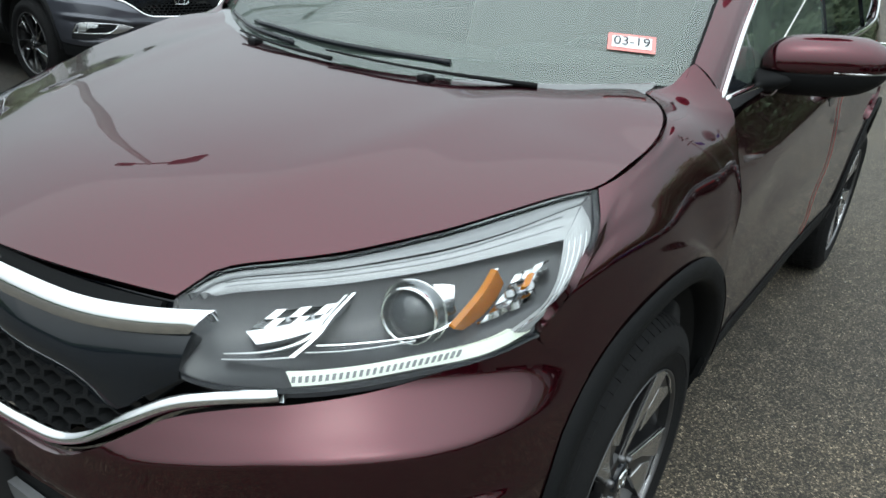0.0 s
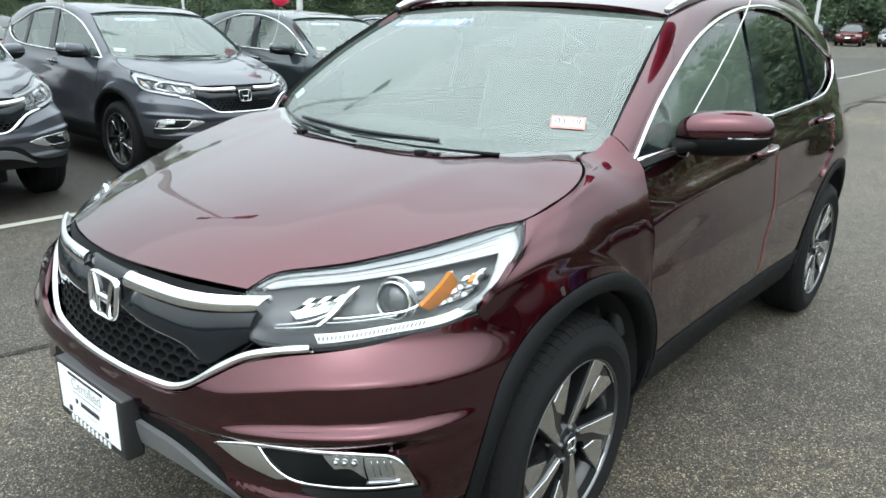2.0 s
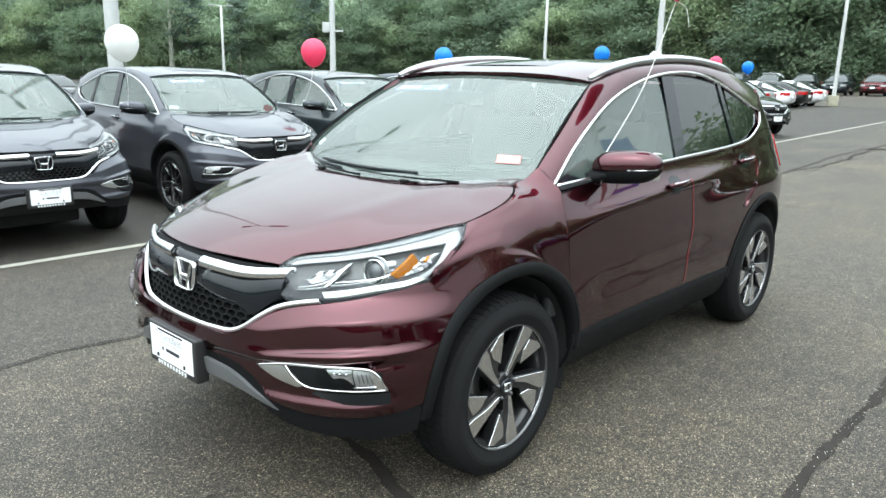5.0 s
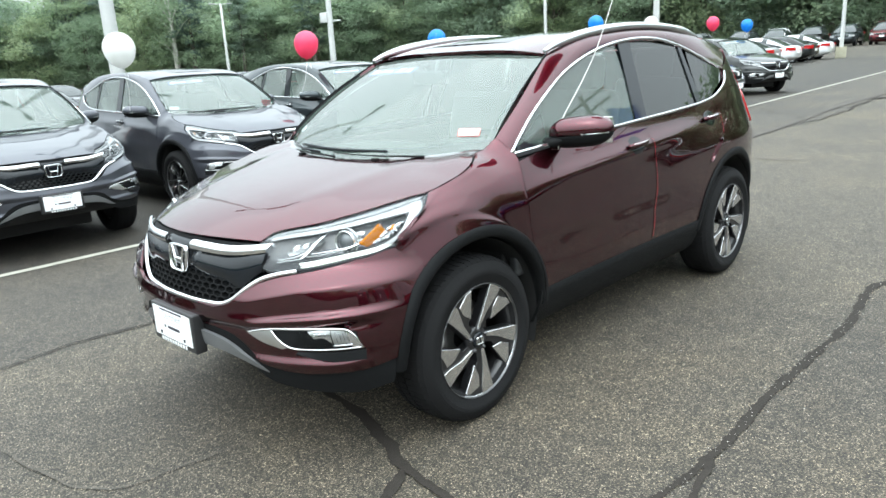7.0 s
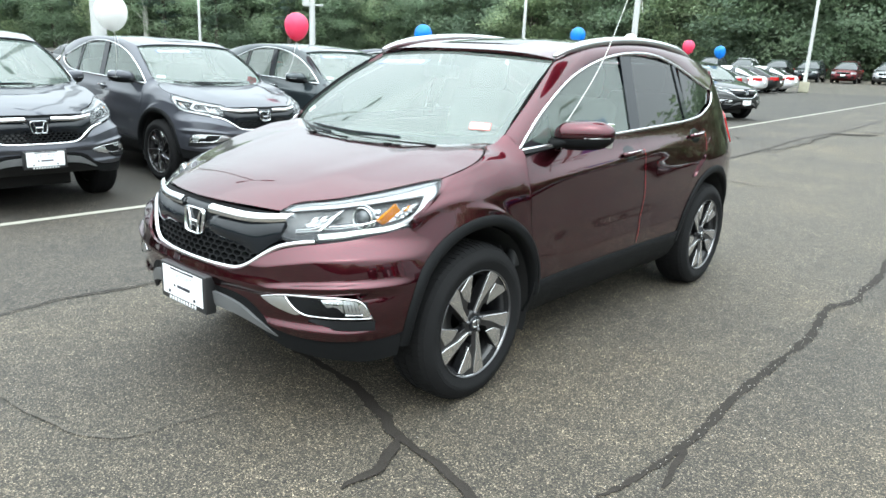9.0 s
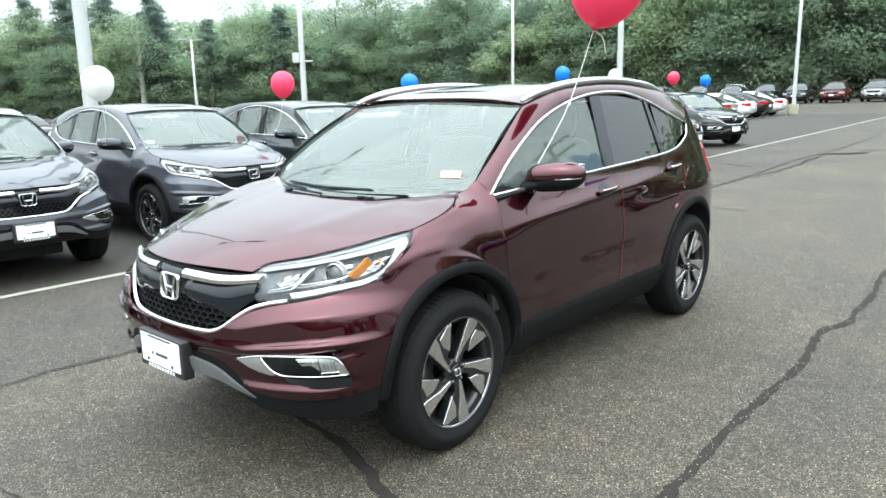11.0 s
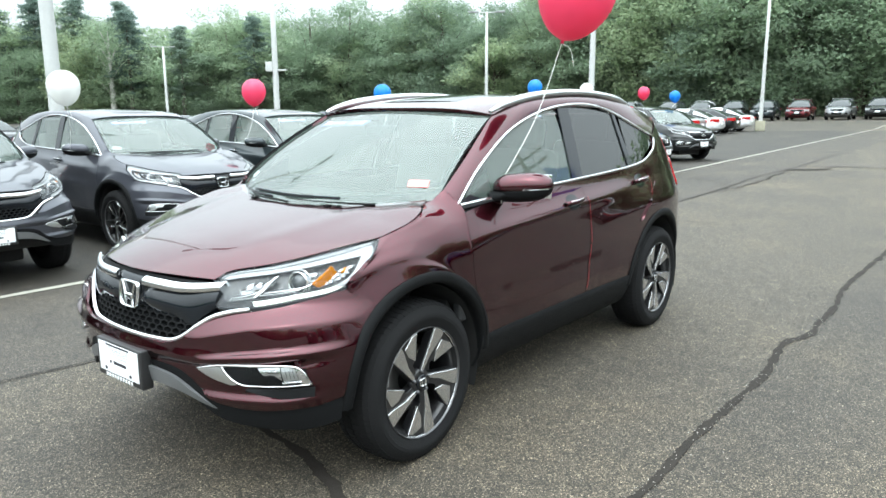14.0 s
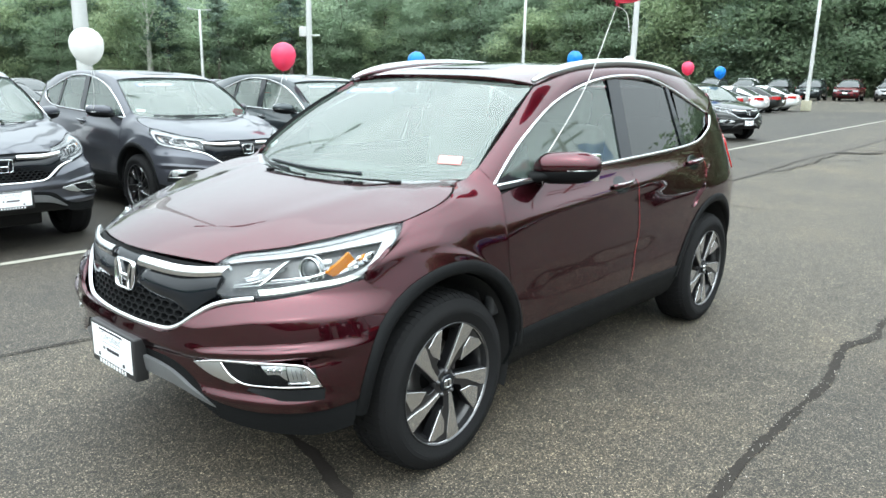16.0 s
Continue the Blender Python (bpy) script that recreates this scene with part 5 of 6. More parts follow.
def on_screen(car, ws, sticker):
    """Papers behind the windscreen."""
    n = normals_of(ws)

    def at(u, v, d):
        a, b = u * (ws.shape[1] - 1), v * (ws.shape[0] - 1)
        i, j = min(ws.shape[1] - 2, int(a)), min(ws.shape[0] - 2, int(b))
        fa, fb = a - i, b - j
        return ((1 - fb) * ((1 - fa) * ws[j, i] + fa * ws[j, i + 1]) + fb * ((1 - fa) * ws[j + 1, i] + fa * ws[j + 1, i + 1])) + n[j, i] * d

    def place(u, v, d):
        o = at(u, v, d)
        r = at(u + 0.02, v, d) - o
        dn = at(u, v + 0.02, d) - o
        x, y = Vector(r).normalized(), -Vector(dn).normalized()
        y = (y - x * y.dot(x)).normalized()
        z = x.cross(y)
        m = Matrix.Identity(4)
        for k, col in enumerate((x, y, z)):
            m.col[k][:3] = col
        m.translation = o
        return m

    m = place(0.30, 0.155, -0.006)
    strip = panel("year_banner", [[m @ Vector((x, y, 0)) for x in np.linspace(-0.21, 0.21, 6)] for y in (0.030, -0.030)], BANNER_BLUE, car, "blue year banner at the top of the windscreen", gap=0, thick=0.001)
    letters("2016", 0.075, PAPER, strip, m @ Matrix.Translation((0.12, 0, 0.003)))
    for k, w in enumerate((0.05, 0.035, 0.06)):
        x = -0.16 + 0.065 * k
        panel("printed_bar", [[m @ Vector((x + a, y, 0.003)) for a in (-w / 2, w / 2)] for y in (0.014, -0.014)], PAPER, strip, gap=0, thick=0.001)
    m = place(0.055, 0.86, -0.006)
    panel("paper_tag", [[m @ Vector((x, y, 0)) for x in (-0.03, 0.07)] for y in (0.02, -0.025)], PAPER, car, "white paper tag", gap=0, thick=0.001)
    if sticker:
        m = place(0.911, 0.842, 0.004) @ Matrix.Rotation(radians(-7), 4, "Z")
        st = panel("inspection_sticker", [[m @ Vector((x, y, 0)) for x in (-0.051, 0.051)] for y in (0.024, -0.024)], STICKER_RED, car, "white inspection sticker with a red border", gap=0, thick=0.001)
        panel("sticker_paper", [[m @ Vector((x, y, 0.0015)) for x in (-0.042, 0.042)] for y in (0.016, -0.016)], PAPER, st, gap=0, thick=0.001)
        letters("03-19", 0.034, INK, st, m @ Matrix.Translation((0, 0, 0.004)))

# ---- the ground's lie: it falls a little towards the rows of cars and rises into the distance ----
def ground_z(x, y):
    return -0.011 * min(12.0, max(0.0, -x - 2.0)) + 0.013 * min(70.0, max(0.0, y - 12.0)) + 0.024 * min(10.0, max(0.0, y - 45.0))


# ---- the cars ----
build_car(RED, "burgundy compact utility car with silver roof rails and black lower trim", sticker=True, guards=True)


def repaint(car, old, paint):
    for o in (car, *car.children_recursive):
        if o.type == "MESH" and o.material_slots and o.data.materials[0] == old:
            o.material_slots[0].link = "OBJECT"
            o.material_slots[0].material = paint
    return car


def park(x, y, turn):
    return pose(x, y, ground_z(x, y), 0, 0, turn)


ROW = "cars parked side by side behind the white line"
grey_car = build_car(GREY, "grey compact utility car parked behind the white line", rails=False, lit_lamps=False)
grey_car.matrix_basis = park(-6.33, -1.19, 89)
tagged(grey_car, group=ROW)
for x, y, turn, paint, text in ((-6.52, 1.30, 90, GREY, "grey compact utility car parked behind the white line"), (-6.38, 3.80, 89, TEAL, "dark green-grey compact utility car in the row"),
                                (-6.45, 6.3, 90, GREY, "grey compact utility car in the row"), (-6.4, 8.8, 90, SILVERCAR, "silver compact utility car in the row"),
                                (-6.45, 11.3, 90, BLACKCAR, "black compact utility car in the row"), (-6.4, 14.4, 90, GREY, "grey compact utility car in the row"),
                                (-6.55, 18.95, 66, BLACKCAR, "black compact utility car at the end of the row"), (-6.4, -3.75, 90, TEAL, "dark green-grey compact utility car in the row")):
    tagged(repaint(copy_thing(grey_car, park(x, y, turn)), GREY, paint), text, "car", ROW)


def build_sedan(paint, label, tall=0.0):
    """A four-door car for the far rows; tall lifts it to a utility car with an upright tail."""
    car = tagged(new("utility_car" if tall else "sedan"), label, "car")
    ys = np.linspace(-2.28, 2.28, 41)
    width = spl([-2.28, -2.15, -1.8, -1.2, 0, 1.2, 1.9, 2.2, 2.28], [0.50, 0.72, 0.86, 0.89, 0.90, 0.89, 0.86, 0.76, 0.62])
    top = spl([-2.28, -2.15, -1.8, -1.0, -0.6, 0.6, 1.2, 1.9, 2.2, 2.28], [0.58, 0.70, 0.80, 0.90, 0.92, 0.95, 0.97, 0.98, 0.95, 0.86])
    low = spl([-2.28, -1.9, 0, 1.9, 2.28], [0.34, 0.22, 0.20, 0.24, 0.40])
    grid = []
    for y in ys:
        w, t, b = float(width(y)), float(top(y)), float(low(y))
        row = []
        for a in np.linspace(-90, 270, 29)[:-1]:
            c, s = math.cos(radians(a)), math.sin(radians(a))
            z = (t + b) / 2 + (t - b) / 2 * math.copysign(abs(s) ** 0.55, s)
            row.append((w * math.copysign(abs(c) ** 0.42, c) * (1 - 0.05 * max(0, s)), y, z))
        grid.append(row)
    k = len(grid[0])
    vs = [v for r in grid for v in r]
    lift = 1 + 0.16 * tall
    vs = [(x, y, z * lift) for x, y, z in vs]
    fs = [(i * k + j, (i + 1) * k + j, (i + 1) * k + (j + 1) % k, i * k + (j + 1) % k) for i in range(40) for j in range(k)] + [tuple(range(k)), tuple(40 * k + j for j in range(k))[::-1]]
    mesh_part("body", vs, fs, paint, car)
    hw, hz = spl([-1.25, -0.5, 0.6, 1.75], [0.80, 0.80, 0.80, 0.76]), spl([-1.25, -0.75, -0.25, 0.35, 1.0, 1.45, 1.85], [0.90, 1.18, 1.38, 1.43, 1.36 + 0.05 * tall, 1.17 + 0.20 * tall, 0.97 + 0.25 * tall])
    cab = []
    for y in np.linspace(-1.25, 1.85, 33):
        t, b, w = float(hz(y)), 0.88, float(hw(y))
        cab.append([(math.copysign(1, a) * w * (1 - 0.30 * f ** 1.5 * (t - b) / 0.55) * g, y, b + (t - b) * f) for a, f, g in ((1, 0, 1), (1, 0.35, 1), (1, 0.7, 1), (1, 0.9, 0.96), (1, 1.0, 0.72), (1, 1.02, 0.0), (-1, 1.0, 0.72), (-1, 0.9, 0.96), (-1, 0.7, 1), (-1, 0.35, 1), (-1, 0, 1))])
    cab = np.array(cab) * (1, 1, lift)
    panel("cabin_glass", cab, PRIVACY_SOLID, car, gap=0, thick=0.01)
    panel("roof", cab[11:21, 2:9], paint, car, gap=0, lift=0.012)
    for s in (1, -1):
        for y0, y1 in ((-1.22, -0.75), (0.95, 1.84)):
            y = np.linspace(y0, y1, 8)
            strip = []
            for q in y:
                t = float(hz(q))
                w = float(hw(q))
                strip.append([(s * w * (1 - 0.30 * f ** 1.5 * (t - 0.88) / 0.55) * 1.01, q, (0.88 + (t - 0.88) * f) * lift) for f in (0.55, 0.8, 0.93)])
            panel("pillar", strip, paint, car, gap=0, lift=0.006)
        tl = [[(s * x, y, z) for x, y in ((0.86, 1.95), (0.80, 2.17), (0.62, 2.30), (0.48, 2.315))] for z in (0.90 * lift, 0.82 * lift, 0.74 * lift)]
        panel("tail_lamp", tl, REDLENS, car, "red tail lamp", gap=0, lift=0.004)
        hl = [[(s * x, y, z) for x, y in ((0.83, -1.95), (0.74, -2.15), (0.52, -2.29))] for z in (0.72 * lift, 0.66 * lift, 0.60 * lift)]
        panel("headlight", hl, LAMP_FAR, car, gap=0, lift=0.01)
        for y in (-1.36, 1.34):
            prof = [(0.20, -0.2), (0.30, -0.205), (0.325, -0.18), (0.325, -0.03), (0.30, 0.0), (0.22, 0.004), (0.21, -0.02)]
            v2, f2 = lathe(prof, 32)
            wheel = mesh_part("wheel", [(s * (0.885 + x), y + b, 0.325 + c) for x, b, c in v2], f2 if s > 0 else [f[::-1] for f in f2], RUBBER, car)
            v2, f2 = lathe([(0.21, -0.02), (0.18, -0.03), (0.05, -0.015), (0.001, -0.012)], 20)
            mesh_part("rim", [(s * (0.885 + x), y + b, 0.325 + c) for x, b, c in v2], f2 if s > 0 else [f[::-1] for f in f2], SATIN, wheel)
        rbox("door_mirror", (0.16, 0.12, 0.10), (s * 0.93, -0.62, 0.98), paint, car, 0.03)
    rbox("plate", (0.32, 0.02, 0.13), (0, 2.30, 0.66), PAPER, car, 0.004)
    if tall:
        mouth = [[(x, -2.292 + 0.10 * (abs(x) / 0.62) ** 2.5, z) for x in np.linspace(-w, w, 13)] for w, z in ((0.50, 0.83), (0.46, 0.76), (0.34, 0.68))]
        panel("grille", mouth, BLACK_GLOSS, car, "black grille", gap=0, lift=0.012)
        bar = [[(x, -2.310 + 0.10 * (abs(x) / 0.62) ** 2.5, z) for x in np.linspace(-0.48, 0.48, 13)] for z in (0.80, 0.775)]
        panel("grille_bar", bar, CHROME, car, "bright grille bar", gap=0, lift=0.014)
        chin = [[(x, -2.275 + 0.16 * (abs(x) / 0.80) ** 3, z) for x in np.linspace(-0.74, 0.74, 15)] for z in (0.55, 0.48, 0.40)]
        panel("lower_bumper", chin, BLACK_TRIM, car, "black lower bumper", gap=0, lift=0.02)
        rbox("front_plate", (0.32, 0.02, 0.14), (0, -2.325, 0.60), PAPER, car, 0.004, "white front plate")
        for s in (1, -1):
            tube("roof_rail", [(s * 0.60, -0.30, 1.60), (s * 0.62, 0.1, 1.68), (s * 0.62, 0.7, 1.67), (s * 0.60, 1.2, 1.60)], 0.018, SATIN, car, "satin roof rail", n=12, sides=6)
            for y in (-1.36, 1.34):
                lip = [[(s * (0.905 + dx), y + r * math.cos(radians(a)), 0.335 + r * math.sin(radians(a))) for a in np.linspace(0, 180, 17)] for r, dx in ((0.345, 0.0), (0.40, 0.004))]
                panel("arch_trim", lip, BLACK_TRIM, car, "black arch trim", gap=0, thick=0.02)
    else:
        rbox("grille", (0.9, 0.05, 0.10), (0, -2.27, 0.50), BLACK_GLOSS, car, 0.02)
    return car


PRIVACY_SOLID = surface("dark_far_glass", (0.03, 0.036, 0.037), 0.12, spec=0.45)
LAMP_FAR = surface("far_lamp_glass", (0.45, 0.46, 0.47), 0.1, coat=1.0)
FAR = "cars in the far rows"
sedan = build_sedan(WHITECAR, "white sedan parked in a far row")
sedan.matrix_basis = park(-12.2, 36.4, -90)
tagged(sedan, group=FAR)
random.seed(4)
for x, y, turn, paint, tone in ((-12.3, 33.7, -90, SILVERCAR, "silver"), (-12.2, 31.0, -90, BLACKCAR, "black"), (-12.2, 28.3, -90, GREY, "grey"), (-12.2, 39.2, -90, BLACKCAR, "black"), (-12.2, 42.0, -90, WHITECAR, "white"),
                                (-17.6, 33, 90, WHITECAR, "white"), (-17.7, 38, 90, BLACKCAR, "black"), (-17.6, 43, 90, WHITECAR, "white")):
    tagged(repaint(copy_thing(sedan, park(x, y, turn)), WHITECAR, paint), tone + " sedan parked in a far row", "car", FAR)
# rows behind the first one, seen as roofs and glass between the nearer cars
for n, (x, turn) in enumerate(((-12.0, -90), (-21.5, 90), (-27.0, -90), (-37.0, 90), (-43.0, -90))):
    for k in range(11):
        y = -4.0 + 2.75 * k + 6.0 * (n // 2) + random.uniform(-0.1, 0.1)
        tone, paint = random.choice((("white", WHITECAR), ("grey", GREY), ("silver", SILVERCAR), ("black", BLACKCAR), ("dark green-grey", TEAL)))
        if n == 0 and k == 2:
            continue
        if random.random() < 0.5 and n < 3:
            tagged(repaint(copy_thing(sedan, park(x, y, turn)), WHITECAR, paint), tone + " sedan parked in a far row", "car", FAR)
        elif n == 0 or random.random() < 0.6:
            tagged(repaint(copy_thing(sedan, park(x, y, turn)), WHITECAR, paint), tone + " sedan parked in a far row", "car", FAR)
# the row across the lane, which the car's side mirrors
for k, (tone, paint) in enumerate((("black", BLACKCAR), ("dark green-grey", TEAL), ("black", BLACKCAR), ("red", REDCAR), ("blue", BLUECAR), ("dark green-grey", TEAL), ("black", BLACKCAR), ("grey", GREY), ("black", BLACKCAR), ("white", WHITECAR))):
    tagged(repaint(copy_thing(sedan, park(11.0, -4.0 + 2.8 * k, 90)), WHITECAR, paint), tone + " sedan parked across the lane", "car", FAR)
# the row along the edge of the woods, facing the camera
far_suv = build_sedan(WHITECAR, "white utility car at the edge of the woods", 1.0)
far_suv.matrix_basis = park(3.8, 60.8, 2)
tagged(far_suv, group=FAR)
for x, y, paint, tone in ((-28.3, 56.4, BLACKCAR, "black"), (-24.8, 57.5, SILVERCAR, "silver"), (-21.4, 58.6, GREY, "grey"), (-18.8, 59.0, WHITECAR, "white"), (-16.2, 59.4, BLACKCAR, "black"), (-13.9, 59.9, TEAL, "dark blue-grey"), (-11.3, 60.2, REDCAR, "red"), (-8.5, 60.7, SILVERCAR, "silver-grey"), (-5.8, 60.8, BLACKCAR, "black"), (-2.9, 60.8, SILVERCAR, "silver"), (0.4, 60.8, REDCAR, "red")):
    tagged(repaint(copy_thing(far_suv, park(x, y, random.uniform(2, 8))), WHITECAR, paint), tone + " utility car at the edge of the woods", "car", FAR)

# ---- asphalt ----
def asphalt():
    m, n, l, b = nodes_of("worn_grey_asphalt")
    co = n.new("ShaderNodeTexCoord")

    def tex(kind, scale, detail=4.0, rough=0.6):
        t = n.new(kind)
        t.inputs["Scale"].default_value = scale
        if kind == "ShaderNodeTexNoise":
            t.inputs["Detail"].default_value, t.inputs["Roughness"].default_value = detail, rough
        l.new(co.outputs["Object"], t.inputs["Vector"])
        return t

    def mixed(fac, a, c, mode="MIX"):
        x = n.new("ShaderNodeMix")
        x.data_type, x.blend_type = "RGBA", mode
        for src, slot in ((fac, 0), (a, 6), (c, 7)):
            if isinstance(src, (int, float)):
                x.inputs[slot].default_value = src
            elif isinstance(src, tuple):
                x.inputs[slot].default_value = (*src, 1)
            else:
                l.new(src, x.inputs[slot])
        return x.outputs[2]

    stones = tex("ShaderNodeTexVoronoi", 205)
    pick = n.new("ShaderNodeSeparateColor")
    l.new(stones.outputs["Color"], pick.inputs[0])
    shade = ramp(n, l, pick.outputs["Red"], [(0.1, (0.032, 0.0278, 0.023)), (0.45, (0.085, 0.0745, 0.062)), (0.8, (0.145, 0.128, 0.106)), (0.96, (0.36, 0.32, 0.27))])
    edges = ramp(n, l, stones.outputs["Distance"], [(0.3, (1, 1, 1)), (0.8, (0.30, 0.30, 0.30))])
    base = mixed(1.0, shade.outputs["Color"], edges.outputs["Color"], "MULTIPLY")
    # larger stones, some pale and some dark, stand among the fine ones
    coarse = tex("ShaderNodeTexVoronoi", 128)
    pick2 = n.new("ShaderNodeSeparateColor")
    l.new(coarse.outputs["Color"], pick2.inputs[0])
    fleck = ramp(n, l, pick2.outputs["Green"], [(0.10, (0.42, 0.42, 0.41)), (0.30, (0.80, 0.79, 0.77)), (0.74, (0.98, 0.97, 0.94)), (0.92, (1.62, 1.57, 1.47))])
    rims = ramp(n, l, coarse.outputs["Distance"], [(0.42, (1, 1, 1)), (0.72, (0.55, 0.55, 0.55))])
    base = mixed(1.0, base, mixed(1.0, fleck.outputs["Color"], rims.outputs["Color"], "MULTIPLY"), "MULTIPLY")
    mid = tex("ShaderNodeTexNoise", 9, 6)
    blot = ramp(n, l, mid.outputs["Fac"], [(0.3, (0.72, 0.72, 0.72)), (0.7, (1.22, 1.21, 1.18))])
    base = mixed(1.0, base, blot.outputs["Color"], "MULTIPLY")
    big = tex("ShaderNodeTexNoise", 0.55, 5, 0.55)
    patch = ramp(n, l, big.outputs["Fac"], [(0.35, (0.80, 0.79, 0.78)), (0.5, (0.99, 0.97, 0.93)), (0.66, (1.26, 1.20, 1.08))])
    base = mixed(1.0, base, patch.outputs["Color"], "MULTIPLY")
    # strips laid at different times run along the lane
    sep = n.new("ShaderNodeSeparateXYZ")
    l.new(co.outputs["Object"], sep.inputs[0])
    lane = n.new("ShaderNodeMapRange")
    lane.inputs["From Min"].default_value, lane.inputs["From Max"].default_value = -6.0, 4.0
    l.new(sep.outputs["X"], lane.inputs["Value"])
    tone = ramp(n, l, lane.outputs[0], [(0.20, (0.55, 0.56, 0.58)), (0.22, (0.80, 0.80, 0.80)), (0.435, (0.84, 0.84, 0.84)), (0.445, (1.12, 1.11, 1.06)), (0.775, (1.12, 1.11, 1.06)), (0.782, (0.90, 0.90, 0.89))])
    base = mixed(1.0, base, tone.outputs["Color"], "MULTIPLY")
    # the paving is paler beyond about y = 43, before the woods
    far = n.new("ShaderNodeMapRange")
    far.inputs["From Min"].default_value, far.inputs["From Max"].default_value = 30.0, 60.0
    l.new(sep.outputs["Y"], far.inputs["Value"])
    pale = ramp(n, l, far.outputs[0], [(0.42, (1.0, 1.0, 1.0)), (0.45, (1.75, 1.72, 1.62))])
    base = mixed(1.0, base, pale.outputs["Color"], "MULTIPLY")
    l.new(base, b.inputs["Base Color"])
    b.inputs["Roughness"].default_value = 0.74
    b.inputs["Specular IOR Level"].default_value = 0.5
    bp = n.new("ShaderNodeBump")
    bp.inputs["Strength"].default_value, bp.inputs["Distance"].default_value = 0.7, 0.004
    l.new(stones.outputs["Distance"], bp.inputs["Height"])
    bp.invert = True
    l.new(bp.outputs[0], b.inputs["Normal"])
    return m


ASPHALT = asphalt()
TAR = surface("black_crack_sealer", (0.031, 0.027, 0.0235), 0.9, spec=0.12, vary=0.35, scale=12, bump=0.4, bump_scale=90, coords="Object")
OLDTAR = surface("faded_crack", (0.088, 0.080, 0.069), 0.9, spec=0.15, vary=0.3, scale=20)
LINE = surface("worn_white_line_paint", (0.31, 0.30, 0.255), 0.8, vary=0.18, scale=5)
xs = np.r_[-400, -150, -80, np.linspace(-50, -14.5, 12), -14, -2, np.linspace(-1, 30, 6), 80, 150, 400]
ys = np.r_[-400, -120, -40, -10, 0, 6, 11.8, 12.2, 20, 28, 36, 44, 46, 50, 54.6, 55.4, 62, 70, 82, 82.4, 150, 400]
verts = [(x, y, ground_z(x, y)) for y in ys for x in xs]
k = len(xs)
faces = [(j * k + i, j * k + i + 1, (j + 1) * k + i + 1, (j + 1) * k + i) for j in range(len(ys) - 1) for i in range(k - 1)]
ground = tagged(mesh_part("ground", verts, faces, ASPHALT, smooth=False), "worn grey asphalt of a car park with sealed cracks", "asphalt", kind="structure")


def ribbon(name, pts, width, material, label, category, seed=0, wander=0.012, rag=0.6, step=0.012):
    """A flat strip along the ground with ragged edges."""
    pts = [(x, y) for x, y in pts]
    lift = 0.004 + 0.0008 * seed
    n = max(4, int(sum(math.dist(a, b) for a, b in zip(pts, pts[1:])) / step))
    c = curve(pts, n)
    t = np.gradient(c, axis=0)
    t /= np.linalg.norm(t, axis=1, keepdims=True)
    verts, faces = [], []
    for i in range(n + 1):
        q = Vector((c[i, 0] * 2.3 + seed, c[i, 1] * 2.3, seed * 1.7))
        off = wander * (noise.noise(q) + 0.6 * noise.noise(q * 4.1)) * 2
        w = width * (1 + rag * 0.9 * noise.noise(q * 3.0 + Vector((9, 0, 0)))) / 2
        if wander:
            w *= min(1, 0.25 + 4 * min(i, n - i) / n)
        for s in (1, -1):
            e = s * (w + rag * width * 0.22 * noise.noise(q * 19 + Vector((0, s * 5, 0))) + (rag * width * 0.27 * noise.noise(q * 60 + Vector((0, s * 9, 3))))) + off
            x, y = c[i, 0] - t[i, 1] * e, c[i, 1] + t[i, 0] * e
            verts.append((x, y, ground_z(x, y) + lift))
    faces = [(2 * i, 2 * i + 1, 2 * i + 3, 2 * i + 2) for i in range(n)]
    return tagged(mesh_part(name, verts, faces, material, smooth=False), label, category, kind="structure")


ribbon("lane_line", [(-3.93, -40), (-3.93, 0), (-3.95, 30), (-3.98, 75)], 0.10, LINE, "worn white painted lane line on asphalt", "road marking", 3, wander=0.0, rag=0.10, step=0.15)
SEALED = "black sealed crack in grey asphalt"
MAIN_CRACK = [(1.60, -2.2), (1.66, -1.75), (1.74, -1.38), (1.775, -1.0), (1.785, -0.80), (1.772, -0.60), (1.768, -0.36), (1.775, -0.07), (1.79, 0.30), (1.798, 0.70), (1.785, 0.93), (1.76, 1.15), (1.748, 1.33), (1.755, 1.49), (1.81, 1.64), (1.84, 1.78), (1.816, 2.05), (1.822, 2.24), (1.828, 2.6), (1.77, 3.4), (1.82, 5.5), (1.78, 8.5)]
ribbon("sealed_crack", MAIN_CRACK, 0.046, TAR, SEALED, "crack", 1, wander=0.006, rag=0.85, step=0.008)
ribbon("sealed_crack", [(1.775, -0.98), (1.83, -1.18), (1.86, -1.36)], 0.035, TAR, SEALED, "crack", 2, rag=0.5)
ribbon("sealed_crack", [(-0.75, -1.35), (-0.3, -1.52), (0.05, -1.575), (0.43, -1.615), (0.66, -1.70), (0.89, -1.80), (1.10, -1.842), (1.32, -1.90), (1.62, -2.12), (1.9, -2.3)], 0.048, TAR, SEALED, "crack", 5)
ribbon("sealed_crack", [(0.90, -1.80), (0.965, -1.90), (1.02, -2.0), (1.02, -2.2)], 0.045, TAR, SEALED, "crack", 6)
ribbon("sealed_crack", [(-1.58, -3.6), (-1.62, -3.0), (-1.61, -2.52), (-1.66, -2.1), (-1.60, -1.66), (-1.64, -0.8), (-1.58, 0.6), (-1.63, 2.2), (-1.58, 5), (-1.66, 8.6), (-1.70, 10.3), (-1.86, 13.9), (-1.70, 17.4), (-1.8, 24)], 0.034, TAR, SEALED, "crack", 7)
HAIR = "faded hairline crack in grey asphalt"
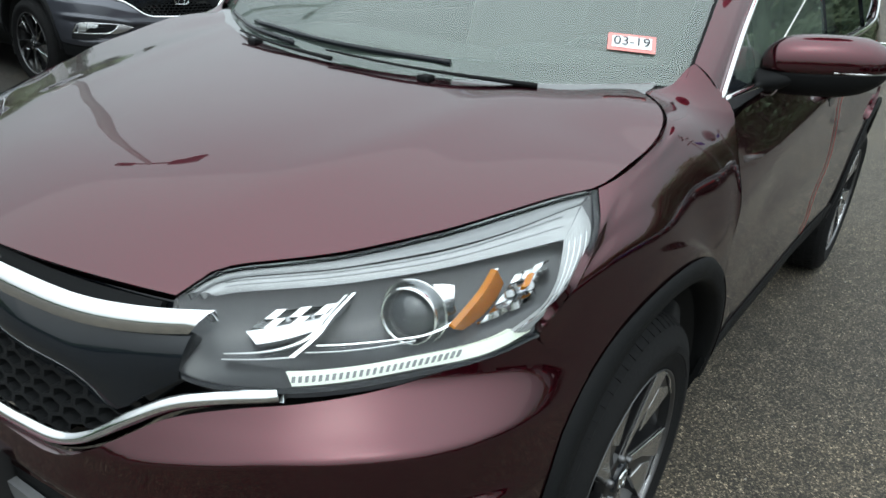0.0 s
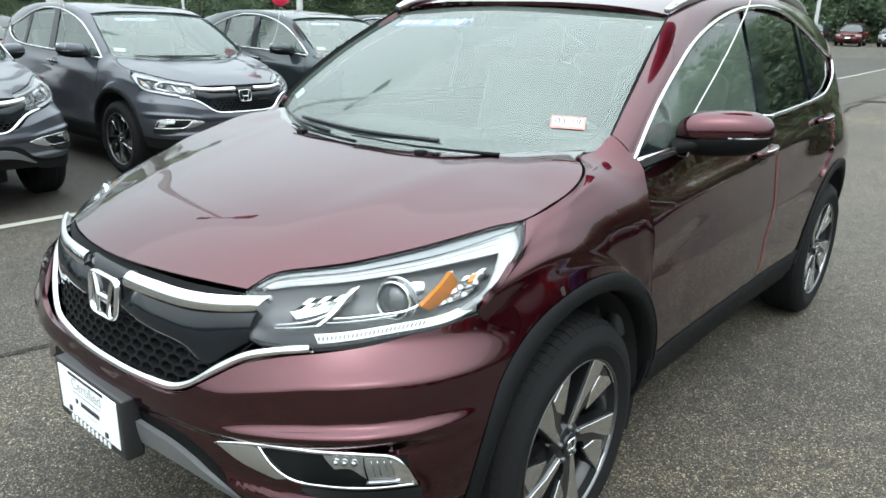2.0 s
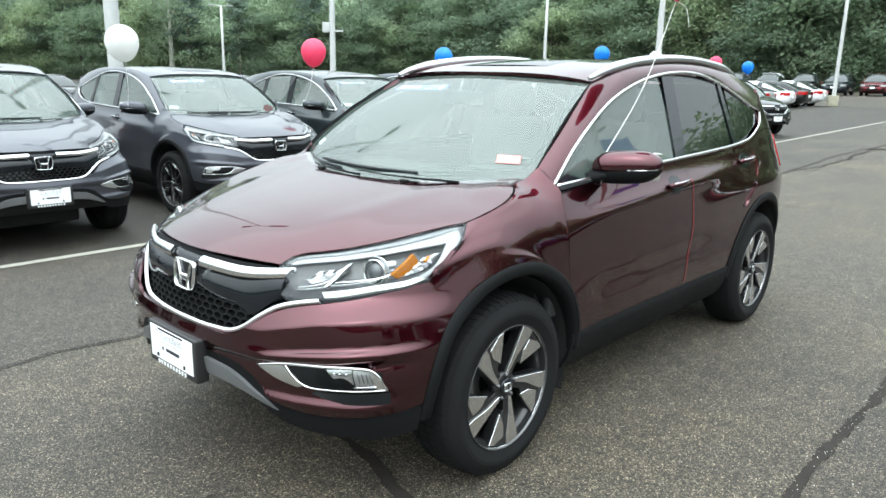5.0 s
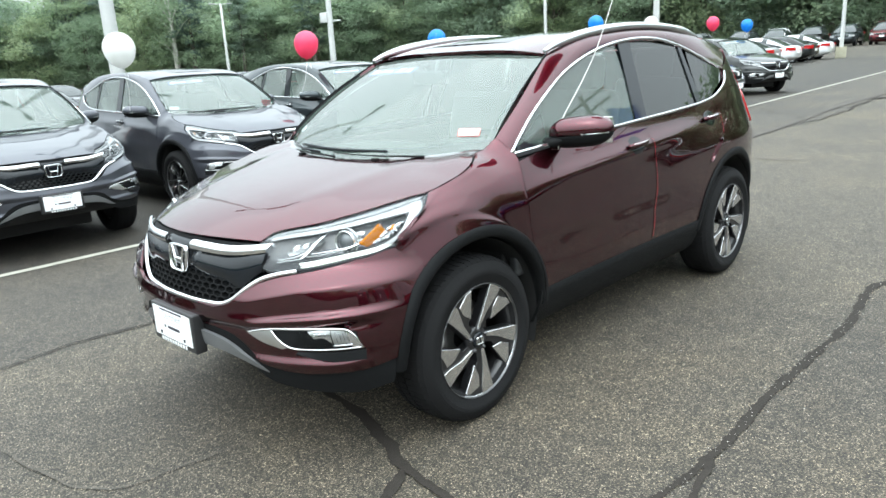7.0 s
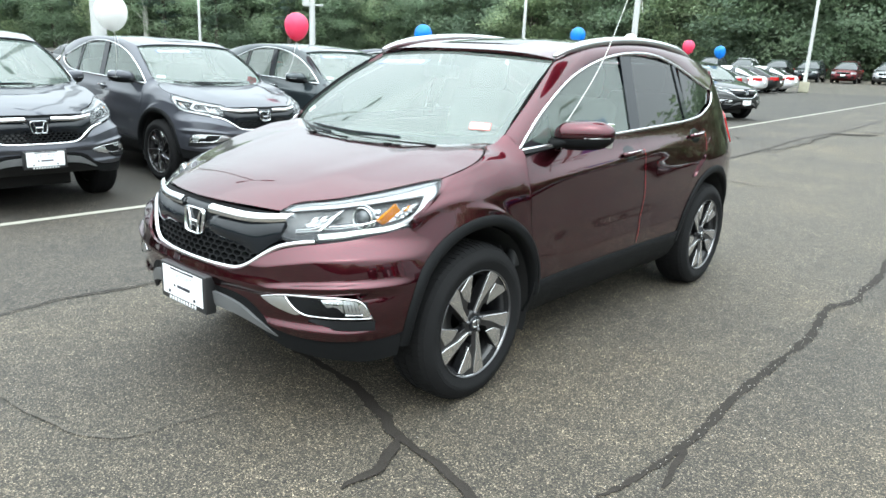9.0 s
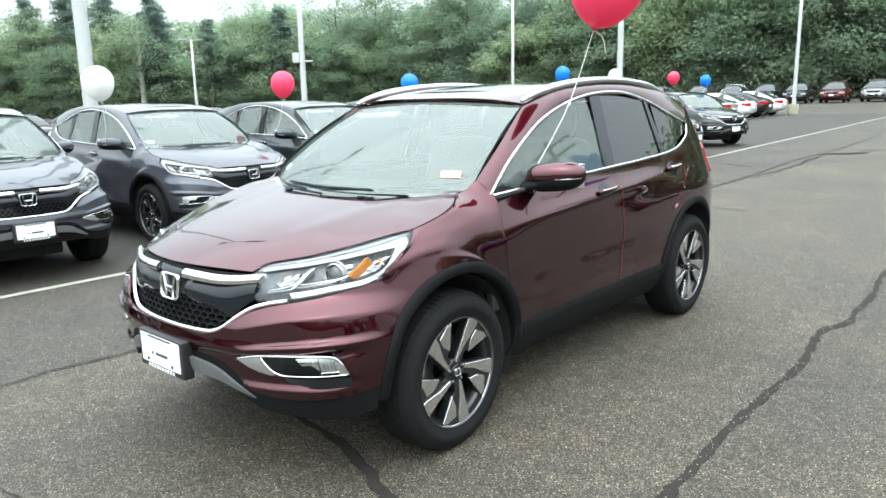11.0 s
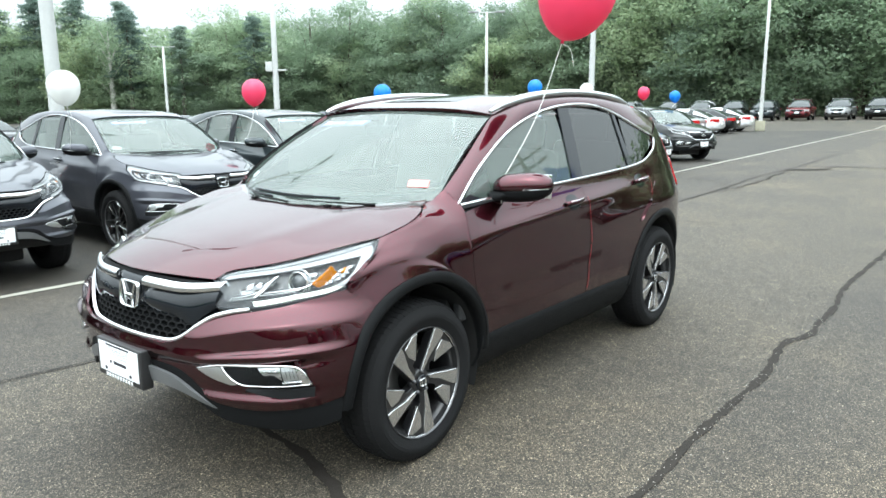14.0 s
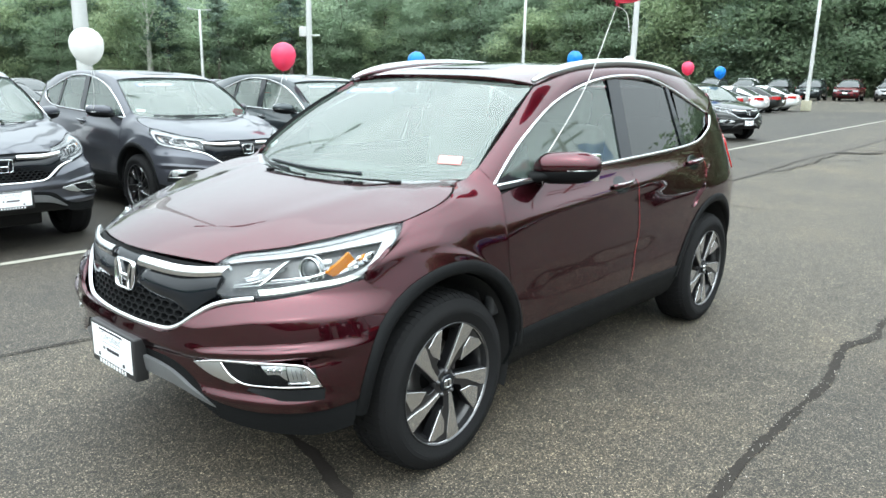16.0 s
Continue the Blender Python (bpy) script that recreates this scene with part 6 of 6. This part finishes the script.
ribbon("hairline_crack", [(-0.7, -2.78), (-0.3, -2.76), (0.10, -2.62), (0.18, -2.4), (0.20, -2.16), (0.33, -1.93), (0.45, -1.84), (0.7, -1.80)], 0.009, OLDTAR, HAIR, "crack", 8, rag=0.8)
ribbon("hairline_crack", [(-1.6, 6.1), (-0.74, 6.36), (-0.3, 6.30), (0.04, 6.42)], 0.030, TAR, HAIR, "crack", 9, rag=0.6)
ribbon("hairline_crack", [(-1.7, 9.0), (-2.4, 9.6), (-2.6, 10.6), (-3.2, 11.2)], 0.045, OLDTAR, HAIR, "crack", 10, wander=0.06)
ribbon("hairline_crack", [(-1.7, 10.3), (-1.2, 11.2), (-0.2, 11.6), (1.2, 12.6)], 0.040, OLDTAR, HAIR, "crack", 11, wander=0.06)
ribbon("hairline_crack", [(-1.8, 13.9), (-0.9, 14.6), (0.6, 14.4), (2.2, 15.5)], 0.05, OLDTAR, HAIR, "crack", 12, wander=0.06)
ribbon("hairline_crack", [(-1.75, 17.0), (-0.6, 17.6), (1.0, 17.4)], 0.09, TAR, HAIR, "crack", 13, wander=0.06)
ribbon("hairline_crack", [(-1.75, 15.9), (-1.3, 16.3), (-0.85, 16.8)], 0.30, TAR, "dark worn patch in grey asphalt", "patch", 15, wander=0.05, rag=0.5)
ribbon("hairline_crack", [(-1.64, 10.4), (-1.5, 12.9), (-1.62, 14.6), (-1.5, 16.0)], 0.05, TAR, HAIR, "crack", 16, wander=0.05)
ribbon("hairline_crack", [(-1.5, 12.6), (-0.9, 13.2), (-0.2, 13.0), (0.6, 13.8)], 0.035, OLDTAR, HAIR, "crack", 17, wander=0.05)
ribbon("hairline_crack", [(-1.64, 11.2), (-2.3, 12.6), (-2.9, 13.0), (-3.6, 14.2)], 0.035, OLDTAR, HAIR, "crack", 18, wander=0.05)
ribbon("hairline_crack", [(-1.66, 7.9), (-1.1, 8.3), (-0.6, 8.2), (0.3, 8.9), (1.2, 8.8)], 0.022, OLDTAR, HAIR, "crack", 19, wander=0.05)
ribbon("hairline_crack", [(1.98, 0.2), (2.02, 0.9), (1.99, 1.6), (2.05, 2.4)], 0.005, OLDTAR, HAIR, "crack", 14, rag=0.9)

# loose pale chips lie along the cracks and here and there on the paving
CHIP = surface("pale_stone_chip", (0.42, 0.40, 0.36), 0.85, vary=0.3, scale=40)
rnd = random.Random(31)
line = curve(MAIN_CRACK[:18], 400)
verts, faces = [], []
for k in range(420):
    if k < 190:
        x, y = line[rnd.randrange(len(line))]
        x, y = x + rnd.gauss(0, 0.022), y + rnd.gauss(0, 0.022)
    else:
        x, y = rnd.uniform(0.9, 2.9), rnd.uniform(-3.0, 3.0)
    r, turn, b = rnd.uniform(0.0018, 0.0048), rnd.uniform(0, 6.28), len(verts)
    z = ground_z(x, y) + (0.0045 if k < 190 else 0.001)
    for q, h, f in ((0, 0, 1.0), (1.57, 0, 0.6), (3.14, 0, 1.1), (4.71, 0, 0.7)):
        verts.append((x + r * f * math.cos(q + turn), y + r * f * math.sin(q + turn), z))
    verts.append((x, y, z + r * 0.7))
    faces += [(b, b + 1, b + 4), (b + 1, b + 2, b + 4), (b + 2, b + 3, b + 4), (b + 3, b, b + 4), (b + 3, b + 2, b + 1, b)]
tagged(mesh_part("stone_chips", verts, faces, CHIP, smooth=False), "small pale stone chips strewn over grey asphalt", "gravel", kind="stuff")

# ---- lamp posts ----
POST = surface("pale_painted_steel", (0.46, 0.47, 0.46), 0.45, 0.0, vary=0.08)
HEADS = surface("grey_lamp_head", (0.30, 0.31, 0.31), 0.4)
CONCRETE = surface("stained_yellow_concrete", (0.36, 0.345, 0.26), 0.9, vary=0.2, bump=0.3)


def lamp_post(x, y, height, radius, turn, box=False):
    z = ground_z(x, y)
    post = tagged(new("lamp_post"), "tall pale steel lamp post with a small box" if box else "tall pale steel lamp post with two flat lamp heads", "lamp post", "lamp posts of the car park")
    post.matrix_basis = pose(x, y, z, 0, 0, turn)
    vs, fs = [], []
    for h, r in ((0.6, radius), (height * 0.5, radius * 0.85), (height, radius * 0.7)):
        vs += [(r * math.cos(a), r * math.sin(a), h) for a in [2 * math.pi * i / 12 for i in range(12)]]
    fs = [(q * 12 + i, q * 12 + (i + 1) % 12, (q + 1) * 12 + (i + 1) % 12, (q + 1) * 12 + i) for q in (0, 1) for i in range(12)] + [tuple(24 + i for i in range(12))]
    mesh_part("pole", vs, fs, POST, post)
    rbox("base", (radius * 5, radius * 5, 0.62), (0, 0, 0.30), CONCRETE, post, 0.04, "stained concrete base")
    rbox("arm", (1.5, 0.07, 0.07), (0, 0, height - 0.03), POST, post, 0.01)
    for s in (1, -1):
        rbox("lamp_head", (0.62, 0.32, 0.11), (s * 0.85, 0, height), HEADS, post, 0.03, "flat grey lamp head")
    if box:
        rbox("camera_box", (0.30, 0.26, 0.36), (-0.20, 0, 3.35), POST, post, 0.03, "pale box on the post")
        rbox("bracket", (0.7, 0.06, 0.06), (0.1, 0, 3.22), POST, post, 0.01)
    return post


for x, y, h, r, turn, box in ((-9.25, 1.62, 8.3, 0.12, 25, False), (-19.2, 13.9, 8.2, 0.115, 20, True), (-66, 37, 8.0, 0.15, 55, False), (-24.5, 35.0, 7.6, 0.11, 35, False), (-9.2, 19.8, 8.2, 0.11, 25, False), (-9.7, 43.0, 9.2, 0.11, 15, False), (-76.8, 18.1, 8.0, 0.15, 60, False)):
    lamp_post(x, y, h, r, turn, box)


# ---- balloons ----
def latex(name, color):
    m = bpy.data.materials.new(name)
    m.use_nodes = True
    n, l = m.node_tree.nodes, m.node_tree.links
    b = n["Principled BSDF"]
    tex = noise_node(n, l, 3.0, 2.0)
    r = ramp(n, l, tex.outputs["Fac"], [(0.3, [c * 0.92 for c in color]), (0.7, color)])
    l.new(r.outputs["Color"], b.inputs["Base Color"])
    b.inputs["Roughness"].default_value = 0.3
    t, mix = n.new("ShaderNodeBsdfTranslucent"), n.new("ShaderNodeMixShader")
    l.new(r.outputs["Color"], t.inputs["Color"])
    mix.inputs["Fac"].default_value = 0.45
    l.new(b.outputs[0], mix.inputs[1])
    l.new(t.outputs[0], mix.inputs[2])
    l.new(mix.outputs[0], n["Material Output"].inputs["Surface"])
    return m


LATEX = {"white": latex("white_latex", (0.86, 0.86, 0.84)), "red": latex("red_latex", (0.86, 0.10, 0.22)), "blue": latex("blue_latex", (0.035, 0.31, 0.78))}
STRING = surface("white_string", (0.72, 0.72, 0.70), 0.8)


def balloon(tone, at, r, lean, tie):
    """A latex balloon with a knot, its string running down to where it is tied."""
    b = tagged(new("balloon"), tone + " latex balloon on a white string", "balloon", "balloons above the cars")
    prof = [(0.0005, 1.0)] + [(math.sin(a) * (1.0 if a < 1.6 else 1 - 0.16 * ((a - 1.6) / 1.54) ** 1.5), math.cos(a) * (1.0 if a < 1.57 else 1.28)) for a in np.linspace(0.12, 3.02, 26)] + [(0.035, -1.30), (0.06, -1.36), (0.001, -1.355)]
    m = pose(*at, *lean)
    vs, fs = lathe([(q * r, h * r) for q, h in prof], 36)
    turnup = Matrix(((0, 0, 1, 0), (0, 1, 0, 0), (1, 0, 0, 0), (0, 0, 0, 1)))
    mesh_part("skin", [m @ turnup @ Vector(v) for v in vs], fs, LATEX[tone], b)
    knot = m @ Vector((0, 0, -1.36 * r))
    q = [knot, (knot + Vector(tie)) / 2 + Vector((0.02, 0.01, -0.03)), Vector(tie)]
    tube("string", [tuple(v) for v in q], 0.0020 if r > 0.2 else 0.0025, STRING, b, n=20, sides=5)
    tube("string_end", [tuple(knot), tuple(knot + Vector((0.05, 0, -0.03))), tuple(knot + Vector((0.07, 0.01, -0.12)))], 0.0018, STRING, b, n=8, sides=5)
    return b


for tone, at, tie in (("white", (-5.50, 0.10, 1.85), (-5.95, 0.30, 1.12)), ("red", (-5.95, 2.98, 1.86), (-5.95, 2.78, 1.12)), ("blue", (-7.1, 6.9, 1.92), (-6.2, 6.9, 1.5)),
                      ("blue", (-6.3, 11.3, 2.12), (-6.3, 11.3, 1.5)), ("white", (-6.2, 13.7, 2.10), (-6.2, 13.7, 1.5)), ("red", (-6.0, 16.9, 2.08), (-6.0, 16.9, 1.2)), ("blue", (-6.1, 19.6, 2.02), (-6.1, 18.9, 1.5))):
    balloon(tone, at, 0.172, (random.uniform(-8, 8), random.uniform(-8, 8), 0), tie)
balloon("red", (0.93, -0.07, 2.17), 0.205, (-4, 16, 0), (0.825, -0.64, 1.17))
tagged(tube("string_loop", [(0.822, -0.66, 1.19), (0.855, -0.665, 1.175), (0.86, -0.66, 1.12), (0.84, -0.63, 1.095), (0.82, -0.60, 1.13), (0.822, -0.625, 1.185)], 0.002, STRING, n=30, sides=5), "white string looped round the mirror arm", "string")


# ---- woods ----
def foliage(name, dark, mid, pale):
    """Leaves that differ from one another and from tree to tree, and let light through."""
    m, n, l, b = nodes_of(name)
    geo, info = n.new("ShaderNodeNewGeometry"), n.new("ShaderNodeObjectInfo")
    add = n.new("ShaderNodeMath")
    add.operation = "MULTIPLY_ADD"
    add.inputs[1].default_value = 0.22
    l.new(geo.outputs["Random Per Island"], add.inputs[0])
    half = n.new("ShaderNodeMath")
    half.operation = "MULTIPLY"
    half.inputs[1].default_value = 0.72
    l.new(info.outputs["Random"], half.inputs[0])
    l.new(half.outputs[0], add.inputs[2])
    r = ramp(n, l, add.outputs[0], [(0.1, dark), (0.55, mid), (0.92, pale)])
    l.new(r.outputs["Color"], b.inputs["Base Color"])
    b.inputs["Roughness"].default_value = 0.7
    b.inputs["Specular IOR Level"].default_value = 0.2
    t, mix = n.new("ShaderNodeBsdfTranslucent"), n.new("ShaderNodeMixShader")
    # the let-through colour is lifted to lighten the crowns' dark gaps, as haze would
    thin = n.new("ShaderNodeMix")
    thin.data_type, thin.blend_type = "RGBA", "MULTIPLY"
    thin.inputs[0].default_value, thin.inputs[7].default_value = 1.0, (1.40, 1.42, 1.45, 1)
    l.new(r.outputs["Color"], thin.inputs[6])
    l.new(thin.outputs[2], t.inputs["Color"])
    mix.inputs["Fac"].default_value = 0.64
    l.new(b.outputs[0], mix.inputs[1])
    l.new(t.outputs[0], mix.inputs[2])
    l.new(mix.outputs[0], n["Material Output"].inputs["Surface"])
    return m


# greens paler and greyer than real leaves: haze over the woods put into colour
LEAF = foliage("spring_leaves", (0.185, 0.240, 0.175), (0.235, 0.300, 0.195), (0.305, 0.355, 0.215))
NEEDLE = foliage("pine_needles", (0.135, 0.182, 0.155), (0.165, 0.215, 0.175), (0.195, 0.245, 0.190))
BARK = surface("grey_brown_bark", (0.11, 0.095, 0.08), 0.9, vary=0.3, scale=3, bump=0.5, bump_scale=20)
BIRCH = surface("pale_bark", (0.42, 0.41, 0.38), 0.8, vary=0.3, scale=4)


def make_tree(seed, height, spread, low, kind, leaves, size=0.150):
    """A trunk with limbs and a crown of many single leaves in loose clumps."""
    rnd = random.Random(seed)
    tree = tagged(new("pine_tree" if kind == "pine" else "tree"), "tall dark pine with tiered branches" if kind == "pine" else "leafy spring tree at the edge of the woods", "tree", "trees at the edge of the woods")
    limbs, clumps = [], []
    if kind == "pine":
        for k in range(64):
            h = low + (height - low) * (k / 64) ** 0.9
            a = rnd.uniform(0, 2 * math.pi)
            reach = spread * (1 - (h - low) / (height - low)) ** 0.62 * rnd.uniform(0.25, 1.1) + 0.5
            tip = (reach * math.cos(a), reach * math.sin(a), h + rnd.uniform(-0.3, 0.5))
            limbs.append(([(0, 0, h), (tip[0] * 0.5, tip[1] * 0.5, h + 0.2), tip], 0.05))
            for q in np.linspace(0.25, 1.0, 6):
                clumps.append((tip[0] * q, tip[1] * q, h + 0.2 * math.sin(q * 3) + rnd.uniform(-0.1, 0.25), 0.95 * (1.1 - 0.4 * q), 0.40))
    else:
        n = 9
        for k in range(n):
            a = 2 * math.pi * k / n * 1.62 + rnd.uniform(-0.5, 0.5)
            h0 = low + (height * 0.72 - low) * rnd.random()
            reach = spread * rnd.uniform(0.5, 0.95)
            top = min(height, h0 + rnd.uniform(0.18, 0.42) * height)
            tip = (reach * math.cos(a), reach * math.sin(a), top)
            limbs.append(([(0, 0, h0), (tip[0] * 0.45, tip[1] * 0.45, (h0 + top) / 2 + 0.4), tip], 0.11))
            for q in range(5):
                f = rnd.uniform(0.35, 1.0)
                clumps.append((tip[0] * f + rnd.gauss(0, 0.9), tip[1] * f + rnd.gauss(0, 0.9), h0 + (top - h0) * f + rnd.gauss(0, 0.8), rnd.uniform(1.0, 1.9), rnd.uniform(0.5, 1.0)))
        for q in range(40 if kind == "birch" else 84):
            a, f = rnd.uniform(0, 2 * math.pi), rnd.random() ** 0.4
            h = low + (height - low) * rnd.random()
            shell = spread * (0.35 + 0.65 * math.sin(math.pi * min(1, 0.12 + 0.88 * (h - low) / (height - low))) ** 0.7)
            clumps.append((shell * f * math.cos(a), shell * f * math.sin(a), h, rnd.uniform(1.0, 2.0), rnd.uniform(0.6, 0.95)))
    g = np.random.default_rng(seed)
    clumps = np.array(clumps)
    w = clumps[:, 3] ** 1.5
    c = clumps[g.choice(len(clumps), leaves, p=w / w.sum())]
    d = g.normal(size=(leaves, 3))
    d *= (g.random(leaves) ** 0.45 / np.linalg.norm(d, axis=1))[:, None]
    at = c[:, :3] + d * c[:, 3:4] * np.c_[np.ones((leaves, 2)), c[:, 4]]
    # leaves face outwards and upwards, with much scatter
    face = 0.30 * at / np.linalg.norm(at * (1, 1, 0.2), axis=1)[:, None] * (1, 1, 0) + (0, 0, 0.30) + g.normal(size=(leaves, 3)) * 0.6
    u = np.cross(face, g.normal(size=(leaves, 3)))
    v = np.cross(face, u)
    u *= (size * g.uniform(0.6, 1.3, leaves) * (1.7 if kind == "pine" else 1.0) / np.linalg.norm(u, axis=1))[:, None]
    v *= (size * g.uniform(0.6, 1.1, leaves) * (0.6 if kind == "pine" else 1.0) / np.linalg.norm(v, axis=1))[:, None]
    verts = np.stack([at - u - v * 0.5, at + u - v * 0.4, at + v], 1).reshape(-1, 3)
    faces = np.arange(3 * leaves).reshape(-1, 3).tolist()
    mesh_part("crown", verts, faces, NEEDLE if kind == "pine" else LEAF, tree, smooth=False)
    r0 = 0.024 * height
    vs, fs = [], []
    chains = [([(0, 0, 0), (rnd.uniform(-0.2, 0.2), rnd.uniform(-0.2, 0.2), height * 0.5), (0, 0, height * 0.93)], r0)] + limbs
    for pts, rad in chains:
        c = curve(pts, 5)
        b = len(vs)
        for i in range(6):
            q = rad * (1 - 0.85 * i / 5)
            vs += [(c[i, 0] + q * math.cos(w), c[i, 1] + q * math.sin(w), c[i, 2]) for w in (0, 1.257, 2.513, 3.77, 5.027)]
        fs += [(b + i * 5 + j, b + i * 5 + (j + 1) % 5, b + (i + 1) * 5 + (j + 1) % 5, b + (i + 1) * 5 + j) for i in range(5) for j in range(5)]
    mesh_part("trunk", vs, fs, BIRCH if kind == "birch" else BARK, tree)
    return tree


kinds = [make_tree(11, 15.5, 4.2, 1.6, "leafy", 15500), make_tree(12, 13.5, 3.8, 1.2, "leafy", 14500), make_tree(13, 17.5, 4.6, 2.0, "leafy", 15500), make_tree(14, 12.0, 3.6, 0.8, "leafy", 13500),
         make_tree(15, 18.0, 3.9, 4.0, "pine", 9000, 0.15), make_tree(16, 15.0, 3.4, 3.0, "birch", 5000, 0.13)]
plain = [make_tree(17, 15.0, 4.4, 1.5, "leafy", 1700, 0.42), make_tree(18, 13.0, 4.2, 1.0, "leafy", 1700, 0.42), make_tree(19, 14.0, 4.2, 1.0, "leafy", 4500, 0.24)]
rnd = random.Random(21)
EDGE_X = [-135, -110, -75, -40, -10, 30, 75]
EDGE_Y = [10, 42, 72, 79, 75, 72, 68]


def plant(tree, x, y, wide, tall):
    tree.matrix_basis = pose(x, y, ground_z(x, min(y, 82)) - 0.1, 0, 0, rnd.uniform(0, 360))
    tree.scale = (wide, wide, tall)


def edge(x):
    return float(np.interp(x, EDGE_X, EDGE_Y))


for k, t in enumerate(kinds):
    plant(t, -64 + 11.0 * k, edge(-64 + 11.0 * k) + 2, 1.1, 1.05)
# the wood's skyline is lower and broken far off, and taller near by
for depth in range(3):
    x = -134.0 + depth
    while x < -2:
        near = min(1.0, max(0.0, (x + 46) / 16))
        t = rnd.choice(kinds[:4] * 3 + kinds[4:5] * (1 if near < 0.5 and depth else 0) + kinds[5:] * 2)
        tall = rnd.uniform(0.66, 1.06) * (0.90 + 0.40 * near) * (1 + 0.05 * depth)
        wide = rnd.uniform(1.15, 1.6) * (0.9 + 0.2 * near)
        plant(copy_thing(t, pose(x, 0, 0)), x, edge(x) + 4.2 * depth + rnd.uniform(-1.4, 1.4), wide, tall)
        x += rnd.uniform(4.0, 5.9)
# tall pines that stand over the skyline
for x, y, tall in ((-116, 40, 0.95), (-112, 44, 1.0), (-108, 48, 0.98), (-104, 53, 0.95), (-99, 51, 0.85), (-92, 55, 0.72), (-83, 61, 0.78), (-72, 78, 0.80), (-69, 80, 0.70), (-50, 84, 1.05), (-47, 87, 0.9), (-35, 86, 1.15), (-24, 85, 1.2)):
    plant(copy_thing(kinds[4], pose(x, y, 0)), x, y, 1.15 * tall, tall)
# undergrowth along the edge of the woods, and the thick of the woods behind it
leaves = 140000
g = np.random.default_rng(8)
x = g.uniform(-130, 40, leaves)
deep = g.random(leaves) < 0.35
y = np.interp(x, EDGE_X, EDGE_Y) - 1.8 + np.where(deep, g.uniform(14, 20, leaves), g.uniform(0, 9, leaves))
swell = np.array([noise.noise(Vector((p * 0.16, q * 0.16, 0))) for p, q in zip(x, y)])
z = np.array([ground_z(p, min(q, 82)) for p, q in zip(x, y)]) + np.where(deep, g.uniform(0, 14, leaves), g.random(leaves) ** 1.25 * (4.2 + 3.5 * swell))
u, v = g.normal(size=(2, leaves, 3)) * (1, 1, 0.75)
u *= (g.uniform(0.12, 0.26, leaves) * np.where(deep, 2.4, 1) / np.linalg.norm(u, axis=1))[:, None]
v *= (g.uniform(0.12, 0.24, leaves) * np.where(deep, 2.4, 1) / np.linalg.norm(v, axis=1))[:, None]
at = np.c_[x, y, z]
tagged(mesh_part("undergrowth", np.stack([at - u - v * 0.5, at + u - v * 0.4, at + v], 1).reshape(-1, 3), np.arange(3 * leaves).reshape(-1, 3).tolist(), LEAF, smooth=False), "dense green undergrowth along the edge of the woods", "undergrowth", kind="stuff")
# trees round the other sides of the car park
for k, t in enumerate(plain):
    plant(t, 4 + 5 * k, edge(4) + 3, 1.1, 0.95)
for k in range(60):
    x = 1 + 1.15 * k
    plant(copy_thing(plain[k % 2], pose(x, 0, 0)), x, edge(x) + 5 * (k % 3) + rnd.uniform(-2, 2), 1.25, rnd.uniform(0.78, 0.98))
for k in range(46):
    a, far = radians(30 + 50 * k / 45), 49 + 5 * (k % 3) + rnd.uniform(-2, 2)
    plant(copy_thing(plain[2], pose(0, 0, 0)), far * math.cos(a), far * math.sin(a), 1.15, rnd.uniform(0.60, 0.80))
for k in range(96):
    a, far = radians(-150 + 178 * (k % 48) / 47 + rnd.uniform(-2, 2)), (58 if k < 48 else 66) + rnd.uniform(-3, 3)
    plant(copy_thing(plain[k % 2], pose(0, 0, 0)), far * math.cos(a), far * math.sin(a), 1.5, rnd.uniform(0.26, 0.42))


# ---- the side of the car park that shows in the car's windows and doors ----
FLAG = surface("blue_flag_cloth", (0.03, 0.10, 0.42), 0.7, vary=0.15)
WOOD = surface("weathered_pole_wood", (0.16, 0.13, 0.10), 0.9, vary=0.25)
flag = tagged(new("flag"), "blue cloth flag on a tall white flagpole", "flag")
flag.matrix_basis = pose(15.6, 28.2, -0.1, 0, 0, -30)
tube("flagpole", [(0, 0, 0), (0, 0, 5), (0, 0, 11.5)], [0.07, 0.055, 0.035], POST, flag, n=6, sides=12)
cloth = np.array([[(-0.04 - 1.25 * u, 0.10 * math.sin(5 * u + z), z - 0.55 * u + 0.06 * math.sin(7 * u)) for u in np.linspace(0, 1, 15)] for z in np.linspace(9.1, 10.1, 9)])
mesh_part("cloth", cloth.reshape(-1, 3), [(i * 15 + j, i * 15 + j + 1, (i + 1) * 15 + j + 1, (i + 1) * 15 + j) for i in range(8) for j in range(14)], FLAG, flag)
pole = tagged(new("utility_pole"), "weathered wooden utility pole with two crossarms", "utility pole")
pole.matrix_basis = pose(17.0, 29.6, 0, 0, 0, -20)
tube("pole", [(0, 0, 0), (0, 0, 5), (0, 0, 12)], [0.17, 0.15, 0.12], WOOD, pole, n=6, sides=12)
for z in (11.6, 11.0):
    rbox("crossarm", (2.6, 0.11, 0.13), (0, 0.12, z), WOOD, pole, 0.01)
